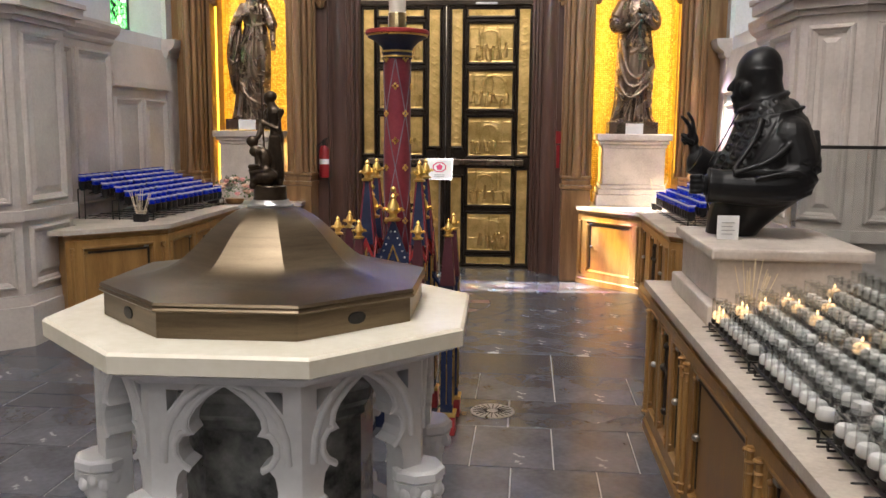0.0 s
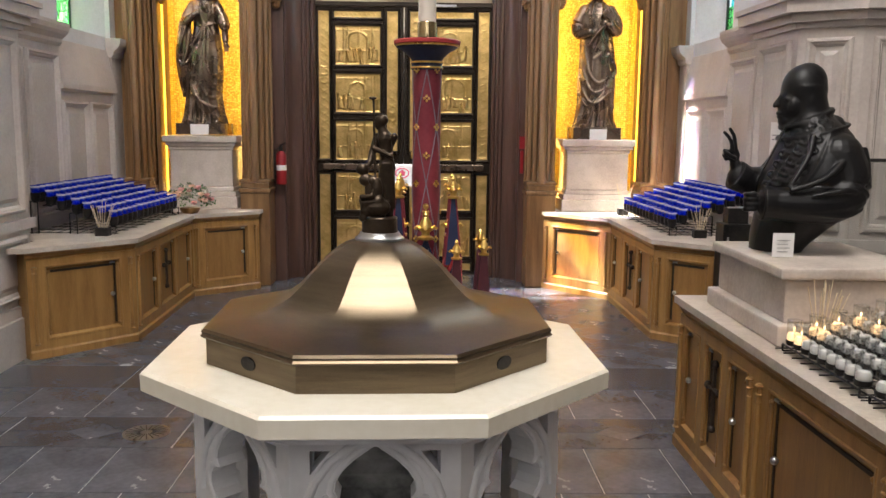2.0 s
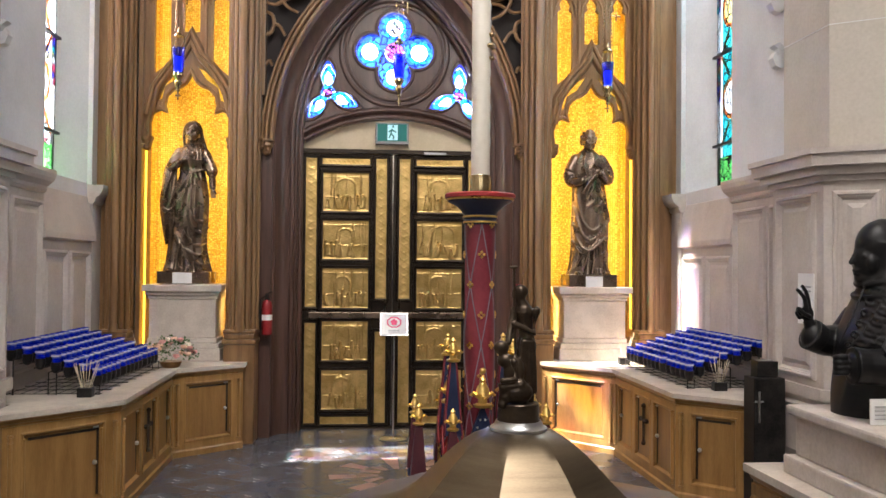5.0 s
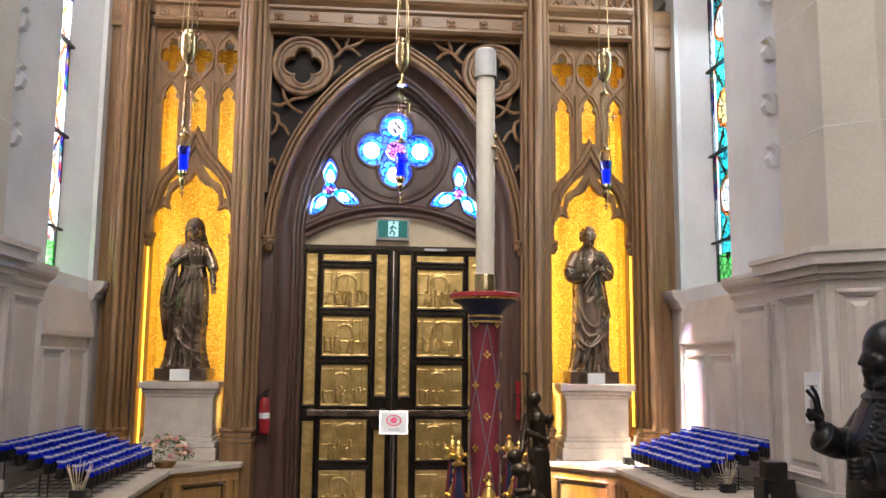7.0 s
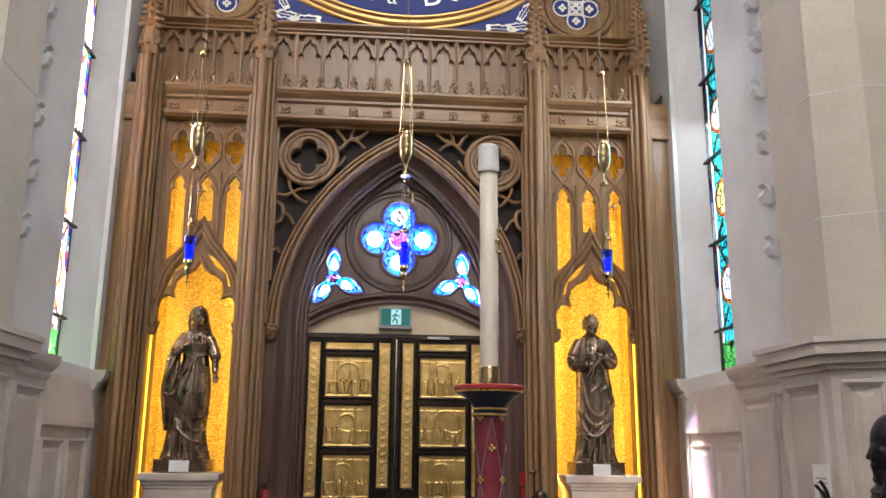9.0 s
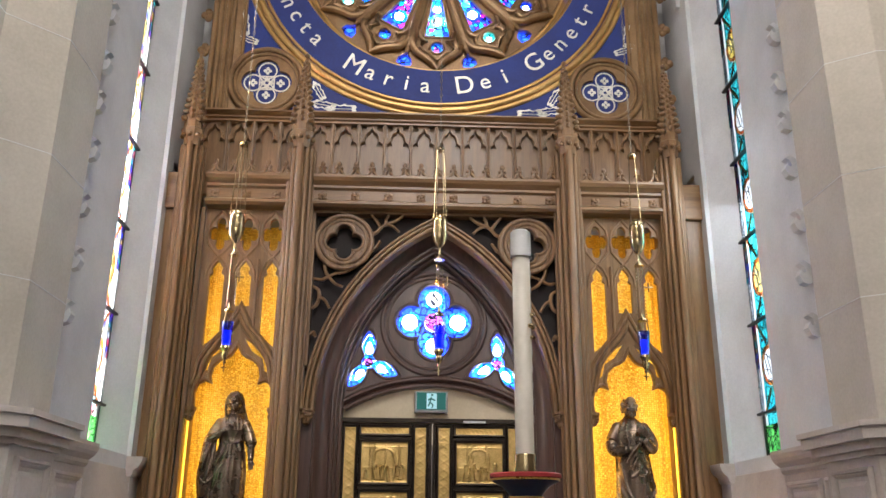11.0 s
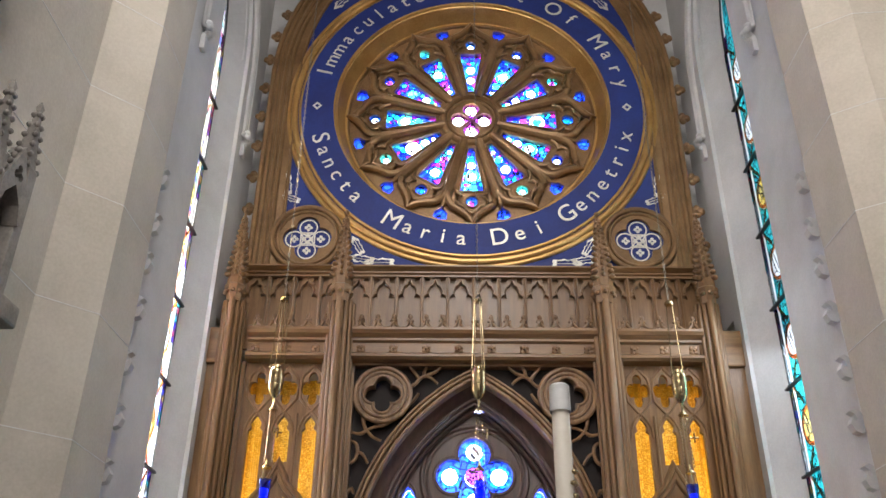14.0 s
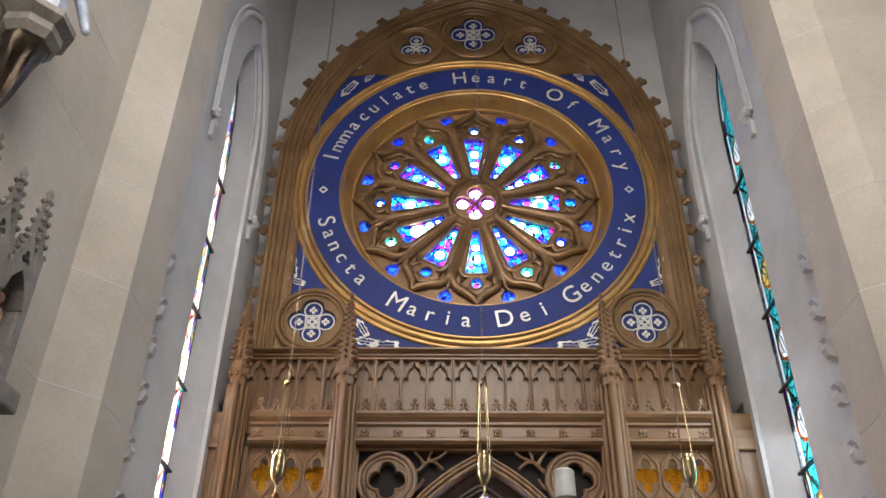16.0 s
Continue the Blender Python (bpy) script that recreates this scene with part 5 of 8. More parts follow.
            P("leaf_line", plate(bmesh.new(), o, [inner], y - 0.012, y - 0.004), SILVER)
            P("leaf_vein", tube(bmesh.new(), [(sx * (x - s * 0.8 * math.cos(a)), y - 0.008, z - s * 0.8 * math.sin(a)), (sx * (x + s * 0.8 * math.cos(a)), y - 0.008, z + s * 0.8 * math.sin(a))], 0.007, 5), SILVER)


rose()

# ---- bronze doors ----
def relief(bm, x0, x1, z0, z1, y, seed, figures=True):
    """Cast relief: small robed shapes before a building, or a running diamond ornament, raised from a plate."""
    rnd = random.Random(seed)
    W, H = x1 - x0, z1 - z0
    nx, nz = (64, 56) if figures else (max(12, int(W / 0.009)), max(12, int(H / 0.009)))
    figs = [(rnd.uniform(0.08, 0.92), rnd.uniform(0.0, 0.16), rnd.uniform(0.18, 0.34), rnd.uniform(0.034, 0.05), rnd.uniform(-0.06, 0.06)) for _ in range(rnd.randint(8, 12))] if figures else []
    arch_c, arch_w = rnd.uniform(0.4, 0.6), rnd.uniform(0.14, 0.26)
    piers = [rnd.uniform(0.06, 0.94) for _ in range(4)]
    tilt = rnd.uniform(-0.5, 0.5)

    def h(u, v):
        if not figures:
            a, b = (u, v * H / W) if H > W else (v, u * W / H)
            a, b = abs(2 * a - 1), abs(2 * ((b * 1.5) % 1) - 1)
            d = 0.004 * max(0, 1 - ((a + b - 1.0) / 0.16) ** 2)
            d = max(d, 0.004 * max(0, 1 - (a * a + (1 - b) ** 2) / 0.12), 0.0035 * max(0, 1 - ((a - 0.85) ** 2 + b * b) / 0.08))
            return max(d, 0.003 if a > 0.9 else 0)
        d = 0.0
        for c, f, t, w, lean in figs:
            if f <= v < f + t:
                q = (v - f) / t
                du = (u - c - lean * q) / (w * (1.25 - 0.55 * q))
                d = max(d, 0.016 * max(0, 1 - du * du) ** 0.6 * (0.85 + 0.15 * math.sin(u * 140 + 8 * q)))
            e = ((u - c - lean) / (w * 0.62)) ** 2 + ((v - f - t - 0.03) / 0.034) ** 2
            if e < 1:
                d = max(d, 0.019 * math.sqrt(1 - e))
        if d:
            return d
        r = math.hypot(u - arch_c, v - 0.62)
        if v > 0.62 and abs(r - arch_w) < 0.022 or v <= 0.62 and abs(abs(u - arch_c) - arch_w) < 0.02:
            d = 0.005
        for p in piers:
            if abs(u - p) < 0.014 and v > 0.3:
                d = max(d, 0.0035)
        if abs(v - 0.36 - tilt * 0.1 * (u - 0.5)) < 0.012 or abs(v - 0.87) < 0.012:
            d = max(d, 0.003)
        return d + 0.001 * math.sin(u * 47 + 3 * math.sin(v * 31)) * math.sin(v * 40)
    vs = []
    for j in range(nz + 1):
        row = []
        for i in range(nx + 1):
            u, v = i / nx, j / nz
            edge = min(u, 1 - u, v, 1 - v)
            row.append(bm.verts.new((x0 + W * u, y - (h(u, v) if edge > 0.02 else 0.004), z0 + H * v)))
        vs.append(row)
    for j in range(nz):
        for i in range(nx):
            bm.faces.new((vs[j][i], vs[j][i + 1], vs[j + 1][i + 1], vs[j + 1][i]))
    return bm


def bronze_door(sx):
    d = thing("door_" + ("1" if sx < 0 else "2"), "closed black bronze church door leaf with gilded relief panels", "door", "bronze door leaves", "structure")
    X = lambda a, b: tuple(sorted((sx * a, sx * b)))
    part("leaf", B(*X(0.006, 1.05), 10.0, 10.04, 0.01, 3.2), BRONZE_BLACK, d)
    k = 0
    for x0, x1, z0, z1, fig in ((0.28, 0.82, 2.52, 2.98, 1), (0.28, 0.82, 1.96, 2.42, 1), (0.28, 0.82, 1.39, 1.86, 1), (0.28, 0.82, 0.78, 1.24, 1), (0.28, 0.82, 0.21, 0.67, 1), (0.27, 0.83, 3.07, 3.15, 0), (0.27, 0.83, 0.04, 0.13, 0), (0.885, 1.02, 1.4, 3.15, 0), (0.885, 1.02, 0.05, 1.22, 0), (0.07, 0.205, 1.5, 3.15, 0), (0.07, 0.205, 0.05, 1.12, 0)):
        k += 1
        a, b = X(x0, x1)
        ob = part("relief_panel" if fig else "ornament_strip", relief(bmesh.new(), a, b, z0, z1, 9.985, 10 * k + (sx > 0), bool(fig)), BRONZE_GOLD, d, "gilded bronze relief" if fig else "", True)
        bm = mould(bmesh.new(), [(a, z0), (a, z1), (b, z1), (b, z0)], [(-0.005, 9.985), (-0.002, 9.968), (0.018, 9.965), (0.028, 9.98), (0.03, 10.0)], True)
        part("panel_frame", bm, BRONZE_BLACK, d)
    part("push_bar", B(*X(0.04, 0.97), 9.93, 9.965, 1.275, 1.345, bev=0.008), BRONZE, d, "dull bronze push bar")
    for x in (0.1, 0.92):
        part("bar_bracket", B(*X(x - 0.03, x + 0.03), 9.94, 10.0, 1.26, 1.36, bev=0.006), BRONZE_DARK, d)
    bm = tube(bmesh.new(), [(sx * 0.085, 9.97, 1.38), (sx * 0.085, 9.93, 1.4), (sx * 0.085, 9.92, 1.46), (sx * 0.085, 9.95, 1.49)], 0.014, 8)
    part("pull_handle", bm, BRONZE_DARK, d, smooth=True)


bronze_door(-1)
bronze_door(1)
fr = thing("door_frame", "dark bronze door frame", "door frame", "", "structure")
part("head", B(-1.14, 1.14, 9.95, 10.03, 3.205, 3.25), BRONZE_BLACK, fr)
part("door_closer", B(0.36, 0.62, 9.93, 9.96, 3.2, 3.225), STEEL, fr)
for sx in (-1, 1):
    part("jamb", B(*sorted((sx * 1.055, sx * 1.14)), 9.95, 10.03, 0, 3.205), BRONZE_BLACK, fr)
part("threshold", B(-1.3, 1.3, 9.9, 10.05, -0.01, 0.012), BRONZE_DARK, None, "dark bronze threshold", kind="structure")
# Added wall between doors and backdrop, hidden by the closed leaves.
part("unseen_door_backing", B(-1.5, 1.5, 10.42, 10.5, 0, 3.3), PLASTER_BEIGE, None, "unseen plain wall added behind the closed doors", kind="structure")

EXIT_GREEN = mk_light("lit_green", (0.0, 0.085, 0.075), 0.06)
EXIT_WHITE = mk_light("lit_white_green", (0.42, 0.70, 0.78), 0.04)


def exit_sign():
    e = thing("exit_sign", "green lit exit sign with white running pictogram in a silver frame", "exit sign")
    part("case", B(-0.215, 0.175, 9.9, 9.98, 3.31, 3.56, bev=0.008), GREY, e)
    part("face", B(-0.19, 0.15, 9.894, 9.899, 3.345, 3.545), EXIT_GREEN, e)
    bm = plate(bmesh.new(), [(-0.075, 3.355), (0.045, 3.355), (0.045, 3.535), (-0.075, 3.535)], [], 9.889, 9.893)
    part("doorway_shape", bm, EXIT_WHITE, e)
    bm = bmesh.new()
    for a, b in (((-0.02, 3.49), (-0.035, 3.43)), ((-0.035, 3.43), (0.0, 3.4)), ((0.0, 3.4), (-0.01, 3.365)), ((-0.035, 3.43), (-0.055, 3.38)), ((-0.02, 3.47), (0.025, 3.45)), ((-0.025, 3.475), (-0.06, 3.45))):
        tube(bm, [(a[0], 9.886, a[1]), (b[0], 9.886, b[1])], 0.008, 6)
    ball(bm, (-0.01, 9.886, 3.515), 0.013, seg=8)
    part("pictogram", bm, EXIT_GREEN, e)


exit_sign()

# ---- baptismal font ----
FX, FY, FR = 0.142, 2.30, radians(2)


def font():
    f = thing("baptismal_font", "octagonal white marble font with pierced gothic arcade and dark core", "font", at=(FX, FY, 0))
    f.rotation_euler = (0, 0, FR)
    o8 = lambda ap: ap / math.cos(math.pi / 8)
    r8 = math.pi / 8
    bm = lathe(bmesh.new(), [(o8(0.655), 1.035), (o8(0.68), 1.045), (o8(0.681), 1.095), (o8(0.672), 1.104), (o8(0.2), 1.104)], n=8, rot=r8)
    part("top_slab", bm, MARBLE_TOP, f, "smooth cream marble slab")
    bm = lathe(bmesh.new(), [(o8(0.56), 0.985), (o8(0.575), 1.0), (o8(0.6), 1.005), (o8(0.61), 1.02), (o8(0.65), 1.03), (o8(0.65), 1.035)], n=8, rot=r8)
    part("neck_moulding", bm, MARBLE, f)
    bm = lathe(bmesh.new(), [(o8(0.72), 0), (o8(0.72), 0.1), (o8(0.66), 0.13), (o8(0.63), 0.2), (o8(0.58), 0.23)], n=8, rot=r8)
    part("base", bm, MARBLE, f)
    bm = lathe(bmesh.new(), [(0.40, 0.2), (0.40, 0.28), (0.36, 0.32), (0.36, 0.76), (0.375, 0.775), (0.375, 0.8), (0.39, 0.82), (0.39, 0.86), (0.42, 0.9), (0.42, 0.99)], n=8, rot=r8)
    part("core", bm, MARBLE_GREEN, f, "dark veined marble core")
    ap = 0.545
    half = ap * math.tan(r8)
    for k in range(8):
        a = k * math.pi / 4
        n = Vector((math.cos(a), math.sin(a)))
        t = Vector((-n.y, n.x))
        to = lambda u, v, d: Vector((n.x * (ap - d) + t.x * u, n.y * (ap - d) + t.y * u, v))
        half_hole = [(0.15, 0.26), (0.15, 0.6), (0.153, 0.66), (0.146, 0.70), (0.127, 0.724), (0.1, 0.728), (0.127, 0.745), (0.141, 0.77), (0.141, 0.798), (0.127, 0.82), (0.094, 0.827), (0.108, 0.85), (0.104, 0.876), (0.086, 0.906), (0.056, 0.936), (0.026, 0.958), (0, 0.976)]
        hole = [(-u, v) for u, v in half_hole] + [(u, v) for u, v in half_hole[-2::-1]]
        tri = [[(e * u, v) for u, v in ((0.118, 0.962), (0.172, 0.962), (0.172, 0.895))] for e in (-1, 1)]
        part("arcade_panel", plate(bmesh.new(), [(-half, 0.22), (half, 0.22), (half, 0.99), (-half, 0.99)], [hole, *tri], 0.0, 0.085, to), MARBLE, f)
        bm = mould(bmesh.new(), [(-0.186, 0.74), (-0.18, 0.82), (-0.16, 0.876), (-0.12, 0.93), (-0.07, 0.97), (-0.03, 0.985), (0.03, 0.985), (0.07, 0.97), (0.12, 0.93), (0.16, 0.876), (0.18, 0.82), (0.186, 0.74)], roll(0.0, 0.0, 0.012), to=to)
        part("arch_rib", bm, MARBLE, f, smooth=True)
        part("arch_roll", mould(bmesh.new(), hole[5:-5], roll(0.012, 0.0, 0.009), to=to), MARBLE, f, smooth=True)
        c = Vector((math.cos(a + r8), math.sin(a + r8))) * (o8(ap) - 0.012)
        bm = lathe(bmesh.new(), [(0.07, 0.22), (0.07, 0.26), (0.052, 0.29), (0.052, 0.5)], (c.x, c.y, 0), 14)
        part("colonnette", bm, MARBLE, f, smooth=True)
        bm = lathe(bmesh.new(), [(0.053, 0.48), (0.062, 0.5), (0.06, 0.515), (0.072, 0.55), (0.085, 0.585)], (c.x, c.y, 0), 14)
        for j in range(12):
            q = 2 * math.pi * j / 12
            ball(bm, (c.x + 0.069 * math.cos(q), c.y + 0.069 * math.sin(q), 0.545 + 0.02 * (j % 2)), 0.02, 1, 1, 1.3, 8)
        lathe(bm, [(0.078, 0.585), (0.09, 0.595), (0.09, 0.62), (0.08, 0.63)], (c.x, c.y, 0), 8, a)
        part("leaf_capital", bm, MARBLE, f, "carved leaf capital", True)
    # bronze lid
    lid = thing("font_lid", "octagonal brushed bronze bell-shaped font lid", "lid", at=(FX, FY, 1.104))
    lid.rotation_euler = (0, 0, FR)
    prof = [(0.548, 0.0), (0.548, 0.078), (0.558, 0.08), (0.565, 0.087), (0.558, 0.094), (0.562, 0.1), (0.556, 0.108), (0.53, 0.111), (0.5, 0.115), (0.45, 0.121), (0.40, 0.131), (0.35, 0.147), (0.32, 0.162), (0.29, 0.182), (0.26, 0.21), (0.235, 0.236), (0.21, 0.262), (0.18, 0.29), (0.15, 0.313), (0.12, 0.332), (0.09, 0.343), (0.07, 0.347)]
    bm = bmesh.new()
    rings, per = [], 6
    for r, z in prof:
        bow = 0.0 if z < 0.112 else 0.1 * min(1.0, (z - 0.112) / 0.08)
        ring = []
        for i in range(8 * per):
            t = 2 * math.pi * i / (8 * per)
            oct_r = r * math.cos(r8) / math.cos(t % (math.pi / 4) - r8)
            q = oct_r + (r - oct_r) * bow
            ring.append(bm.verts.new((q * math.cos(t + r8), q * math.sin(t + r8), z)))
        rings.append(ring)
    for lo, hi in zip(rings, rings[1:]):
        for i in range(8 * per):
            j = (i + 1) % (8 * per)
            bm.faces.new((lo[i], lo[j], hi[j], hi[i]))
    bm.faces.new(rings[-1])
    shell = part("lid_shell", bm, LID, lid, smooth=True)
    for e in shell.data.edges:
        p, q = (shell.data.vertices[i].co for i in e.vertices)
        t = (math.atan2(p.y, p.x) - r8) / (math.pi / 4)
        if abs(p.z - q.z) > 1e-4 and abs(t - round(t)) < 0.02:
            e.use_edge_sharp = True
    shell.data.set_sharp_from_angle(angle=radians(24))
    for k in range(8):
        a = k * math.pi / 4 + 0.0
        if k % 2 == 0:
            continue
        n = Vector((math.cos(a), math.sin(a), 0))
        t = Vector((-n.y, n.x, 0))
        c = n * 0.506 + Vector((0, 0, 0.042))
        o = []
        for i in range(20):
            q = 2 * math.pi * i / 20
            o.append((0.032 * math.copysign(abs(math.cos(q)) ** 0.8, math.cos(q)), 0.019 * math.sin(q)))
        bm = bmesh.new()
        plate(bm, o, [], 0.0, 0.006, lambda u, v, d: c + t * u + Vector((0, 0, v)) + n * (d - 0.003))
        # Solid black oval laid on the lid to paint a hole's shade.
        part("grip_hole_shade", bm, IRON, lid, "black oval plate painting the shade of a grip hole")
    bm = lathe(bmesh.new(), [(0.078, 0.345), (0.078, 0.352), (0.07, 0.356), (0.066, 0.362), (0.062, 0.37)], n=24)
    part("collar", bm, STEEL, lid, "bright turned metal collar", True)
    bm = lathe(bmesh.new(), [(0.056, 0.365), (0.058, 0.37), (0.056, 0.38), (0.056, 0.415), (0.053, 0.418)], n=28)
    part("figure_plinth", bm, BRONZE_DARK, lid, smooth=True)


font()


def limb(bm, pts, r, r2):
    tube(bm, pts, r, 10, r2)
    ball(bm, pts[0], r, seg=10)
    ball(bm, pts[-1], r2, seg=10)


def sculpt(name, bm, material, label, category, voxel, smooth_it=4, kind=""):
    ob = part(name, bm, material, None, "", True)
    tagged(ob, label, category, kind=kind)
    m = ob.modifiers.new("merge", "REMESH")
    m.mode, m.voxel_size, m.use_smooth_shade = "VOXEL", voxel, True
    s = ob.modifiers.new("soften", "SMOOTH")
    s.factor, s.iterations = 0.5, smooth_it
    return ob


def font_figures():
    z0 = 1.522
    bm = bmesh.new()
    # standing figure with staff
    sx, sy = FX + 0.018, FY + 0.01
    limb(bm, [(sx + 0.012, sy, z0), (sx + 0.012, sy, z0 + 0.08), (sx + 0.008, sy, z0 + 0.16)], 0.014, 0.022)
    limb(bm, [(sx - 0.012, sy + 0.015, z0), (sx - 0.01, sy + 0.015, z0 + 0.09), (sx, sy + 0.01, z0 + 0.16)], 0.014, 0.022)
    limb(bm, [(sx + 0.006, sy, z0 + 0.15), (sx + 0.004, sy, z0 + 0.185)], 0.027, 0.021)
    limb(bm, [(sx + 0.003, sy, z0 + 0.185), (sx - 0.001, sy, z0 + 0.225), (sx - 0.002, sy, z0 + 0.245)], 0.02, 0.026)
    for a in (-0.016, -0.004, 0.01, 0.022):
        limb(bm, [(sx + a * 0.6 + 0.002, sy - 0.02, z0 + 0.165), (sx + a, sy - 0.018, z0 + 0.1), (sx + a * 1.2, sy - 0.012, z0 + 0.03)], 0.009, 0.007)
    limb(bm, [(sx - 0.006, sy, z0 + 0.26), (sx - 0.014, sy, z0 + 0.28)], 0.018, 0.014)
    ball(bm, (sx - 0.018, sy, z0 + 0.294), 0.0205, 1, 0.85, 1.2)
    ball(bm, (sx - 0.012, sy, z0 + 0.301), 0.0215, 1, 0.95, 0.9)
    limb(bm, [(sx + 0.028, sy - 0.02, z0 + 0.25), (sx + 0.02, sy - 0.03, z0 + 0.19), (sx - 0.035, sy - 0.03, z0 + 0.215)], 0.012, 0.009)
    limb(bm, [(sx - 0.028, sy + 0.01, z0 + 0.25), (sx - 0.042, sy - 0.01, z0 + 0.2), (sx - 0.05, sy - 0.03, z0 + 0.165)], 0.012, 0.009)
    tube(bm, [(sx - 0.03, sy - 0.03, z0 + 0.1), (sx - 0.036, sy - 0.03, z0 + 0.36)], 0.004, 6)
    ball(bm, (sx - 0.038, sy - 0.03, z0 + 0.368), 0.009, 1.6, 0.6, 0.6, 8)
    # kneeling figure before it
    kx, ky = FX - 0.022, FY - 0.022
    ball(bm, (kx + 0.012, ky, z0 + 0.03), 0.042, 1.1, 0.8, 0.75)
    limb(bm, [(kx + 0.03, ky, z0 + 0.015), (kx - 0.02, ky - 0.01, z0 + 0.02)], 0.018, 0.016)
    limb(bm, [(kx + 0.02, ky - 0.01, z0 + 0.05), (kx - 0.03, ky - 0.012, z0 + 0.045), (kx - 0.028, ky - 0.01, z0 + 0.0)], 0.02, 0.014)
    ball(bm, (kx + 0.005, ky, z0 + 0.085), 0.028, 1.05, 0.75, 1.6)
    ball(bm, (kx - 0.018, ky, z0 + 0.116), 0.022, 1.1, 0.9, 0.9)
    ball(bm, (kx - 0.03, ky, z0 + 0.15), 0.0195, 1.1, 0.85, 1.0)
    limb(bm, [(kx + 0.0, ky - 0.028, z0 + 0.115), (kx + 0.005, ky - 0.034, z0 + 0.07), (kx - 0.03, ky - 0.028, z0 + 0.065)], 0.011, 0.009)
    sculpt("figure_group", bm, BRONZE_DARK, "small dark bronze figure group of two on the font lid", "sculpture", 0.0026, 2)


font_figures()

# ---- candle stand ----
MAROON = mk("maroon_paint", (0.16, 0.018, 0.032), (0.24, 0.035, 0.05), 5.0, 0.42, 0, 0.08, 60)
DARK_MAROON = mk("dark_maroon_paint", (0.05, 0.010, 0.016), (0.09, 0.018, 0.026), 5.0, 0.42, 0, 0.08, 60)
NAVY = mk("navy_paint", (0.008, 0.014, 0.045), (0.02, 0.03, 0.08), 5.0, 0.42, 0, 0.08, 60)
TRIM_RED = mk("red_paint", (0.34, 0.03, 0.035), (0.45, 0.05, 0.05), 6.0, 0.42, 0, 0.08, 60)
GREY_LINE = mk("grey_line_paint", (0.16, 0.14, 0.17), (0.24, 0.2, 0.24), 6.0, 0.5, 0, 0.04, 60)
WAX = mk("ivory_wax", (0.62, 0.57, 0.49), (0.72, 0.67, 0.59), 3.0, 0.45, 0, 0.03, 30)
CX, CY = 0.285, 4.24


def finial(bm, x, y, z, s):
    lathe(bm, [(0.28 * s, 0), (0.3 * s, 0.08 * s), (0.16 * s, 0.14 * s), (0.14 * s, 0.3 * s), (0.24 * s, 0.42 * s), (0.2 * s, 0.6 * s), (0.09 * s, 0.8 * s), (0.12 * s, 0.88 * s), (0.02 * s, 1.02 * s)], (x, y, z), 10)
    for k in range(4):
        a = math.pi / 2 * k
        tube(bm, [(x + 0.1 * s * math.cos(a), y + 0.1 * s * math.sin(a), z + 0.3 * s), (x + 0.32 * s * math.cos(a), y + 0.32 * s * math.sin(a), z + 0.46 * s), (x + 0.38 * s * math.cos(a), y + 0.38 * s * math.sin(a), z + 0.36 * s)], 0.07 * s, 6)


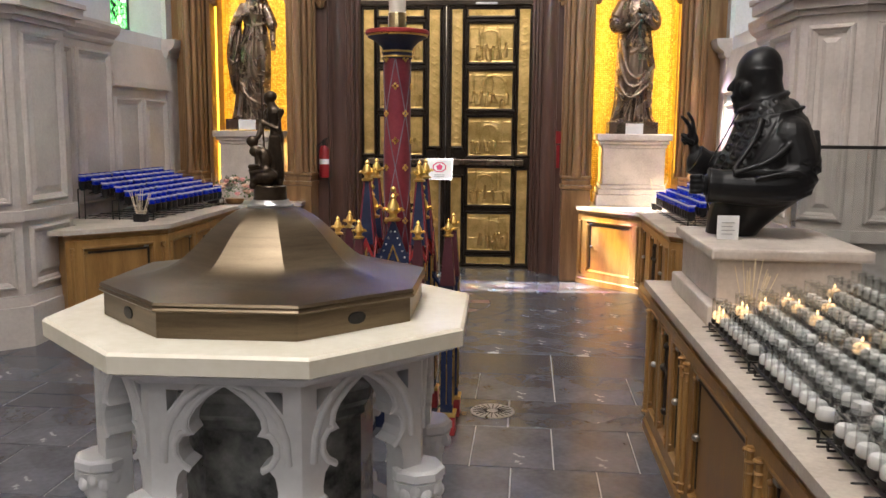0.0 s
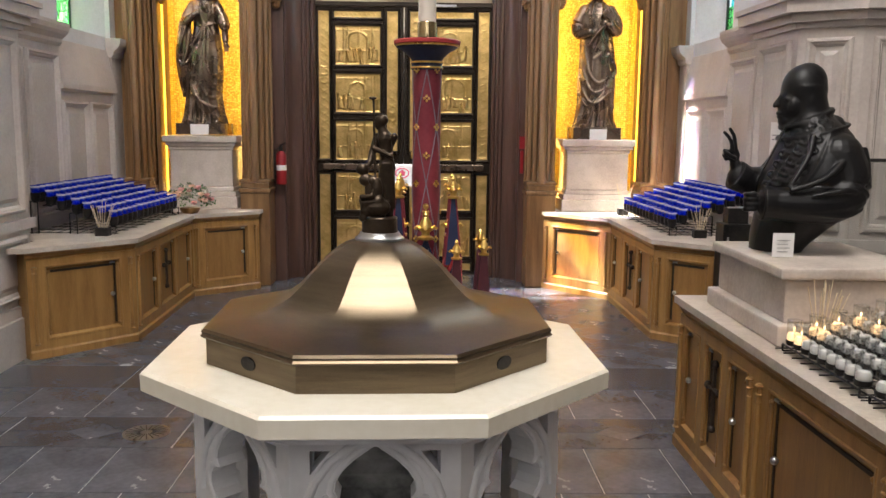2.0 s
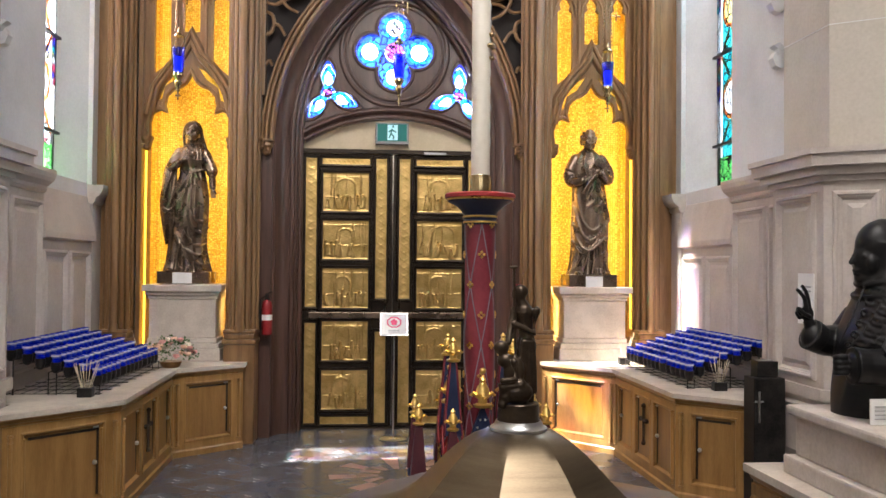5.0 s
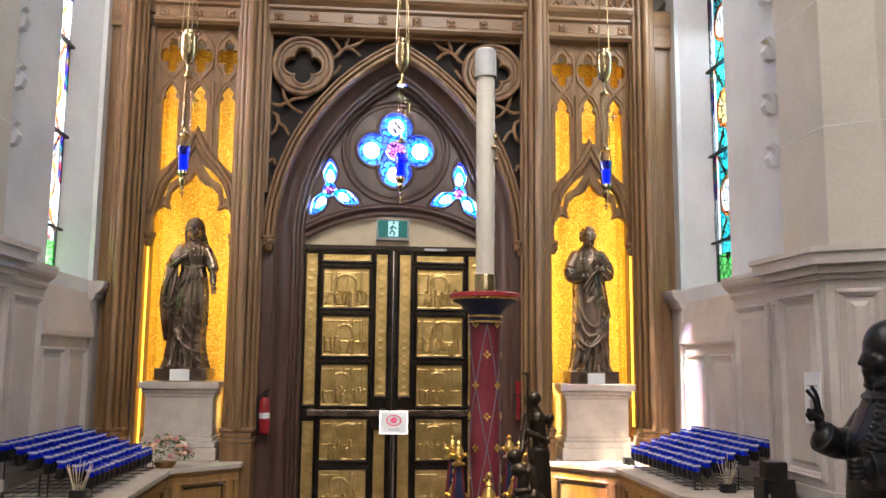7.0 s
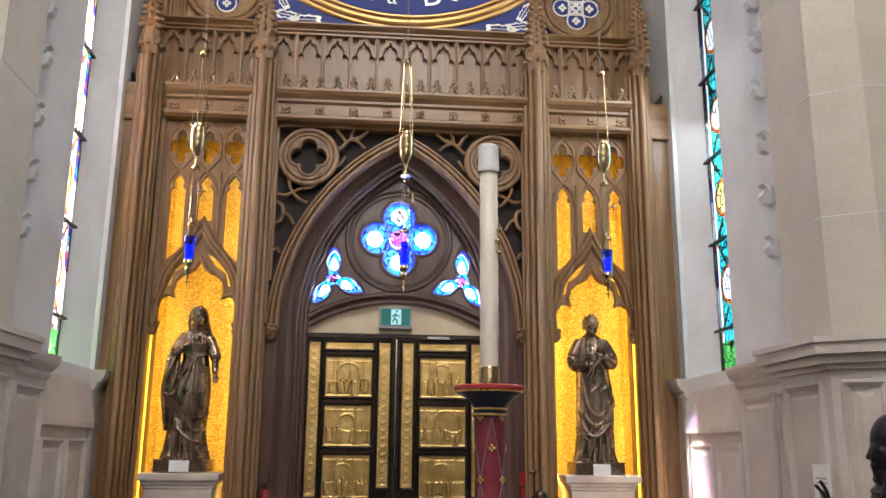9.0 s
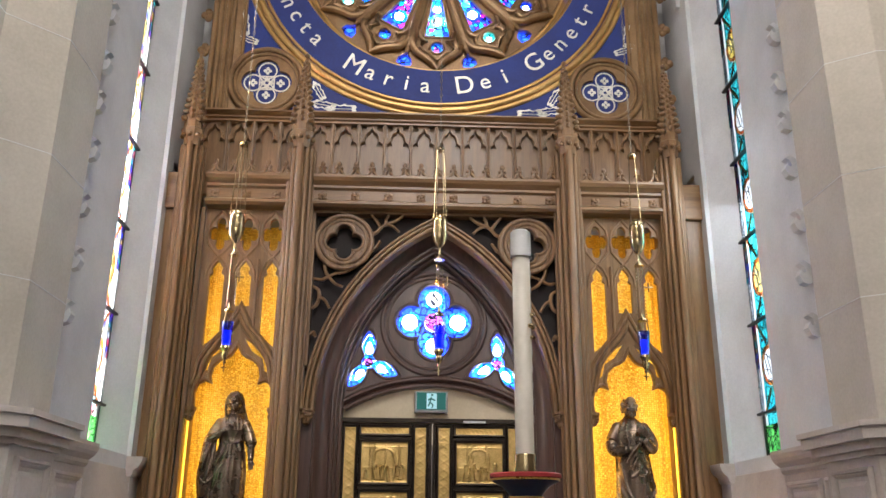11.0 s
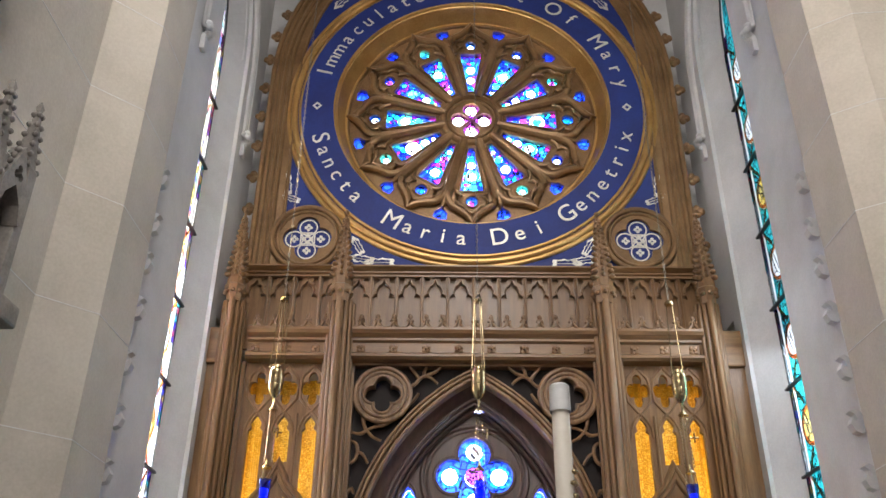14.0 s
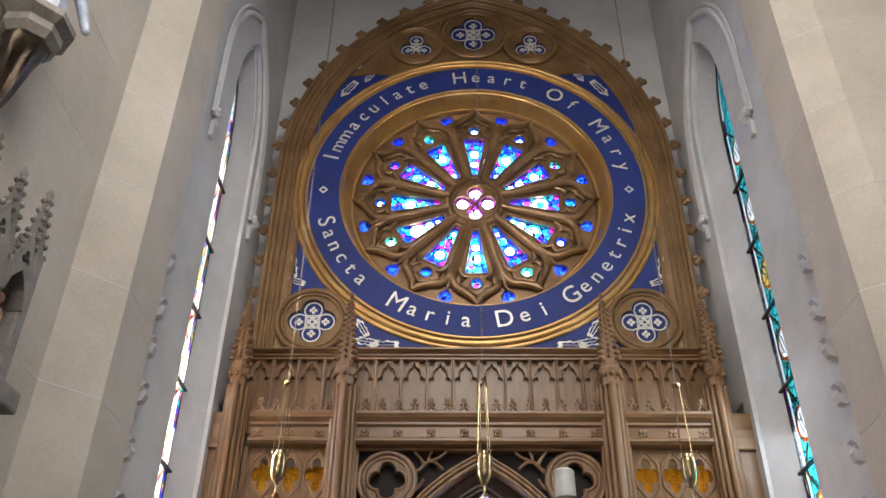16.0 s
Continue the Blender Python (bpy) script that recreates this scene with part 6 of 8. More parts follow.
def candle_stand():
    s = thing("candle_stand", "painted gothic candle stand in maroon, navy and gold with spires", "candle stand", at=(0, 0, 0))
    bm = lathe(bmesh.new(), [(0.075, 0.3), (0.075, 2.115)], (CX, CY, 0), 32)
    part("column", bm, MAROON, s, "maroon column with grey lattice", True)
    # lattice lines and gold flowers wound round the column
    for k in range(4):
        for d in (-1, 1):
            pts = []
            for i in range(41):
                z = 0.9 + 1.2 * i / 40
                a = math.pi / 2 * k + d * (z - 0.9) / 0.30 * math.pi / 4
                pts.append((CX + 0.0755 * math.cos(a), CY + 0.0755 * math.sin(a), z))
            part("lattice_line", tube(bmesh.new(), pts, 0.0035, 4), GREY_LINE, s)
    for j in range(4):
        for k in range(8):
            a = math.pi / 4 * k
            z = 1.05 + 0.3 * j + (0.15 if k % 2 else 0)
            bm = bmesh.new()
            for e in range(4):
                q = math.pi / 2 * e
                u, v = 0.012 * math.cos(q), 0.012 * math.sin(q)
                ball(bm, (CX + 0.076 * math.cos(a) - u * math.sin(a), CY + 0.076 * math.sin(a) + u * math.cos(a), z + v), 0.008, seg=6)
            part("painted_flower", bm, GOLD, s)
    bm = lathe(bmesh.new(), [(0.08, 2.1), (0.085, 2.11), (0.08, 2.125), (0.084, 2.135), (0.08, 2.15), (0.09, 2.165), (0.12, 2.195), (0.16, 2.215), (0.165, 2.225)], (CX, CY, 0), 32)
    part("capital", bm, NAVY, s, "flared navy capital", True)
    for r, z in ((0.082, 2.112), (0.083, 2.14), (0.165, 2.226)):
        part("gold_ring", mould(bmesh.new(), circle(CX, CY, r, 32), [(0.006, z - 0.005), (-0.004, z - 0.005), (-0.006, z), (-0.004, z + 0.005), (0.006, z + 0.005)], True, flat), GOLD, s, smooth=True)
    bm = lathe(bmesh.new(), [(0.165, 2.23), (0.177, 2.234), (0.178, 2.25), (0.17, 2.256), (0.0, 2.256)], (CX, CY, 0), 36, cap=False)
    part("plate", bm, TRIM_RED, s, "red rimmed plate", True)
    part("core", B(CX - 0.12, CX + 0.12, CY - 0.12, CY + 0.12, 0.0, 1.02), NAVY, s)
    # four tall spires at the corners, gables between
    for sx in (-1, 1):
        for sy in (-1, 1):
            x, y = CX + sx * 0.145, CY + sy * 0.145
            post = part("corner_post", B(x - 0.04, x + 0.04, y - 0.04, y + 0.04, 0, 1.0, bev=0.006), NAVY, s)
            for q in (-0.04, 0.04):
                for w in (-0.04, 0.04):
                    part("gold_line", tube(bmesh.new(), [(x + q, y + w, 0.1), (x + q, y + w, 0.98)], 0.005, 4), GOLD, s)
            bm = lathe(bmesh.new(), [(0.062, 1.08), (0.02, 1.43)], (x, y, 0), 4, math.pi / 4)
            part("spire", bm, NAVY, s)
            for e in range(4):
                a = math.pi / 4 + math.pi / 2 * e
                part("spire_edge", tube(bmesh.new(), [(x + 0.062 * math.cos(a), y + 0.062 * math.sin(a), 1.08), (x + 0.02 * math.cos(a), y + 0.02 * math.sin(a), 1.43)], 0.005, 5), MAROON, s)
                a = math.pi / 2 * e
                c, n = math.cos(a), math.sin(a)
                # little gable over the post
                bm = bmesh.new()
                plate(bm, [(-0.05, 0.97), (-0.05, 1.0), (0, 1.12), (0.05, 1.0), (0.05, 0.97), (0, 1.08)], [], 0.044, 0.05, lambda u, v, d: Vector((x + c * d - n * u, y + n * d + c * u, v)))
                part("gable_trim", bm, TRIM_RED, s)
            bm = bmesh.new()
            finial(bm, x, y, 1.43, 0.115)
            part("finial", bm, GOLD, s, "gilded finial", True)
    for k in range(4):
        a = math.pi / 2 * k
        c, n = math.cos(a), math.sin(a)
        to = lambda u, v, d: Vector((CX + c * d - n * u, CY + n * d + c * u, v))
        part("gable", plate(bmesh.new(), [(-0.11, 0.85), (0.11, 0.85), (0.11, 0.93), (0, 1.23), (-0.11, 0.93)], [], 0.13, 0.155, to), NAVY, s)
        for w, m in ((0.075, GOLD), (0.045, BRONZE_BLACK)):
            part("gable_line", mould(bmesh.new(), [(-w, 0.86), (0, 0.86 + w * 2.8), (w, 0.86)], [(-0.006, 0.156), (-0.006, 0.16), (0.006, 0.16), (0.006, 0.156)], to=to), m, s)
        bm = bmesh.new()
        for i in range(7):
            for e in (-1, 1):
                ball(bm, to(e * (0.012 + 0.0135 * i), 1.15 - 0.036 * i, 0.157), 0.006, seg=6)
        part("painted_dots", bm, SILVER, s)
        bm = bmesh.new()
        p = to(0, 0, 0.145)
        finial(bm, p.x, p.y, 1.21, 0.15)
        ball(bm, (p.x, p.y, 1.385), 0.016, seg=8)
        part("fleur_finial", bm, GOLD, s, "gilded fleur finial", True)
        # pair of outer buttresses
        for e in (-1, 1):
            q = to(e * 0.16, 0, 0.31)
            x, y = q.x, q.y
            part("buttress_foot", B(x - 0.05, x + 0.05, y - 0.05, y + 0.05, 0, 0.11, bev=0.006), TRIM_RED, s, "red foot with gold band")
            part("gold_band", B(x - 0.054, x + 0.054, y - 0.054, y + 0.054, 0.11, 0.13, bev=0.004), GOLD, s)
            part("buttress", B(x - 0.035, x + 0.035, y - 0.035, y + 0.035, 0.13, 0.86, bev=0.005), NAVY, s)
            for u in (-0.036, 0.0, 0.036):
                for w in (-0.036, 0.036):
                    part("gold_line", tube(bmesh.new(), [(x + u, y + w, 0.18), (x + u, y + w, 0.82)], 0.0035, 4), GOLD, s)
            part("low_spire", lathe(bmesh.new(), [(0.058, 0.86), (0.024, 1.13)], (x, y, 0), 4, math.pi / 4), DARK_MAROON, s, "dark maroon spire")
            bm = bmesh.new()
            finial(bm, x, y, 1.13, 0.1)
            part("finial", bm, GOLD, s, "gilded finial", True)
            part("flying_stay", tube(bmesh.new(), [(x, y, 0.7), to(e * 0.15, 0.9, 0.16)], 0.014, 6), NAVY, s)
    c = thing("paschal_candle", "tall ivory wax candle with brass pins and clear cap", "candle", at=(0, 0, 0))
    part("wax", lathe(bmesh.new(), [(0.047, 2.257), (0.047, 3.42), (0.04, 3.43)], (CX, CY, 0), 28), WAX, c, smooth=True)
    part("gold_foot", lathe(bmesh.new(), [(0.052, 2.257), (0.052, 2.345), (0.049, 2.35)], (CX, CY, 0), 28), BRASS, c, "brass candle socket", True)
    part("clear_cap", lathe(bmesh.new(), [(0.057, 3.38), (0.055, 3.52), (0.045, 3.532), (0.0, 3.532)], (CX, CY, 0), 28, cap=False), mk("frosted_plastic", (0.62, 0.62, 0.62), (0.72, 0.72, 0.72), 8.0, 0.25, 0, 0.02, 40), c, "frosted plastic candle cap", True)
    for u, v in ((0.0, 3.06), (0.0, 3.0), (0.0, 2.94), (-0.02, 3.0), (0.02, 3.0)):
        a = radians(-20)
        bm = ball(bmesh.new(), (CX + 0.052 * math.cos(a) - u * math.sin(a), CY + 0.052 * math.sin(a) + u * math.cos(a), v), 0.016, 1.3, 1.3, 0.8, 10)
        part("brass_pin", bm, BRASS, c, smooth=True)
    random.seed(12)
    for k in range(10):
        z = 2.5 + k * 0.085
        a = radians(-22 + random.uniform(-4, 4))
        bm = tube(bmesh.new(), [(CX + 0.0475 * math.cos(a), CY + 0.0475 * math.sin(a), z), (CX + 0.0475 * math.cos(a + 0.2), CY + 0.0475 * math.sin(a + 0.2), z + 0.04)], 0.004, 5)
        part("painted_mark", bm, GREY, c)


candle_stand()

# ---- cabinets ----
# Near-black that paints the shade of door slots and of the cross cut-out.
SLOT_SHADE = mk("slot_shade_black", (0.012, 0.007, 0.004), (0.035, 0.02, 0.01), 5.0, 0.6, 0, 0.1, 40)


def cabinet_unit(p, q, style, group, seedling=0, h=0.828):
    """Oak cupboard front between two plan points; the room lies to the right of p-q."""
    p, q = Vector(p), Vector(q)
    L = (q - p).length
    d = (q - p).normalized()
    n = Vector((d.y, -d.x))
    to = lambda u, v, w: Vector((p.x + d.x * u - n.x * w, p.y + d.y * u - n.y * w, v))
    word = {"door": "carved oak cupboard with one panelled door and corner colonnettes", "cross": "carved oak cupboard with three panels and an inlaid cross"}[style]
    c = thing("cabinet", word, "cabinet", group)
    body = plate(bmesh.new(), [(0.0, 0), (L, 0), (L, h), (0.0, h)], [], 0.034, 0.32, to)
    part("body", body, CABINET, c)
    part("plinth", mould(bmesh.new(), [(0.0, 0.0), (L, 0.0)], [(0, 0.03), (0, -0.012), (0.055, -0.012), (0.07, 0.0), (0.075, 0.03)], to=to), CABINET, c)
    part("top_rail", mould(bmesh.new(), [(0.0, h - 0.06), (L, h - 0.06)], [(0, 0.03), (0.0, 0.012), (0.02, 0.008), (0.03, -0.004), (0.05, -0.012), (0.06, -0.012), (0.06, 0.03)], to=to), CABINET, c)
    if style == "door":
        spans = [(0.13, L - 0.13)]
    else:
        m = 0.1
        w = (L - 2 * m - 0.16) / 3
        spans = [(m + i * (w + 0.08), m + i * (w + 0.08) + w) for i in range(3)]
    v0, v1 = 0.14, h - 0.11
    holes = [[(a, v0), (b, v0), (b, v1), (a, v1)] for a, b in spans]
    part("front_frame", plate(bmesh.new(), [(0.0, 0.07), (L, 0.07), (L, h - 0.055), (0.0, h - 0.055)], holes, 0.0, 0.028, to), CABINET, c)
    for i, (a, b) in enumerate(spans):
        dr = part("door", plate(bmesh.new(), [(a + 0.004, v0 + 0.004), (b - 0.004, v0 + 0.004), (b - 0.004, v1 - 0.004), (a + 0.004, v1 - 0.004)], [], 0.026, 0.034, to), CABINET_IN, c)
        bm = mould(bmesh.new(), [(a, v0), (a, v1), (b, v1), (b, v0)], [(0.006, 0.0), (0.0, -0.004), (-0.012, -0.002), (-0.02, 0.016), (-0.028, 0.026)], True, to)
        part("door_moulding", bm, CABINET, dr)
        # slim turned bars beside the panel
        for u in (a + 0.022, b - 0.022):
            bm = tube(bmesh.new(), [to(u, v0 + 0.04, 0.008), to(u, v1 - 0.04, 0.008)], 0.008, 8)
            for v in (v0 + 0.05, v1 - 0.05):
                ball(bm, to(u, v, 0.006), 0.013, seg=8)
            part("turned_bar", bm, CABINET_IN, dr, smooth=True)
        at = (lambda off: a + off) if p.x > 0 else (lambda off: b - off)
        u0, u1 = sorted((at(0.034), at(0.052)))
        # Solid strip laid on the door in the colour of slot shade.
        part("slot_shade_strip", plate(bmesh.new(), [(u0, v0 + 0.05), (u1, v0 + 0.05), (u1, v1 - 0.04), (u0, v1 - 0.04)], [], 0.0215, 0.0255, to), SLOT_SHADE, dr, "black strip painting the shade of the slot beside the door")
        if style == "door":
            part("slot_shade_strip", plate(bmesh.new(), [(a + 0.055, v1 - 0.058), (b - 0.055, v1 - 0.058), (b - 0.055, v1 - 0.04), (a + 0.055, v1 - 0.04)], [], 0.0215, 0.0255, to), SLOT_SHADE, dr, "black strip painting the shade of the slot above the door")
        h0, h1 = sorted((at(0.09), at(0.045)))
        part("brass_stay", mould(bmesh.new(), [(h0, v1 - 0.03), (h1, v1 - 0.03)], [(-0.006, 0.016), (-0.006, 0.004), (0.006, 0.004), (0.006, 0.016)], to=to), STEEL, dr, "bright metal hinge")
        if style == "door" or i != 1:
            o = to(at(0.07), (v0 + v1) / 2, 0.01)
            bm = ball(bmesh.new(), o, 0.018, seg=12)
            part("lock_knob", bm, STEEL, dr, "round chrome lock", True)
        if style == "cross" and i == 1:
            m = (a + b) / 2
            bm = bmesh.new()
            tube(bm, [to(m, 0.3, 0.012), to(m, 0.62, 0.012)], 0.012, 6)
            tube(bm, [to(m - 0.07, 0.5, 0.012), to(m + 0.07, 0.5, 0.012)], 0.012, 6)
            for u, v in ((0, 0.29), (0, 0.63), (-0.08, 0.5), (0.08, 0.5)):
                ball(bm, to(m + u, v, 0.012), 0.022, seg=8)
            part("carved_cross", bm, SLOT_SHADE, dr, "raised wooden cross coloured dark as a shaded cut-out", True)
    for u in (0.05, L - 0.05):
        bm = tube(bmesh.new(), [to(u, 0.12, -0.008), to(u, h - 0.11, -0.008)], 0.014, 10)
        for v, r in ((0.12, 0.022), (0.16, 0.02), (h - 0.12, 0.022), (h - 0.16, 0.02), (h - 0.2, 0.017)):
            ball(bm, to(u, v, -0.008), r, 1, 1, 0.5, 10)
        part("colonnette", bm, CABINET, c, smooth=True)
    return c


LW = [(-2.72, 5.97), (-2.12, 6.6), (-2.16, 8.46), (-1.56, 8.95)]
RW = [(2.7, 6.34), (2.24, 6.78), (2.22, 8.42), (1.6, 9.08)]
for a, b, st in ((0, 1, "door"), (1, 2, "cross"), (2, 3, "door")):
    cabinet_unit(LW[a], LW[b], st, "oak cupboards along the west side")
    cabinet_unit(RW[b], RW[a], st, "oak cupboards along the east side")
for pts, sx in ((LW, -1), (RW, 1)):
    g = [(pts[0][0] + sx * 0.1, pts[0][1] - 0.06), (pts[0][0] - sx * 0.01, pts[0][1] - 0.045), (pts[1][0] - sx * 0.035, pts[1][1] - 0.025), (pts[2][0] - sx * 0.04, pts[2][1] - 0.025), (pts[3][0] - sx * 0.02, pts[3][1] - 0.035), (pts[3][0] - sx * 0.02, 9.14), (sx * 1.72, 9.14), (sx * 1.72, 9.7), (sx * 2.72, 9.7), (sx * 2.72, 9.3), (sx * 3.14, 9.3), (sx * 3.14, 6.37), (sx * 2.83, 6.37), (sx * 2.83, 5.9 if sx < 0 else 6.28)]
    bm = plate(bmesh.new(), g, [], 0.83, 0.868, flat)
    bmesh.ops.bevel(bm, geom=[e for e in bm.edges if len(e.link_faces) == 2 and e.calc_face_angle() > 1.2], offset=0.008, segments=2, affect="EDGES")
    ob = part("worktop", bm, STONE_TOP, None)
    tagged(ob, "pale limestone worktop over the oak cupboards", "worktop", "stone worktops")

# near counter on the east side
NC = [(1.735, 4.31), (1.745, 3.2), (1.765, 2.1), (1.785, 1.0), (1.81, -0.4)]
for i in range(4):
    cabinet_unit(NC[i], NC[i + 1], ("cross", "door", "cross", "door")[i] if i else "cross", "oak cupboards of the near counter")
part("counter_end", B(1.755, 2.75, 4.0, 4.30, 0, 0.828), CABINET, None)
tagged(bpy.data.objects["counter_end"], "plain golden oak end of the near counter", "cabinet")
bm = plate(bmesh.new(), [(1.705, 4.345), (2.8, 4.345), (2.8, -0.6), (1.78, -0.6)], [], 0.828, 0.868, flat)
bmesh.ops.bevel(bm, geom=[e for e in bm.edges if e.calc_face_angle() > 1.2], offset=0.008, segments=2, affect="EDGES")
tagged(part("worktop", bm, STONE_TOP), "pale limestone worktop of the near counter", "worktop", "stone worktops")

# ---- niche statues on their pedestals ----
def drape(bm, rings, folds=11, amp=0.018, twist=0.6, seed=1, n=72, levels=90):
    """Robed body lofted through (height, x, y, half width, half depth, fold strength); gives back its front surface."""
    rnd = random.Random(seed)
    ph = [rnd.uniform(0, 6.3) for _ in range(4)]
    zs = [r[0] for r in rings]

    def section(z):
        i = max(j for j in range(len(rings) - 1) if rings[j][0] <= z + 1e-6) if z > zs[0] else 0
        p0, p1, p2, p3 = rings[max(i - 1, 0)], rings[i], rings[i + 1], rings[min(i + 2, len(rings) - 1)]
        t = min(1, max(0, (z - p1[0]) / (p2[0] - p1[0])))
        return [0.5 * (2 * p1[j] + (p2[j] - p0[j]) * t + (2 * p0[j] - 5 * p1[j] + 4 * p2[j] - p3[j]) * t * t + (3 * p1[j] - p0[j] - 3 * p2[j] + p3[j]) * t ** 3) for j in range(1, 6)]

    def surface(x, z):
        cx, cy, rx, ry, _ = section(min(max(z, zs[0]), zs[-1]))
        u = min(0.97, abs(x - cx) / rx)
        return cy - ry * math.sqrt(1 - u * u)
    loops = []
    for k in range(levels + 1):
        z = zs[0] + (zs[-1] - zs[0]) * k / levels
        x, y, rx, ry, fs = section(z)
        rx, ry = max(rx, 0.004), max(ry, 0.004)
        loop = []
        for m in range(n):
            t = 2 * math.pi * m / n
            w = folds * t + ph[0] + twist * 3 * z + 0.5 * math.sin(2 * t + ph[1])
            g = 0.9 - 1.8 * abs(math.sin(w / 2)) ** 0.8 + 0.5 * math.sin(3 * t + ph[2] + 1.2 * z)
            s = 1 + amp * fs * g / max(rx, ry)
            loop.append(bm.verts.new((x + rx * s * math.cos(t), y + ry * s * math.sin(t), z)))
        loops.append(loop)
    for a, b in zip(loops, loops[1:]):
        for m in range(n):
            bm.faces.new((a[m], a[(m + 1) % n], b[(m + 1) % n], b[m]))
    bm.faces.new(loops[0][::-1])
    bm.faces.new(loops[-1])
    return surface


def spline(pts, per=6):
    """Points resampled along a smooth curve through them."""
    pts = [Vector(p) for p in pts]
    out = []
    for i in range(len(pts) - 1):
        p0, p1, p2, p3 = pts[max(i - 1, 0)], pts[i], pts[i + 1], pts[min(i + 2, len(pts) - 1)]
        for k in range(per):
            t = k / per
            out.append(0.5 * (2 * p1 + (p2 - p0) * t + (2 * p0 - 5 * p1 + 4 * p2 - p3) * t * t + (3 * p1 - p0 - 3 * p2 + p3) * t ** 3))
    return out + [pts[-1]]


def swag(bm, pts, r, r2=None):
    tube(bm, spline(pts), r, 18, r2)
    ball(bm, pts[0], r, seg=18)
    ball(bm, pts[-1], r if r2 is None else r2, seg=18)


def fold(bm, surface, base, pts, r, r2, sink=0.2):
    """A ridge of cloth lying on the body, through (x, z) points."""
    line = spline([(base[0] + x, 0, base[1] + z) for x, z in pts], 7)
    tube(bm, [(p.x, surface(p.x, p.z) + sink * r, p.z) for p in line], r, 10, r2)


def face(bm, x, y, z, s=1.0):
    """Skull, brow, nose, cheeks, lips and chin of a head looking south."""
    ball(bm, (x, y, z), 0.088 * s, 0.88, 1.0, 1.16, 22)
    ball(bm, (x, y - 0.03 * s, z - 0.045 * s), 0.062 * s, 0.92, 0.9, 1.15, 18)
    for e in (-1, 1):
        ball(bm, (x + e * 0.028 * s, y - 0.078 * s, z + 0.022 * s), 0.026 * s, 1.0, 0.5, 0.34, 10)
        ball(bm, (x + e * 0.036 * s, y - 0.066 * s, z - 0.026 * s), 0.026 * s, 1.0, 0.7, 1.0, 10)
    tube(bm, [(x, y - 0.084 * s, z + 0.02 * s), (x, y - 0.1 * s, z - 0.012 * s), (x, y - 0.108 * s, z - 0.026 * s)], 0.008 * s, 8, 0.014 * s)
    ball(bm, (x, y - 0.086 * s, z - 0.054 * s), 0.02 * s, 1.1, 0.6, 0.45, 10)
    ball(bm, (x, y - 0.078 * s, z - 0.086 * s), 0.022 * s, 1.0, 0.8, 0.7, 10)


def palm(bm, x, y, z, dx, dz, s=1.0):
    """An open hand with four fingers pointing along (dx, dz)."""
    d = Vector((dx, -0.15, dz)).normalized()
    w = Vector((-d.z, 0, d.x)).normalized()
    c = Vector((x, y, z))
    ball(bm, c, 0.034 * s, 1.0, 0.6, 1.0, 12)
    for k in (-1.5, -0.5, 0.5, 1.5):
        a = c + d * 0.026 * s + w * 0.013 * k * s
        tube(bm, [a, a + d * 0.05 * s + w * 0.003 * k], 0.0085 * s, 7, 0.006 * s)
    tube(bm, [c + w * 0.024 * s, c + w * 0.042 * s + d * 0.03 * s], 0.009 * s, 7, 0.007 * s)


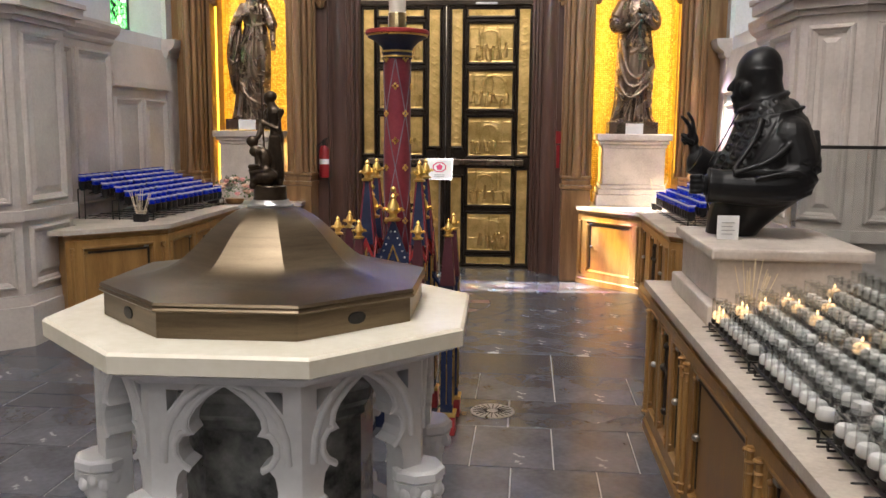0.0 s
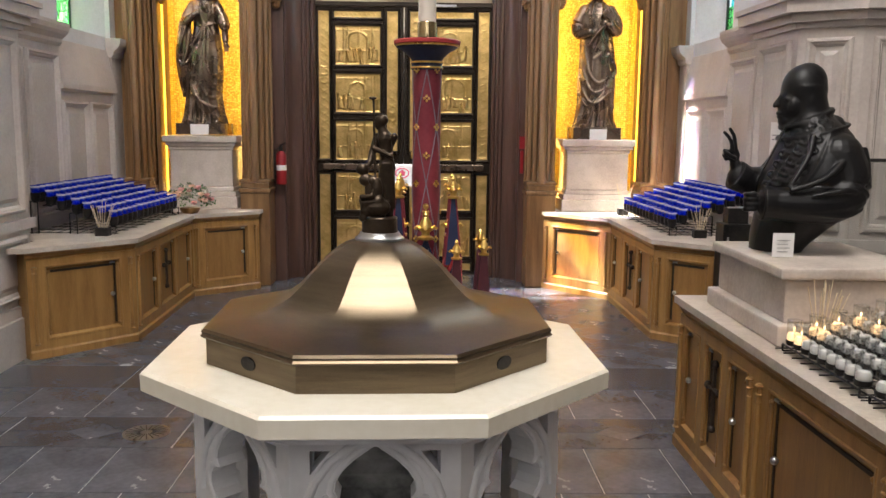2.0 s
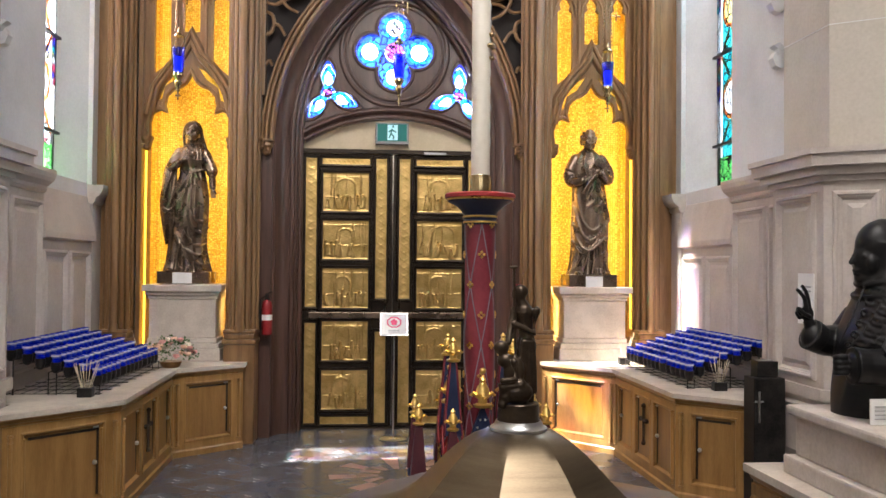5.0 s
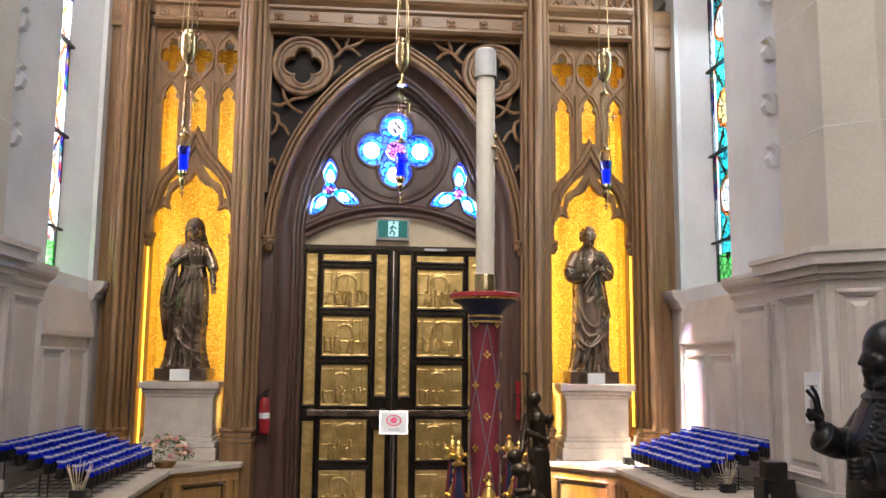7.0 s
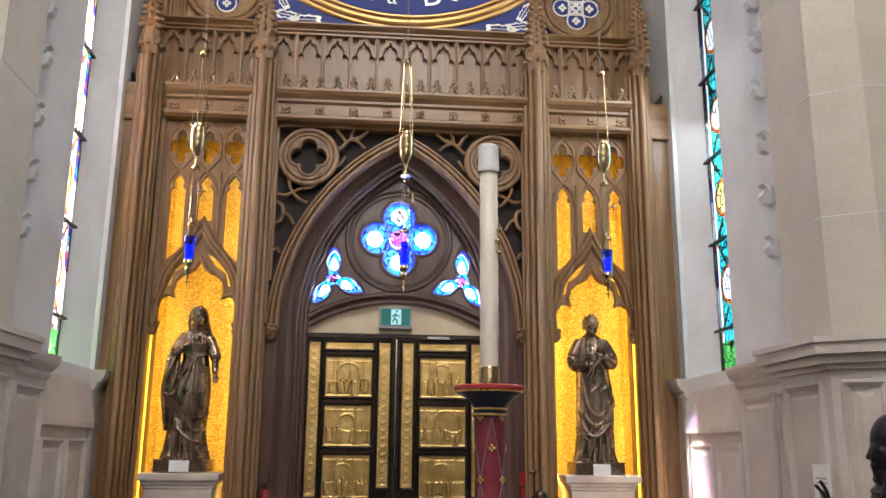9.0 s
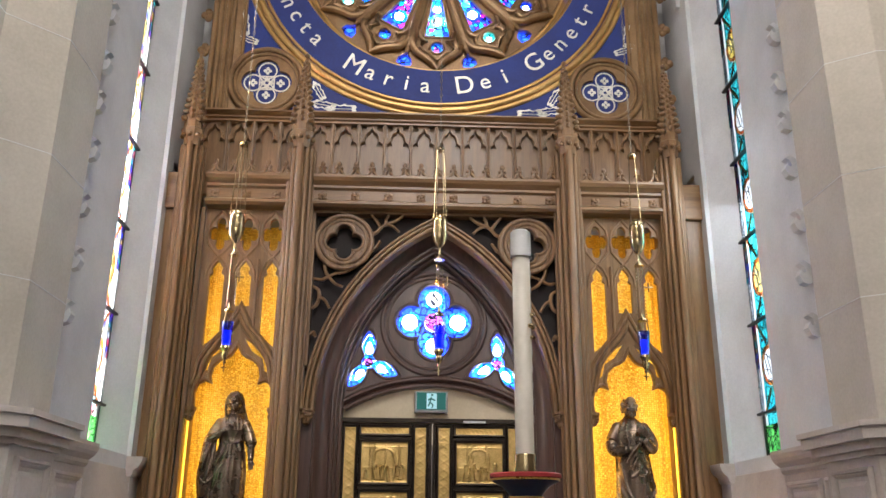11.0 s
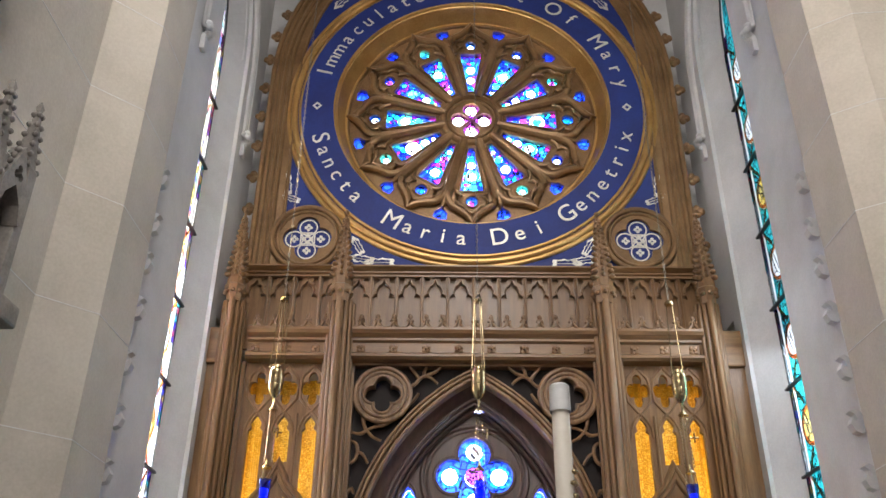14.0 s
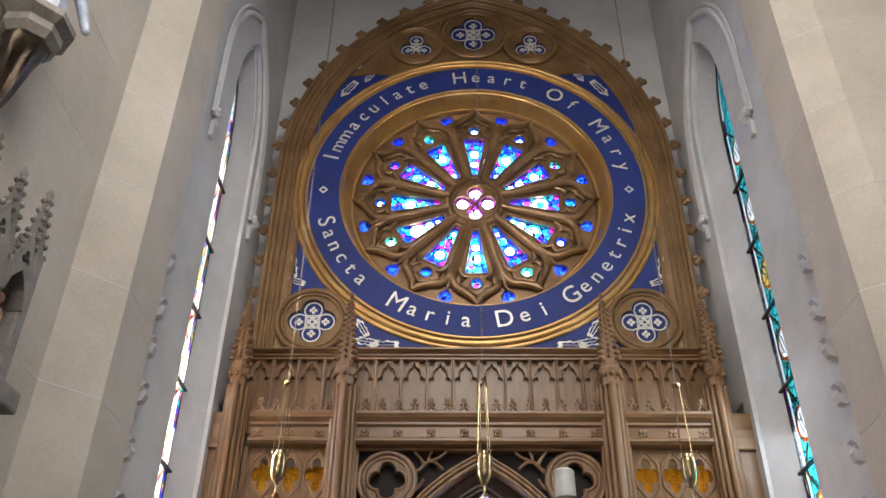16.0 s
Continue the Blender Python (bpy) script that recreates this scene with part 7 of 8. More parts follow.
def statue_woman():
    X, Y, Z = -2.235, 9.4, 1.8
    bm = bmesh.new()
    R = lambda z, x, y, rx, ry, f: (Z + z, X + x, Y + y, rx, ry, f)
    body = drape(bm, [R(0, 0.0, 0, 0.255, 0.2, 1.5), R(0.1, 0.0, 0, 0.225, 0.18, 1.5), R(0.3, 0.0, 0, 0.2, 0.165, 1.2), R(0.55, 0.02, 0, 0.2, 0.16, 0.8), R(0.8, 0.035, 0, 0.185, 0.145, 0.7), R(1.0, 0.045, 0, 0.15, 0.12, 0.7), R(1.1, 0.045, 0, 0.132, 0.108, 0.6), R(1.22, 0.04, 0, 0.155, 0.12, 0.5), R(1.32, 0.04, 0, 0.15, 0.105, 0.3), R(1.38, 0.045, 0, 0.09, 0.075, 0.1), R(1.43, 0.05, 0, 0.048, 0.05, 0)], 13, 0.016, 0.5, 2)
    # cloak hanging from her right arm
    cloak = drape(bm, [R(0.3, -0.2, 0.0, 0.035, 0.05, 1.0), R(0.42, -0.185, -0.02, 0.07, 0.08, 1.2), R(0.72, -0.2, -0.04, 0.09, 0.1, 1.1), R(0.95, -0.19, -0.04, 0.075, 0.1, 0.9), R(1.14, -0.175, -0.02, 0.065, 0.09, 0.5), R(1.3, -0.09, 0.0, 0.06, 0.07, 0.2)], 7, 0.014, 0.4, 5, 40, 50)
    B0 = (X, Z)
    for pts, r, r2 in ((((0.05, 1.1), (-0.03, 0.95), (-0.12, 0.82), (-0.2, 0.72)), 0.02, 0.03), (((0.05, 1.1), (0.0, 0.9), (-0.06, 0.65), (-0.1, 0.42), (-0.05, 0.3)), 0.016, 0.028), (((0.06, 1.1), (0.05, 0.85), (0.05, 0.6), (0.1, 0.45)), 0.014, 0.02), (((0.07, 1.1), (0.13, 0.98), (0.17, 0.84), (0.19, 0.7)), 0.016, 0.016), (((0.04, 0.78), (0.08, 0.6), (0.16, 0.54), (0.22, 0.58)), 0.014, 0.018), (((0.03, 0.62), (0.08, 0.46), (0.17, 0.43), (0.22, 0.5)), 0.014, 0.02), (((-0.09, 0.42), (-0.02, 0.28), (0.08, 0.2), (0.2, 0.17)), 0.022, 0.016), (((0.0, 0.44), (0.06, 0.32), (0.14, 0.29), (0.21, 0.34)), 0.014, 0.018), (((-0.1, 0.4), (-0.14, 0.22), (-0.2, 0.03)), 0.014, 0.024), (((-0.06, 0.3), (-0.08, 0.15), (-0.09, 0.02)), 0.012, 0.02), (((0.0, 0.24), (0.03, 0.12), (0.04, 0.02)), 0.012, 0.02), (((0.08, 0.18), (0.13, 0.1), (0.21, 0.02)), 0.012, 0.024), (((-0.08, 1.1), (0.04, 1.075), (0.17, 1.11)), 0.014, 0.014), (((0.0, 1.36), (0.0, 1.25), (0.03, 1.13)), 0.009, 0.007), (((0.1, 1.35), (0.12, 1.24), (0.09, 1.13)), 0.009, 0.007), (((0.03, 1.12), (0.06, 1.07), (0.09, 1.11)), 0.018, 0.012)):
        fold(bm, body, B0, pts, r, r2)
    for pts in (((-0.14, 1.12), (-0.2, 0.9), (-0.25, 0.7)), ((-0.12, 1.08), (-0.14, 0.85), (-0.18, 0.68)), ((-0.26, 0.74), (-0.18, 0.66), (-0.11, 0.74)), ((-0.2, 0.68), (-0.22, 0.5), (-0.2, 0.35))):
        fold(bm, cloak, B0, pts, 0.012, 0.018)
    # head under its veil
    hx, hy, hz = X + 0.05, Y - 0.055, Z + 1.515
    face(bm, hx, hy, hz, 0.98)
    tube(bm, [(X + 0.045, Y, Z + 1.36), (hx, hy + 0.01, Z + 1.46)], 0.05, 12, 0.046)
    veil = [(hx - 0.088, hy - 0.02, Z + 1.36), (hx - 0.094, hy - 0.035, Z + 1.46), (hx - 0.082, hy - 0.055, Z + 1.55), (hx - 0.04, hy - 0.07, Z + 1.605), (hx, hy - 0.07, Z + 1.615), (hx + 0.04, hy - 0.07, Z + 1.605), (hx + 0.085, hy - 0.05, Z + 1.54), (hx + 0.11, hy - 0.02, Z + 1.44), (hx + 0.14, hy + 0.0, Z + 1.33)]
    tube(bm, spline([(p[0], p[1] + 0.03, p[2]) for p in veil], 5), 0.014, 10)
    drape(bm, [R(1.18, 0.13, 0.09, 0.1, 0.05, 0.8), R(1.32, 0.075, 0.06, 0.125, 0.075, 0.6), R(1.45, 0.055, 0.025, 0.108, 0.082, 0.3), R(1.56, 0.05, 0.0, 0.095, 0.088, 0.2), R(1.62, 0.05, 0.0, 0.065, 0.07, 0.1), R(1.65, 0.05, 0.0, 0.02, 0.02, 0)], 7, 0.01, 0.4, 6, 40, 40)
    # bent right arm on the breast, left arm lowered and held open
    swag(bm, [(X - 0.1, Y, Z + 1.3), (X - 0.16, Y - 0.05, Z + 1.18), (X - 0.15, Y - 0.11, Z + 1.12), (X - 0.08, Y - 0.145, Z + 1.17)], 0.055, 0.042)
    swag(bm, [(X - 0.08, Y - 0.145, Z + 1.17), (X - 0.045, Y - 0.15, Z + 1.195)], 0.026, 0.022)
    palm(bm, X - 0.025, Y - 0.15, Z + 1.205, 0.9, 0.45, 0.8)
    ball(bm, (X + 0.055, Y - 0.115, Z + 1.275), 0.035, 1.0, 0.6, 1.0, 12)
    swag(bm, [(X + 0.17, Y, Z + 1.29), (X + 0.225, Y - 0.01, Z + 1.18), (X + 0.255, Y - 0.03, Z + 1.09)], 0.058, 0.062)
    swag(bm, [(X + 0.255, Y - 0.03, Z + 1.12), (X + 0.262, Y - 0.05, Z + 1.0), (X + 0.27, Y - 0.07, Z + 0.92)], 0.04, 0.034)
    for q in (1.04, 0.99, 0.95):
        ball(bm, (X + 0.265, Y - 0.055, Z + q), 0.042, 1, 1, 0.3, 12)
    palm(bm, X + 0.275, Y - 0.08, Z + 0.87, 0.12, -1, 0.95)
    box(bm, X - 0.27, X + 0.27, Y - 0.22, Y + 0.2, Z - 0.115, Z + 0.01)
    for dx in (-0.15, 0.19):
        ball(bm, (X + dx, Y - 0.19, Z + 0.025), 0.045, 0.9, 1.3, 0.55, 10)
    sculpt("woman_statue", bm, BRONZE, "bronze statue of a veiled woman in flowing robes, hand on breast", "statue", 0.005, 3)
    tagged(part("plaque", B(X - 0.1, X + 0.1, Y - 0.26, Y - 0.245, Z - 0.115, Z - 0.0, bev=0.003), WHITE, None), "small white plaque leaning before the bronze statue", "plaque", "statue plaques")


def statue_man():
    X, Y, Z = 2.19, 9.4, 1.8
    bm = bmesh.new()
    R = lambda z, x, y, rx, ry, f: (Z + z, X + x, Y + y, rx, ry, f)
    body = drape(bm, [R(0, 0.0, 0, 0.25, 0.19, 1.5), R(0.1, 0.0, 0, 0.22, 0.175, 1.5), R(0.3, 0.01, 0, 0.2, 0.16, 1.2), R(0.55, 0.015, 0, 0.21, 0.16, 0.8), R(0.8, 0.015, 0, 0.2, 0.15, 0.7), R(1.0, 0.0, 0, 0.185, 0.14, 0.6), R(1.2, -0.01, 0, 0.185, 0.135, 0.5), R(1.32, -0.01, 0, 0.17, 0.11, 0.3), R(1.39, -0.01, 0, 0.1, 0.08, 0.1), R(1.44, -0.01, 0, 0.052, 0.055, 0)], 12, 0.016, -0.5, 9)
    B0 = (X, Z)
    for pts, r, r2 in ((((0.06, 1.02), (0.1, 0.9), (0.19, 0.72), (0.22, 0.6)), 0.018, 0.022), (((0.02, 0.98), (-0.06, 0.8), (-0.03, 0.78), (0.06, 0.86)), 0.02, 0.018), (((0.04, 0.9), (0.02, 0.8), (0.1, 0.79), (0.13, 0.86)), 0.018, 0.014), (((-0.15, 0.9), (-0.1, 0.62), (0.0, 0.5), (0.1, 0.56)), 0.015, 0.02), (((-0.18, 0.78), (-0.12, 0.5), (-0.02, 0.4), (0.12, 0.48)), 0.015, 0.022), (((-0.19, 0.6), (-0.13, 0.36), (-0.02, 0.28), (0.16, 0.42)), 0.015, 0.024), (((-0.2, 0.4), (-0.1, 0.24), (0.02, 0.34), (0.14, 0.5), (0.2, 0.62)), 0.02, 0.018), (((0.1, 0.8), (0.08, 0.6), (0.06, 0.42)), 0.013, 0.016), (((0.14, 0.5), (0.18, 0.34), (0.2, 0.22)), 0.016, 0.02), (((-0.1, 0.22), (-0.16, 0.1), (-0.22, 0.02)), 0.014, 0.024), (((-0.03, 0.28), (-0.07, 0.14), (-0.12, 0.02)), 0.013, 0.022), (((0.03, 0.34), (0.02, 0.16), (0.0, 0.02)), 0.013, 0.022), (((0.09, 0.34), (0.1, 0.16), (0.1, 0.02)), 0.013, 0.022), (((0.15, 0.26), (0.17, 0.12), (0.2, 0.02)), 0.013, 0.024), (((-0.05, 1.38), (-0.08, 1.25), (-0.06, 1.12)), 0.01, 0.012), (((0.02, 1.38), (0.03, 1.28), (0.0, 1.18)), 0.01, 0.01), (((0.08, 1.36), (0.14, 1.26), (0.17, 1.14)), 0.012, 0.016), (((-0.1, 1.36), (-0.15, 1.24), (-0.17, 1.12)), 0.012, 0.016)):
        fold(bm, body, B0, pts, r, r2)
    hx, hy, hz = X - 0.01, Y - 0.03, Z + 1.53
    tube(bm, [(hx, Y, Z + 1.38), (hx, hy + 0.01, Z + 1.48)], 0.055, 12, 0.05)
    face(bm, hx, hy, hz)
    # beard, and short hair in curls round the skull
    ball(bm, (hx, hy - 0.06, hz - 0.095), 0.042, 0.95, 0.8, 1.05, 12)
    for e in (-1, 1):
        ball(bm, (hx + e * 0.045, hy - 0.035, hz - 0.075), 0.028, 0.8, 1.0, 1.3, 10)
        ball(bm, (hx + e * 0.014, hy - 0.096, hz - 0.045), 0.012, 1.5, 0.8, 0.6, 8)
    rnd = random.Random(21)
    for k in range(90):
        t, q = rnd.uniform(0, 6.28), rnd.uniform(-0.55, 1.0)
        c = math.sqrt(1 - q * q)
        p = Vector((0.084 * c * math.cos(t), 0.092 * c * math.sin(t), 0.104 * q))
        if p.y < 0.0 and q < 0.62 and abs(p.x) < 0.072:
            continue
        ball(bm, (hx + p.x, hy + p.y, hz + p.z), rnd.uniform(0.014, 0.022), seg=7)
    # wide-sleeved arms
    swag(bm, [(X - 0.15, Y, Z + 1.3), (X - 0.23, Y - 0.02, Z + 1.14), (X - 0.21, Y - 0.08, Z + 1.04), (X - 0.11, Y - 0.15, Z + 1.05)], 0.07, 0.056)
    swag(bm, [(X + 0.14, Y, Z + 1.3), (X + 0.22, Y - 0.02, Z + 1.16), (X + 0.2, Y - 0.08, Z + 1.07), (X + 0.12, Y - 0.15, Z + 1.13)], 0.07, 0.056)
    for e, z in ((-1, 1.12), (-1, 1.06), (1, 1.16), (1, 1.1)):
        ball(bm, (X + e * 0.225, Y - 0.05, Z + z), 0.062, 0.9, 1, 0.22, 14)
    palm(bm, X - 0.05, Y - 0.18, Z + 1.06, 1, 0.0, 0.95)
    palm(bm, X + 0.06, Y - 0.18, Z + 1.155, -1, 0.15, 0.95)
    ang = Matrix.Translation((X + 0.1, Y - 0.165, Z + 1.235)) @ Matrix.Rotation(radians(32), 4, "Y")
    bmesh.ops.create_cube(bm, size=1, matrix=ang @ Matrix.Diagonal((0.15, 0.035, 0.075, 1)))
    tube(bm, [(X - 0.12, Y - 0.19, Z + 0.91), (X - 0.04, Y - 0.2, Z + 1.03), (X + 0.04, Y - 0.19, Z + 1.12)], 0.02, 10)
    box(bm, X - 0.27, X + 0.27, Y - 0.22, Y + 0.2, Z - 0.125, Z + 0.01)
    for dx in (-0.16, 0.14):
        ball(bm, (X + dx, Y - 0.18, Z + 0.025), 0.045, 0.9, 1.3, 0.55, 10)
    sculpt("man_statue", bm, BRONZE, "bronze statue of a robed bearded man holding a book and scroll", "statue", 0.005, 3)
    tagged(part("plaque", B(X - 0.09, X + 0.1, Y - 0.26, Y - 0.245, Z - 0.125, Z - 0.01, bev=0.003), WHITE, None), "small white plaque leaning before the bronze statue", "plaque", "statue plaques")


def pedestal(cx):
    p = thing("statue_pedestal", "pale limestone pedestal with moulded cap and base", "pedestal", "statue pedestals")
    y0, y1 = 9.1, 9.72
    for k, (hw, z0, z1, dy) in enumerate(((0.40, 0.868, 1.0, 0.0), (0.385, 1.0, 1.06, 0.01), (0.36, 1.06, 1.11, 0.03), (0.345, 1.11, 1.52, 0.04), (0.36, 1.52, 1.56, 0.03), (0.385, 1.56, 1.6, 0.01), (0.41, 1.6, 1.675, -0.02))):
        part(("base", "base_step", "base_moulding", "shaft", "neck", "cap_moulding", "cap")[k], B(cx - hw, cx + hw, y0 + dy, y1, z0, z1, bev=0.012), STONE, p)


pedestal(-2.225)
pedestal(2.2)
statue_woman()
statue_man()

# ---- bust on the near counter ----
def bust():
    p = thing("bust_pedestal", "limestone block pedestal with flared base on the near counter", "pedestal")
    for nm, x0, x1, y0, y1, z0, z1 in (("foot", 1.82, 2.52, 3.2, 4.14, 0.868, 0.96), ("block", 1.865, 2.48, 3.25, 4.1, 0.96, 1.16), ("cap", 1.83, 2.52, 3.22, 4.13, 1.16, 1.21)):
        part(nm, B(x0, x1, y0, y1, z0, z1, bev=0.012), STONE, p)
    X, Y = 2.18, 3.84
    bm = bmesh.new()
    body = drape(bm, [(1.2, X - 0.13, Y, 0.12, 0.15, 0.1), (1.3, X - 0.08, Y, 0.16, 0.2, 0.3), (1.42, X, Y, 0.215, 0.265, 0.4), (1.55, X + 0.015, Y, 0.225, 0.275, 0.2), (1.68, X + 0.035, Y, 0.195, 0.255, 0.1), (1.78, X + 0.04, Y, 0.165, 0.2, 0), (1.84, X + 0.02, Y, 0.13, 0.15, 0), (1.89, X - 0.01, Y, 0.105, 0.105, 0), (2.02, X - 0.035, Y, 0.1, 0.1, 0)], 9, 0.012, 0.3, 14, 96, 90)
    # head in profile towards the west
    hx, hz = X - 0.055, 1.99
    skull = len(bm.verts)
    ball(bm, (hx + 0.02, Y, hz + 0.02), 0.132, 1.03, 0.84, 1.04, 32)
    ball(bm, (hx - 0.035, Y, hz - 0.055), 0.11, 0.88, 0.8, 1.15, 28)
    ball(bm, (hx - 0.065, Y, hz - 0.14), 0.06, 1.0, 1.0, 0.75, 20)
    ball(bm, (hx - 0.03, Y, hz - 0.14), 0.075, 1.0, 1.1, 0.8, 20)
    ball(bm, (hx - 0.095, Y, hz + 0.002), 0.042, 0.55, 1.35, 0.35, 16)
    swag(bm, [(hx - 0.118, Y, hz - 0.01), (hx - 0.14, Y, hz - 0.04), (hx - 0.152, Y, hz - 0.06)], 0.010, 0.0145)
    ball(bm, (hx - 0.118, Y, hz - 0.1), 0.024, 1, 1.4, 0.42, 14)
    ball(bm, (hx - 0.113, Y, hz - 0.12), 0.024, 1, 1.3, 0.42, 14)
    for e in (-1, 1):
        ball(bm, (hx + 0.025, Y + e * 0.105, hz - 0.035), 0.036, 0.75, 0.4, 1.3, 16)
        ball(bm, (hx - 0.062, Y + e * 0.066, hz - 0.065), 0.048, 0.9, 0.6, 1.0, 16)
        ball(bm, (hx - 0.105, Y + e * 0.045, hz - 0.028), 0.018, 0.7, 1.2, 0.8, 12)
    ball(bm, (hx + 0.04, Y, hz + 0.055), 0.112, 1.0, 0.86, 0.98, 28)
    bm.verts.ensure_lookup_table()
    bmesh.ops.scale(bm, vec=(0.82, 0.86, 0.93), space=Matrix.Translation((-(hx + 0.02), -Y, -(hz - 0.13))), verts=bm.verts[skull:])
    # standing collar, hood and cape edge
    pts = [(X - 0.015 + 0.115 * math.cos(t), Y + 0.115 * math.sin(t), 1.862 + 0.045 * math.cos(t)) for t in [2 * math.pi * i / 20 for i in range(21)]]
    tube(bm, spline(pts, 2), 0.015, 14)
    pts = [(X + 0.02 + 0.158 * math.cos(t), Y + 0.185 * math.sin(t), 1.8 + 0.04 * math.cos(t)) for t in [2 * math.pi * i / 20 for i in range(21)]]
    tube(bm, spline(pts, 2), 0.009, 12)
    ball(bm, (X + 0.11, Y, 1.82), 0.08, 0.7, 1.45, 0.8, 24)
    # lowered left arm in a wide sleeve, closed hand
    swag(bm, [(X + 0.08, Y - 0.16, 1.68), (X + 0.12, Y - 0.2, 1.54), (X + 0.04, Y - 0.23, 1.465), (X - 0.1, Y - 0.235, 1.455), (X - 0.25, Y - 0.22, 1.46)], 0.115, 0.078)
    tube(bm, [(X - 0.24, Y - 0.22, 1.46), (X - 0.3, Y - 0.215, 1.462)], 0.08, 20, 0.086)
    ball(bm, (X - 0.335, Y - 0.2, 1.47), 0.042, 0.9, 0.8, 1.1, 16)
    for k in range(4):
        tube(bm, spline([(X - 0.33, Y - 0.235, 1.505 - 0.024 * k), (X - 0.37, Y - 0.23, 1.503 - 0.024 * k), (X - 0.375, Y - 0.2, 1.5 - 0.024 * k)], 4), 0.013, 8, 0.011)
    # raised right arm, two fingers lifted
    swag(bm, [(X - 0.02, Y + 0.2, 1.64), (X - 0.1, Y + 0.2, 1.55), (X - 0.2, Y + 0.17, 1.54), (X - 0.265, Y + 0.155, 1.555)], 0.085, 0.072)
    tube(bm, [(X - 0.25, Y + 0.155, 1.55), (X - 0.3, Y + 0.15, 1.575)], 0.074, 18, 0.08)
    tube(bm, [(X - 0.285, Y + 0.15, 1.57), (X - 0.305, Y + 0.15, 1.64)], 0.032, 12, 0.027)
    ball(bm, (X - 0.31, Y + 0.15, 1.672), 0.036, 0.85, 0.6, 1.15, 16)
    for a, b, c, r in (((-0.325, 0.135, 1.695), (-0.338, 0.13, 1.75), (-0.375, 0.125, 1.79), 0.0115), ((-0.305, 0.145, 1.7), (-0.315, 0.145, 1.765), (-0.342, 0.14, 1.808), 0.0115), ((-0.33, 0.15, 1.685), (-0.365, 0.145, 1.7), (-0.352, 0.135, 1.668), 0.011), ((-0.325, 0.165, 1.67), (-0.36, 0.165, 1.682), (-0.348, 0.155, 1.65), 0.0105), ((-0.315, 0.12, 1.66), (-0.345, 0.112, 1.675), (-0.372, 0.12, 1.7), 0.0115)):
        swag(bm, [(X + q[0], Y + q[1], q[2]) for q in (a, b, c)], r, r * 0.8)
    # folds of the mantle drawn from the shoulder to the wrist
    for pts, r in ((((-0.06, -0.19, 1.78), (-0.1, -0.24, 1.68), (-0.2, -0.29, 1.54)), 0.016), (((0.06, -0.26, 1.66), (-0.05, -0.31, 1.58), (-0.2, -0.3, 1.525)), 0.018), (((0.15, -0.28, 1.5), (0.06, -0.325, 1.53), (-0.1, -0.31, 1.5)), 0.016), (((0.17, -0.24, 1.44), (0.06, -0.31, 1.41), (-0.1, -0.305, 1.42)), 0.016), (((0.2, -0.16, 1.72), (0.18, -0.25, 1.6), (0.08, -0.31, 1.5)), 0.02)):
        tube(bm, spline([(X + q[0], Y + q[1], q[2]) for q in pts], 7), r, 10, r * 0.7)
    # scrolled stole and buttoned front
    for i in range(7):
        v = 1.85 - 0.05 * i
        f = 1.85 - v
        for e in (-1, 0, 1):
            cx, r = X - 0.03 - 0.52 * f + 0.045 * e, 0.021
            ring = [(cx + r * (1 - 0.045 * j) * math.cos(0.55 * j + e), 0, v + 0.012 * e + r * (1 - 0.045 * j) * math.sin(0.55 * j + e)) for j in range(15)]
            tube(bm, [(p[0], body(p[0], p[2]) - 0.003, p[2]) for p in ring], 0.0065, 6)
    for e in (-0.085, 0.085):
        tube(bm, [(X - 0.03 - 0.52 * f + e, body(X - 0.03 - 0.52 * f + e, 1.85 - f), 1.85 - f) for f in [0.03 * i for i in range(11)]], 0.006, 6)
    sculpt("bust", bm, BUST, "black bronze bust of a man with one hand raised", "bust", 0.0055, 3)
    c = thing("notice_card", "small white card in a clear stand on the pedestal", "card", at=(0, 0, 0))
    part("card", B(1.92, 2.02, 3.55, 3.556, 1.212, 1.325), WHITE, c)
    for i in range(4):
        part("text_bar", B(1.94, 2.0 - 0.01 * (i % 2), 3.546, 3.549, 1.29 - 0.018 * i, 1.2935 - 0.018 * i), GREY, c)


bust()

# ---- votive candles ----
FLAME = mk_light("candle_flame", (1.0, 0.6, 0.25), 0.5)
LIT_WAX = mk_light("glowing_wax", (1.0, 0.62, 0.32), 0.09)
CLEAR = mk_clear("clear_glass", (0.93, 0.94, 0.94))
COBALT = mk_clear("cobalt_glass", (0.12, 0.25, 0.95), 0.04)
COBALT_WAX = mk("blue_tinted_wax", (0.012, 0.055, 0.42), (0.03, 0.12, 0.68), 9.0, 0.4, 0, 0.02, 40)
# Opaque pale colour: paints the glint of glass rims, colours unlit wax tops.
RIM = mk("pale_rim_glint_and_wax", (0.38, 0.43, 0.60), (0.56, 0.60, 0.72), 20.0, 0.18, 0, 0.02, 60)
WHITE_WAX = mk("white_wax", (0.80, 0.78, 0.75), (0.88, 0.87, 0.85), 9.0, 0.4, 0, 0.03, 60)


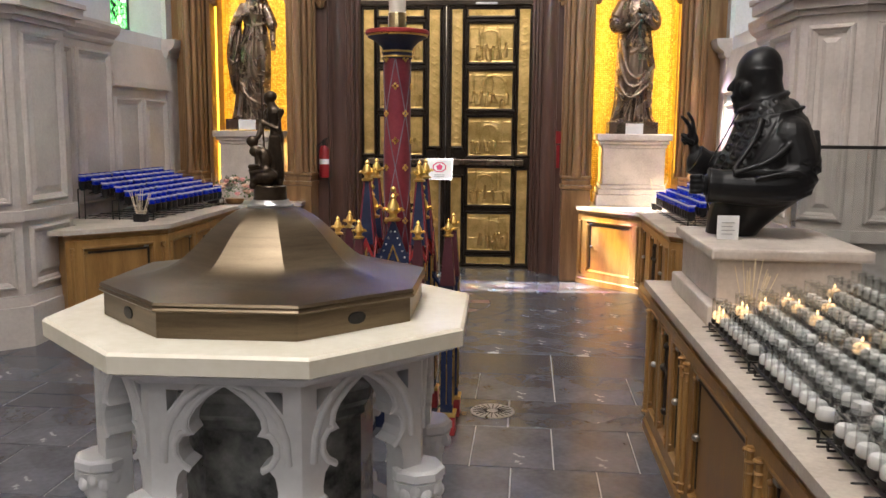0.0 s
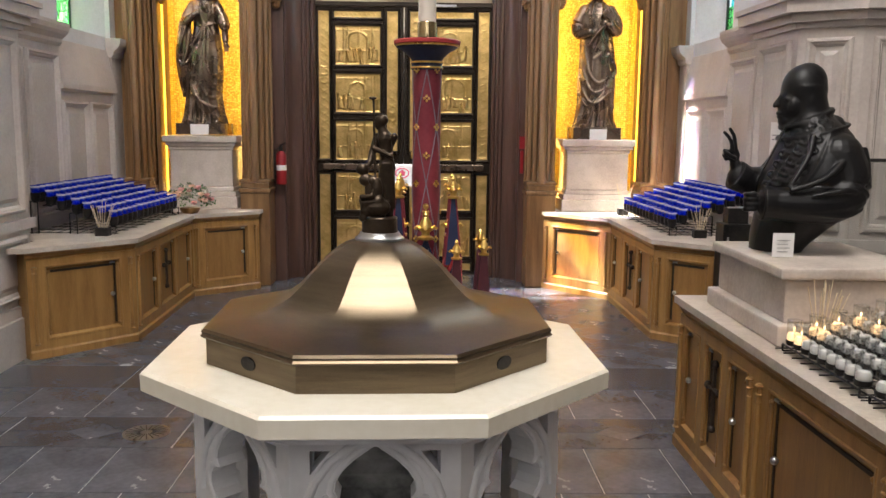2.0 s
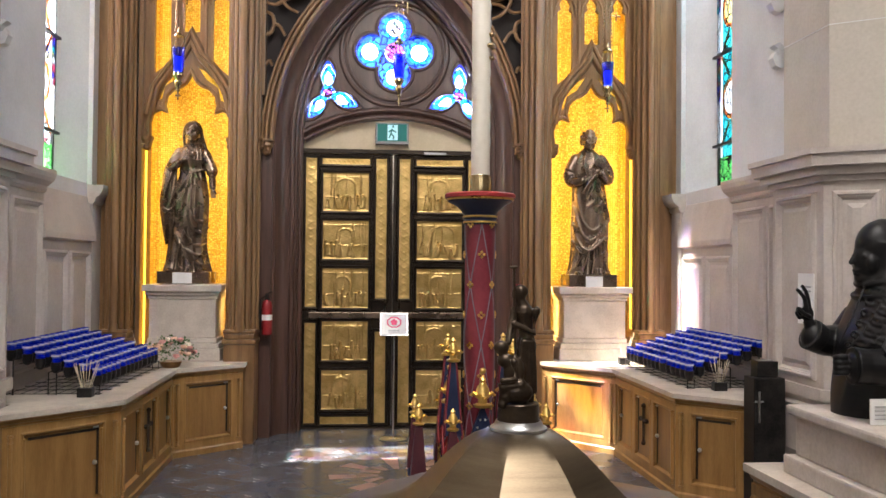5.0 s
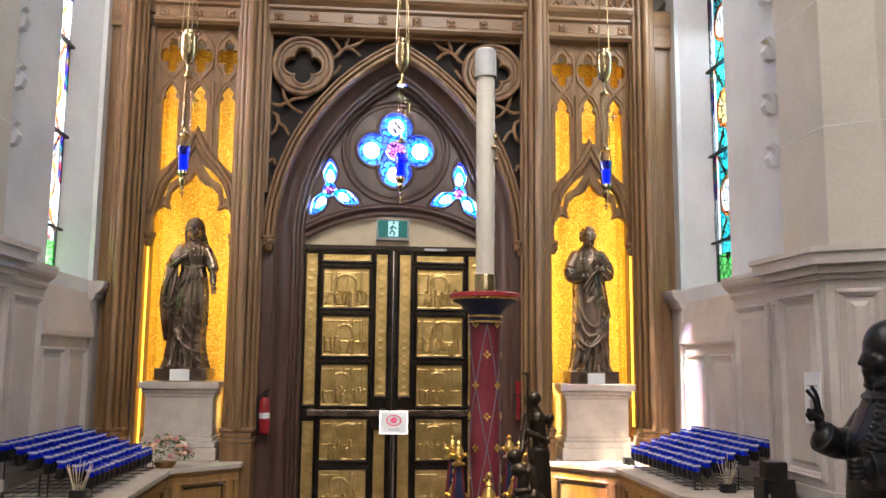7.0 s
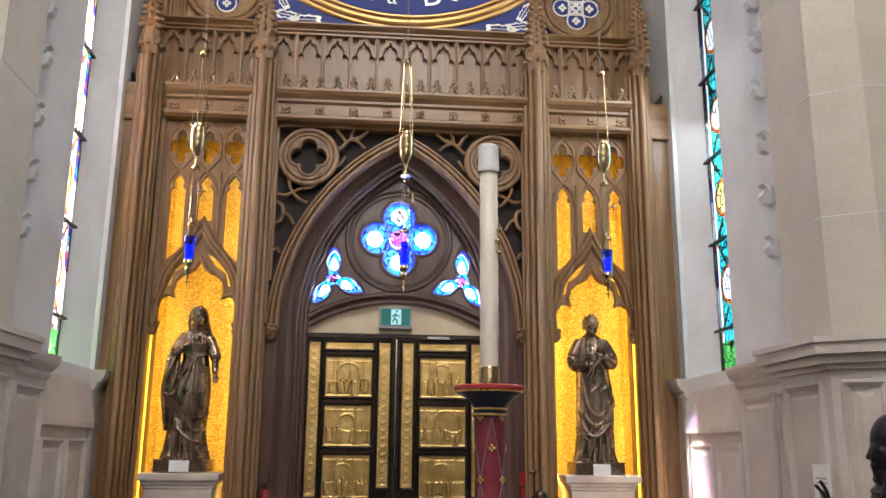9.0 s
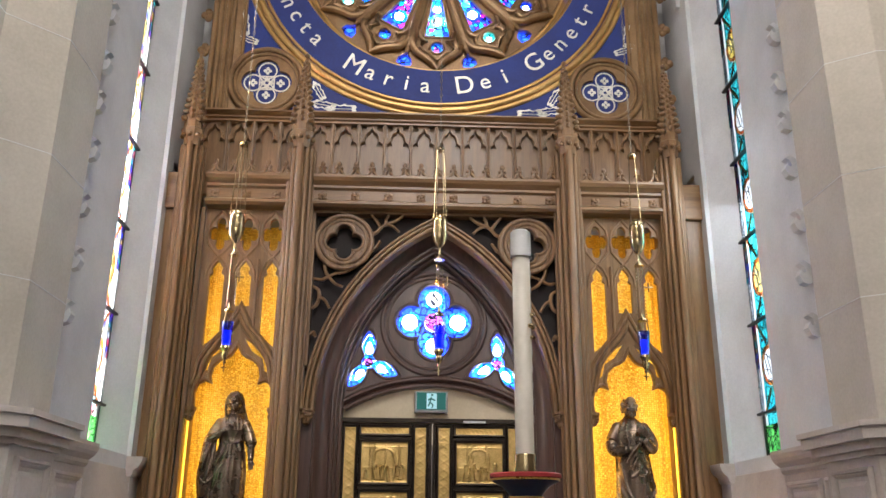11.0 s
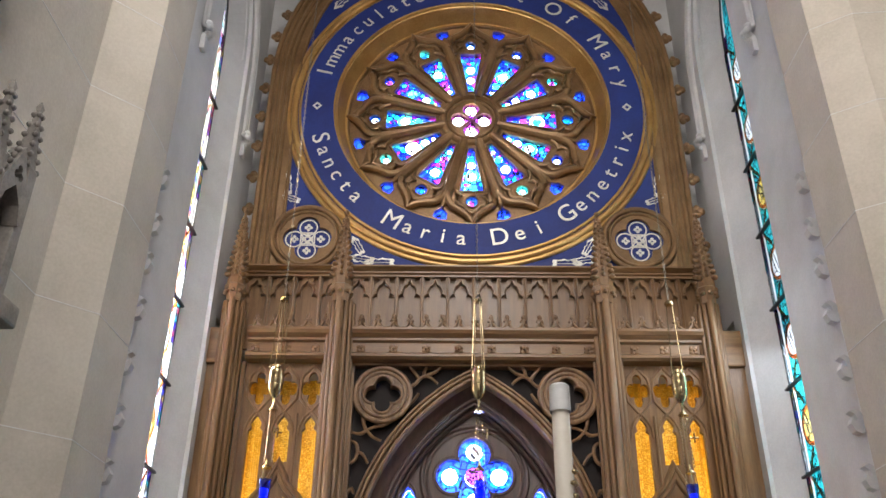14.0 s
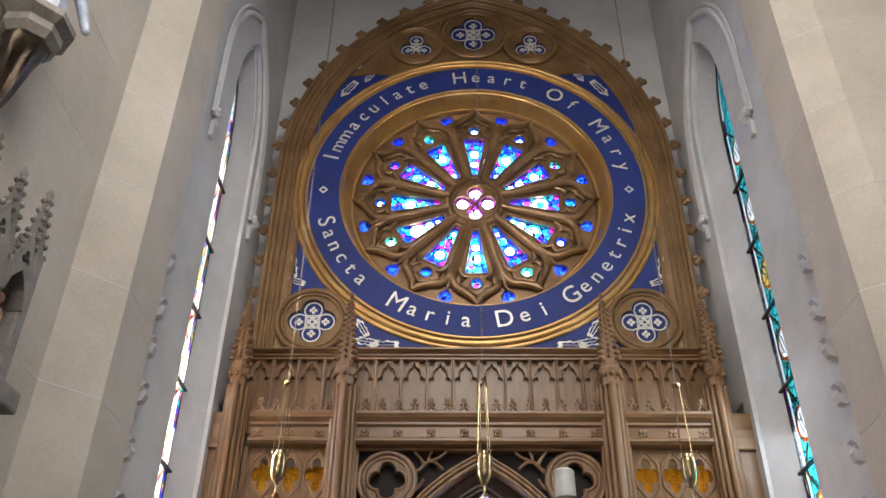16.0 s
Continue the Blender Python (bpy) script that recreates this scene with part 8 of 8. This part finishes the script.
def votive(blue, lit, group):
    """A glass on its black holder; the blue ones are larger."""
    v = thing("votive_candle", ("cobalt blue glass votive candle" if blue else "white votive candle in clear glass") + (", lit, in a black rack" if lit else ", unlit, in a black rack"), "votive candle", group)
    r = 0.031
    k = 1.18 if blue else 1.0
    cup = [(r * 0.45, -0.012), (r * 0.8, -0.004), (r * 1.03, 0.016), (r * 1.07, 0.04), (r * 1.07, 0.05)] if blue else [(r * 0.7, 0.0), (r * 0.95, 0.004), (r * 1.05, 0.018), (r * 1.05, 0.024)]
    part("holder", lathe(bmesh.new(), cup, n=16), IRON, v, smooth=True)
    wall = [(r * 0.9, 0.022), (r, 0.03), (r, 0.08), (r * 1.03, 0.094), (r * 0.98, 0.095), (r * 0.97, 0.088)]
    if not blue:
        wall = [(q, z if z < 0.05 else z + 0.016) for q, z in wall]
    part("glass", lathe(bmesh.new(), wall, n=16, cap=False), COBALT if blue else CLEAR, v, smooth=True)
    if blue:
        part("wax", lathe(bmesh.new(), [(r * 0.8, 0.022), (r * 0.86, 0.03), (r * 0.87, 0.07), (r * 0.8, 0.072)], n=14), COBALT_WAX, v, smooth=True)
        part("wax_top", lathe(bmesh.new(), [(r * 0.84, 0.0725), (r * 0.84, 0.078), (r * 0.5, 0.08)], n=14), LIT_WAX if lit else RIM, v, "pale wax top", True)
        part("rim", lathe(bmesh.new(), [(r * 1.0, 0.08), (r * 1.035, 0.084), (r * 1.045, 0.0915), (r * 0.98, 0.092), (r * 0.95, 0.086)], n=18, cap=False), RIM, v, "glass rim coloured pale to paint its glint", True)
    else:
        part("wax", lathe(bmesh.new(), [(r * 0.8, 0.022), (r * 0.9, 0.028), (r * 0.9, 0.046), (r * 0.7, 0.055), (r * 0.2, 0.058)], n=14), LIT_WAX if lit else WHITE_WAX, v, smooth=True)
    if lit:
        part("flame", lathe(bmesh.new(), [(0.001, 0.062), (0.004, 0.067), (0.003, 0.074), (0.0005, 0.082)], n=8), FLAME, v, "small burning flame", True)
    v.scale = (k, k, k * 1.18) if blue else (k, k, k)
    return v


def votive_rack(origin, ux, uy, cols, rows, pitch, step, rise, blue, lit, group, label):
    """A stepped iron rack; columns along ux, rows back along uy, rising."""
    o, ux, uy = Vector(origin), Vector(ux).normalized(), Vector(uy).normalized()
    W = cols * pitch + (0.13 if blue else 0)
    rk = thing("votive_rack", label, "candle rack", "votive racks")
    first = {}
    for j in range(rows):
        base = o + uy * (step * j) + Vector((0, 0, (0.075 if blue else 0.03) + rise * j))
        a, b = base - ux * 0.035, base + ux * (W - pitch + 0.035)
        for e in (-0.03, 0.03):
            part("rail", tube(bmesh.new(), [a + uy * e, b + uy * e], 0.005, 6), IRON, rk)
        for p in (a, b) if not blue or j in (0, 3, rows - 1) else ():
            part("leg", tube(bmesh.new(), [p + uy * -0.03, Vector((p.x, p.y, o.z)) + uy * -0.03, Vector((p.x, p.y, o.z)) + uy * 0.03, p + uy * 0.03], 0.006, 6), IRON, rk)
        for i in range(cols):
            p = base + ux * (pitch * i + (0.05 * (i // 5) + 0.03 * (j % 2) if blue else 0)) + Vector((0, 0, 0.003))
            key = (i, j) in lit
            rot = ((i * 7 + j * 3) % 12) * 30
            if key not in first:
                first[key] = votive(blue, key, group)
                s = first[key].scale.copy()
                first[key].matrix_world = pose(p.x, p.y, p.z, 0, 0, rot) @ Matrix.Diagonal((*s, 1))
            else:
                copy_thing(first[key], pose(p.x, p.y, p.z, 0, 0, rot))
    tray = bmesh.new()
    for i in range(9):
        q = i / 8
        s = o + ux * (W * q - pitch / 2)
        tube(tray, [s - uy * 0.06 + Vector((0, 0, 0.012)), s + uy * (step * (rows - 1) + 0.05) + Vector((0, 0, 0.012))], 0.003, 4)
    for j in range(8):
        s = o + uy * (step * (rows - 1) * j / 7)
        tube(tray, [s - ux * 0.05 + Vector((0, 0, 0.012)), s + ux * (W + 0.0) + Vector((0, 0, 0.012))], 0.003, 4)
    part("wire_tray", tray, IRON, rk, kind="stuff")


random.seed(31)
for k in range(3):
    y = 3.1 - 0.7 * k
    lit = {(0, 0), (1, 0), (0, 1), (1, 1), (0, 2), (0, 3), (2, 3), (3, 4), (0, 5), (5, 3)} if k == 0 else {(1, 3), (2, 4)}
    votive_rack((1.85 + 0.012 * k, y, 0.868), (0.01, -1, 0), (1, 0, 0), 9, 7, 0.071, 0.093, 0.022, False, lit, "white votives on the near counter", "black iron stepped rack full of white votive candles")
votive_rack((-2.38, 6.86, 0.868), (0.03, 1, 0), (-1, 0, 0), 14, 7, 0.112, 0.108, 0.033, True, {(3, 2), (7, 1)}, "blue votives on the west worktop", "black iron rack full of blue votive candles")
votive_rack((2.46, 7.05, 0.868), (-0.03, 1, 0), (1, 0, 0), 14, 7, 0.108, 0.105, 0.033, True, {(2, 2), (6, 3)}, "blue votives on the east worktop", "black iron rack full of blue votive candles")


def taper_box(x, y, z, n, seed, h=0.2):
    t = thing("taper_box", "black box of thin wooden lighting tapers", "taper box", "taper boxes", at=(x, y, z))
    part("box", B(-0.055, 0.055, -0.04, 0.04, 0, 0.07, bev=0.004), IRON, t)
    rnd = random.Random(seed)
    for i in range(n):
        dx, dy = rnd.uniform(-0.05, 0.05), rnd.uniform(-0.03, 0.03)
        bm = tube(bmesh.new(), [(dx * 0.6, dy * 0.6, 0.05), (dx * 2.2 + rnd.uniform(-0.03, 0.03), dy * 2, h + rnd.uniform(-0.03, 0.05))], 0.0025, 5)
        part("taper", bm, CREAM, t)


taper_box(-2.42, 6.72, 0.868, 12, 1, 0.26)
taper_box(2.66, 6.9, 0.868, 9, 2, 0.26)
taper_box(1.98, 3.14, 0.868, 14, 3, 0.26)
taper_box(2.42, 8.78, 0.868, 10, 4, 0.3)
taper_box(-2.48, 8.66, 0.868, 6, 5, 0.32)

# ---- hanging sanctuary lamps ----
def hanging_lamp(x, y, dz):
    s = thing("hanging_lamp", "polished brass sanctuary lamp with blue glass hung on a long chain", "hanging lamp", "sanctuary lamps", at=(x, y, dz))
    bm = bmesh.new()
    z = 6.0
    k = 0
    while z < 15.5:
        a = math.pi / 2 * (k % 2)
        ring = [(0.011 * math.cos(t) * math.cos(a), 0.011 * math.cos(t) * math.sin(a), z + 0.028 * math.sin(t)) for t in [2 * math.pi * i / 6 for i in range(7)]]
        tube(bm, ring, 0.0038, 4)
        z += 0.046
        k += 1
    part("chain", bm, mk("dull_bronze_chain", (0.20, 0.17, 0.13), (0.32, 0.28, 0.22), 9.0, 0.35, 0.9, 0.05, 60), s, kind="stuff")
    part("crown", lathe(bmesh.new(), [(0.01, 6.02), (0.045, 5.99), (0.05, 5.965), (0.045, 5.955), (0.0, 5.955)][::-1], n=16, cap=False), BRASS, s, smooth=True)
    for i in range(4):
        a = math.pi / 2 * i + 0.5
        c, n = math.cos(a), math.sin(a)
        part("stay", tube(bmesh.new(), [(0.042 * c, 0.042 * n, 5.97), (0.078 * c, 0.078 * n, 5.17)], 0.0045, 6), BRASS, s)
        part("stay_ring", ball(bmesh.new(), (0.08 * c, 0.08 * n, 5.16), 0.014, seg=8), BRASS, s, smooth=True)
    for i in range(3):
        a = 2 * math.pi * i / 3 + 0.3
        c, n = math.cos(a), math.sin(a)
        bm = bmesh.new()
        for j in range(16):
            q = j / 16
            ball(bm, ((0.03 + 0.025 * q) * c, (0.03 + 0.025 * q) * n, 4.74 - q * 0.6), 0.008, 0.8, 0.8, 1.6, 6)
        part("small_chain", bm, BRASS, s)
    part("urn", lathe(bmesh.new(), [(0.012, 4.76), (0.014, 4.83), (0.034, 4.845), (0.04, 4.86), (0.06, 4.885), (0.077, 4.94), (0.08, 4.985), (0.075, 4.99), (0.08, 5.0), (0.081, 5.08), (0.075, 5.085), (0.08, 5.1), (0.077, 5.14), (0.066, 5.158), (0.052, 5.162), (0.05, 5.19), (0.02, 5.195)], n=24), BRASS, s, "polished brass counterweight urn", True)
    part("bell", lathe(bmesh.new(), [(0.055, 4.7), (0.05, 4.71), (0.02, 4.735), (0.01, 4.76)], n=18), BRASS, s, smooth=True)
    bm = bmesh.new()
    tube(bm, [(-0.045, 0, 4.46), (0.045, 0, 4.46)], 0.008, 6)
    tube(bm, [(0, 0, 4.41), (0, 0, 4.51)], 0.008, 6)
    bmesh.ops.translate(bm, vec=(0.08, -0.02, 0), verts=bm.verts)
    part("small_cross", bm, BRASS, s)
    part("canopy", lathe(bmesh.new(), [(0.055, 4.1), (0.05, 4.115), (0.02, 4.14), (0.008, 4.19)], n=18), BRASS, s, smooth=True)
    for i in range(3):
        a = 2 * math.pi * i / 3 + 0.3
        part("cage_bar", tube(bmesh.new(), [(0.05 * math.cos(a), 0.05 * math.sin(a), 4.11), (0.068 * math.cos(a), 0.068 * math.sin(a), 3.98)], 0.005, 5), BRASS, s)
    part("glass", lathe(bmesh.new(), [(0.045, 3.74), (0.05, 3.76), (0.062, 3.99), (0.059, 3.99), (0.047, 3.765), (0.0, 3.755)], n=20, cap=False), mk_clear("lamp_cobalt_glass", (0.05, 0.14, 0.95), 0.05), s, "cobalt blue glass", True)
    part("inner_candle", lathe(bmesh.new(), [(0.036, 3.76), (0.04, 3.9)], n=14), mk_light("lamp_glow", (0.3, 0.5, 1.0), 0.12), s, "glowing candle inside")
    part("foot", lathe(bmesh.new(), [(0.008, 3.56), (0.02, 3.575), (0.012, 3.59), (0.03, 3.62), (0.04, 3.65), (0.028, 3.68), (0.055, 3.72), (0.05, 3.745)], n=18), BRASS, s, smooth=True)
    bm = tube(bmesh.new(), [(0, 0, 3.56), (0, 0, 3.48)], 0.007, 6)
    tube(bm, [(-0.025, 0, 3.525), (0.025, 0, 3.525)], 0.007, 6)
    part("end_cross", bm, BRASS, s)


hanging_lamp(-2.14, 8.4, 0.0)
hanging_lamp(0.005, 8.4, 0.0)
hanging_lamp(2.12, 8.4, -0.02)

# ---- small things ----
def extinguisher(x, y, z):
    e = thing("fire_extinguisher", "red fire extinguisher hung on the oak screen", "fire extinguisher")
    part("bracket", B(x - 0.03, x + 0.03, y + 0.06, y + 0.09, z + 0.2, z + 0.34), IRON, e)
    part("cylinder", lathe(bmesh.new(), [(0.05, 0), (0.058, 0.01), (0.058, 0.32), (0.045, 0.36), (0.02, 0.38)], (x, y, z), 20), RED, e, smooth=True)
    part("label", lathe(bmesh.new(), [(0.0585, 0.16), (0.0588, 0.165), (0.0588, 0.215), (0.0585, 0.22)], (x, y, z), 20, cap=False), WHITE, e, "white paper label")
    part("valve", B(x - 0.02, x + 0.02, y - 0.02, y + 0.02, z + 0.37, z + 0.44, bev=0.005), IRON, e)
    part("lever", tube(bmesh.new(), [(x - 0.01, y, z + 0.44), (x + 0.06, y - 0.03, z + 0.47)], 0.008, 6), IRON, e)
    part("hose", tube(bmesh.new(), [(x - 0.02, y, z + 0.42), (x - 0.07, y - 0.02, z + 0.38), (x - 0.075, y - 0.02, z + 0.2), (x - 0.062, y - 0.02, z + 0.06)], 0.012, 8), IRON, e, "black rubber hose", True)


extinguisher(-1.37, 9.33, 1.13)
e = thing("fire_alarm", "small red fire alarm pull station on the shaft", "fire alarm")
part("case", B(1.335, 1.395, 9.3, 9.36, 1.56, 1.7, bev=0.006), RED, e)
part("tag", B(1.347, 1.383, 9.31, 9.34, 1.28, 1.54, bev=0.004), RED, e, "hanging red tag")


def floor_sign():
    s = thing("sign_stand", "white notice with pink stop-hand emblem on a slim steel stand", "sign")
    x, y = 0.005, 9.3
    part("base", lathe(bmesh.new(), [(0.15, 0.002), (0.15, 0.01), (0.03, 0.02), (0.015, 0.03)], (x, y, 0), 28), STEEL, s, smooth=True)
    part("pole", tube(bmesh.new(), [(x, y, 0.02), (x, y + 0.01, 1.2)], 0.011, 10), STEEL, s, smooth=True)
    tilt = Matrix.Translation((x, y - 0.02, 1.25)) @ Matrix.Rotation(radians(-20), 4, "X")
    bm = box(bmesh.new(), -0.155, 0.155, -0.008, 0.004, -0.13, 0.13, bev=0.003)
    bm.transform(tilt)
    part("frame", bm, STEEL, s, "silver sign frame")
    bm = box(bmesh.new(), -0.14, 0.14, -0.012, -0.009, -0.115, 0.115)
    bm.transform(tilt)
    part("sheet", bm, WHITE, s, "white printed sheet")
    bm = plate(bmesh.new(), [(0.085 * math.cos(t), 0.02 + 0.065 * math.sin(t)) for t in [math.pi / 8 + math.pi / 4 * i for i in range(8)]], [[(0.07 * math.cos(t), 0.02 + 0.052 * math.sin(t)) for t in [math.pi / 8 + math.pi / 4 * i for i in range(8)]]], -0.015, -0.013)
    plate(bm, foil(0, 0.02, 5, 0.022, 0.016, 30), [], -0.015, -0.013)
    bm.transform(tilt)
    part("emblem", bm, PINK, s, "pink hand emblem")
    for i in range(2):
        bm = box(bmesh.new(), -0.06, 0.06, -0.0135, -0.0125, -0.075 - 0.018 * i, -0.068 - 0.018 * i)
        bm.transform(tilt)
        part("text_bar", bm, GREY, s)


floor_sign()


def wall_notice():
    n = thing("wall_notice", "small white printed notice fixed to the pier panelling", "notice")
    part("sheet", B(2.822, 2.828, 5.68, 5.9, 1.5, 1.86), WHITE, n)
    for i in range(2):
        part("text_bar", B(2.819, 2.822, 5.72, 5.86, 1.76 - 0.03 * i, 1.77 - 0.03 * i), GREY, n)
    part("print_block", B(2.819, 2.822, 5.74, 5.83, 1.57, 1.67), GREY, n)


wall_notice()


def donation_box():
    d = thing("donation_box", "black metal offering box with a silver cross", "offering box")
    x0, x1, y0, y1 = 2.58, 2.82, 6.08, 6.26
    part("case", B(x0, x1, y0, y1, 0.0, 1.08, bev=0.008), IRON, d)
    part("top", B(x0 + 0.04, x1 - 0.04, y0 + 0.03, y1 - 0.03, 1.08, 1.2, bev=0.006), IRON, d)
    part("slot_plate", B(x0 + 0.06, x1 - 0.06, y0 + 0.06, y1 - 0.06, 1.2, 1.206), STEEL, d)
    bm = box(bmesh.new(), x0 + 0.03, x0 + 0.045, y0 - 0.006, y0 - 0.001, 0.75, 0.98)
    box(bm, x0 + 0.005, x0 + 0.07, y0 - 0.006, y0 - 0.001, 0.9, 0.912)
    part("cross", bm, STEEL, d, "thin silver cross")


donation_box()


def flowers(x, y, z):
    f = thing("flower_arrangement", "round bouquet of pink and peach roses with green leaves", "flowers", at=(x, y, z))
    green = mk("leaf_green", (0.04, 0.09, 0.02), (0.09, 0.17, 0.05), 20.0, 0.5, 0, 0.1, 60)
    pinks = [mk("rose_pink", (0.65, 0.25, 0.25), (0.8, 0.42, 0.38), 30.0, 0.6, 0, 0.1, 80), mk("rose_peach", (0.75, 0.42, 0.28), (0.85, 0.58, 0.42), 30.0, 0.6, 0, 0.1, 80), mk("rose_cream", (0.75, 0.66, 0.52), (0.85, 0.78, 0.66), 30.0, 0.6, 0, 0.1, 80)]
    part("basket", lathe(bmesh.new(), [(0.08, 0), (0.1, 0.03), (0.11, 0.06)], n=18), CABINET_IN, f, smooth=True)
    rnd = random.Random(7)
    bm = bmesh.new()
    for i in range(420):
        u, v = rnd.uniform(0, 6.28), rnd.uniform(-0.1, 1)
        r = 0.235 * rnd.uniform(0.8, 1.15)
        p = Vector((r * math.cos(u) * math.sqrt(max(0, 1 - v * v)), 0.7 * r * math.sin(u) * math.sqrt(max(0, 1 - v * v)), 0.09 + 0.8 * r * v))
        d = Vector((rnd.uniform(-1, 1), rnd.uniform(-1, 1), rnd.uniform(-0.3, 1))).normalized() * 0.035
        w = d.cross(Vector((0, 0, 1))).normalized() * 0.012
        q = [bm.verts.new(c) for c in (p, p + d * 0.5 + w, p + d, p + d * 0.5 - w)]
        bm.faces.new(q)
    part("leaves", bm, green, f, kind="stuff")
    for i in range(26):
        u, v = rnd.uniform(0, 6.28), rnd.uniform(0.05, 1)
        r = 0.23
        p = (r * math.cos(u) * math.sqrt(1 - v * v), 0.7 * r * math.sin(u) * math.sqrt(1 - v * v), 0.1 + 0.8 * r * v)
        b = bmesh.new()
        for k, s in ((0, 0.034), (1, 0.026), (2, 0.018)):
            lathe(b, [(0.004, -s * 0.6), (s, 0.0), (s * 0.9, s * 0.6), (s * 0.6, s * 0.7)], (p[0], p[1], p[2] + 0.004 * k), 9, k * 0.7, cap=False)
        part("rose_bloom", b, pinks[i % 3], f, smooth=True)


flowers(-2.22, 8.62, 0.868)


def glass_screen():
    g = thing("glass_barrier", "clear glass barrier with dark top rail behind the bust", "glass barrier")
    part("pane", B(2.62, 3.7, 4.72, 4.73, 0.05, 1.62), mk_clear("barrier_glass", (0.9, 0.92, 0.92)), g, "clear glass pane")
    part("rail", B(2.6, 3.72, 4.71, 4.74, 1.62, 1.64), IRON, g)
    part("post", B(2.6, 2.63, 4.7, 4.75, 0, 1.62), STEEL, g)


glass_screen()


# ---- carved stone canopies on the west nave wall ----
def canopy():
    c = thing("canopy_niche", "carved grey stone gothic canopy with crocketed pinnacles on the wall", "wall shrine")
    STONE_GREY = mk("grey_carved_stone", (0.16, 0.145, 0.13), (0.29, 0.265, 0.24), 5.0, 0.65, 0, 0.15, 50)
    x = -3.2
    for y, zt, zb in ((4.46, 5.6, 4.1), (4.1, 5.5, 4.1), (3.74, 5.5, 4.1)):
        part("pier", B(x, x + 0.18, y - 0.05, y + 0.05, zb, zt - 0.55, bev=0.01), STONE_GREY, c)
        bm = lathe(bmesh.new(), [(0.085, 0), (0.02, 0.5), (0.03, 0.53), (0.005, 0.58)], (x + 0.1, y, zt - 0.58), 4, math.pi / 4)
        for k in range(6):
            for e in range(4):
                a = math.pi / 4 + math.pi / 2 * e
                q = 0.085 - 0.012 * k
                ball(bm, (x + 0.1 + q * math.cos(a), y + q * math.sin(a), zt - 0.54 + 0.085 * k), 0.022, seg=6)
        part("pinnacle", bm, STONE_GREY, c, "crocketed pinnacle", True)
    to = lambda u, v, d: Vector((x + d, u, v))
    for y in (4.275, 3.925):
        head = [(-0.13, 4.6), (-0.09, 4.72), (0, 4.82), (0.09, 4.72), (0.13, 4.6)]
        part("gable", plate(bmesh.new(), [(y - 0.15, 4.6), (y - 0.15, 4.8), (y, 5.1), (y + 0.15, 4.8), (y + 0.15, 4.6)] + [(y + u, v) for u, v in head[::-1]], [foil(y, 4.9, 3, 0.03, 0.028, 24)], 0.1, 0.2, to), STONE_GREY, c)
        for k in range(5):
            for e in (-1, 1):
                part("gable_crocket", ball(bmesh.new(), (x + 0.17, y + e * 0.15 * (1 - k / 5), 4.82 + 0.06 * k), 0.026, seg=6), STONE_GREY, c, smooth=True)
    part("shelf", B(x, x + 0.26, 3.65, 4.6, 3.98, 4.12, bev=0.02), STONE_GREY, c)
    part("bracket", B(x, x + 0.18, 3.72, 4.52, 3.86, 3.98, bev=0.03), STONE_GREY, c)
    tan = mk("painted_wood_figure", (0.34, 0.2, 0.1), (0.5, 0.33, 0.2), 8.0, 0.5, 0, 0.1, 60)
    bm = bmesh.new()
    drape(bm, [(4.12, x + 0.1, 4.275, 0.07, 0.08, 0.6), (4.32, x + 0.1, 4.275, 0.06, 0.07, 0.6), (4.52, x + 0.1, 4.275, 0.055, 0.07, 0.3), (4.57, x + 0.1, 4.275, 0.025, 0.025, 0)], 7, 0.01, 0.3, 4, 24, 24)
    ball(bm, (x + 0.1, 4.275, 4.62), 0.042, seg=12)
    tagged(part("small_figure", bm, tan, None, "", True), "small painted robed figure standing in the stone canopy", "statue")
    # high statue on its bracket
    b = thing("statue_bracket", "dark carved corbel bracket with moulded octagonal top", "bracket")
    yb, zb = 3.62, 6.12
    part("top", lathe(bmesh.new(), [(0.16, 0), (0.2, 0.06), (0.2, 0.12), (0.26, 0.17), (0.26, 0.22)], (x + 0.12, yb, zb), 8, math.pi / 8), STONE_GREY, b)
    bm = bmesh.new()
    drape(bm, [(zb - 0.62, x + 0.05, yb, 0.03, 0.03, 0.4), (zb - 0.4, x + 0.08, yb, 0.06, 0.06, 0.8), (zb - 0.15, x + 0.1, yb, 0.1, 0.11, 0.9), (zb, x + 0.12, yb, 0.13, 0.15, 0.4)], 6, 0.02, 0.5, 2, 28, 30)
    part("carved_corbel", bm, BRONZE_DARK, b, smooth=True)
    bm = bmesh.new()
    drape(bm, [(zb + 0.22, x + 0.12, yb, 0.15, 0.18, 1.0), (zb + 0.6, x + 0.12, yb, 0.13, 0.16, 1.0), (zb + 0.95, x + 0.12, yb, 0.11, 0.16, 0.6), (zb + 1.05, x + 0.12, yb, 0.05, 0.05, 0)], 9, 0.015, 0.4, 8, 40, 40)
    ball(bm, (x + 0.12, yb, zb + 1.15), 0.08, 1, 1, 1.25, 14)
    swag(bm, [(x + 0.16, yb + 0.15, zb + 0.9), (x + 0.24, yb + 0.24, zb + 0.65), (x + 0.3, yb + 0.28, zb + 0.45)], 0.05, 0.03)
    tagged(part("robed_statue", bm, mk("pale_blue_robe", (0.3, 0.36, 0.46), (0.5, 0.56, 0.64), 6.0, 0.5, 0, 0.1, 50), None, "", True), "painted robed statue in pale blue on a wall bracket", "statue")


canopy()
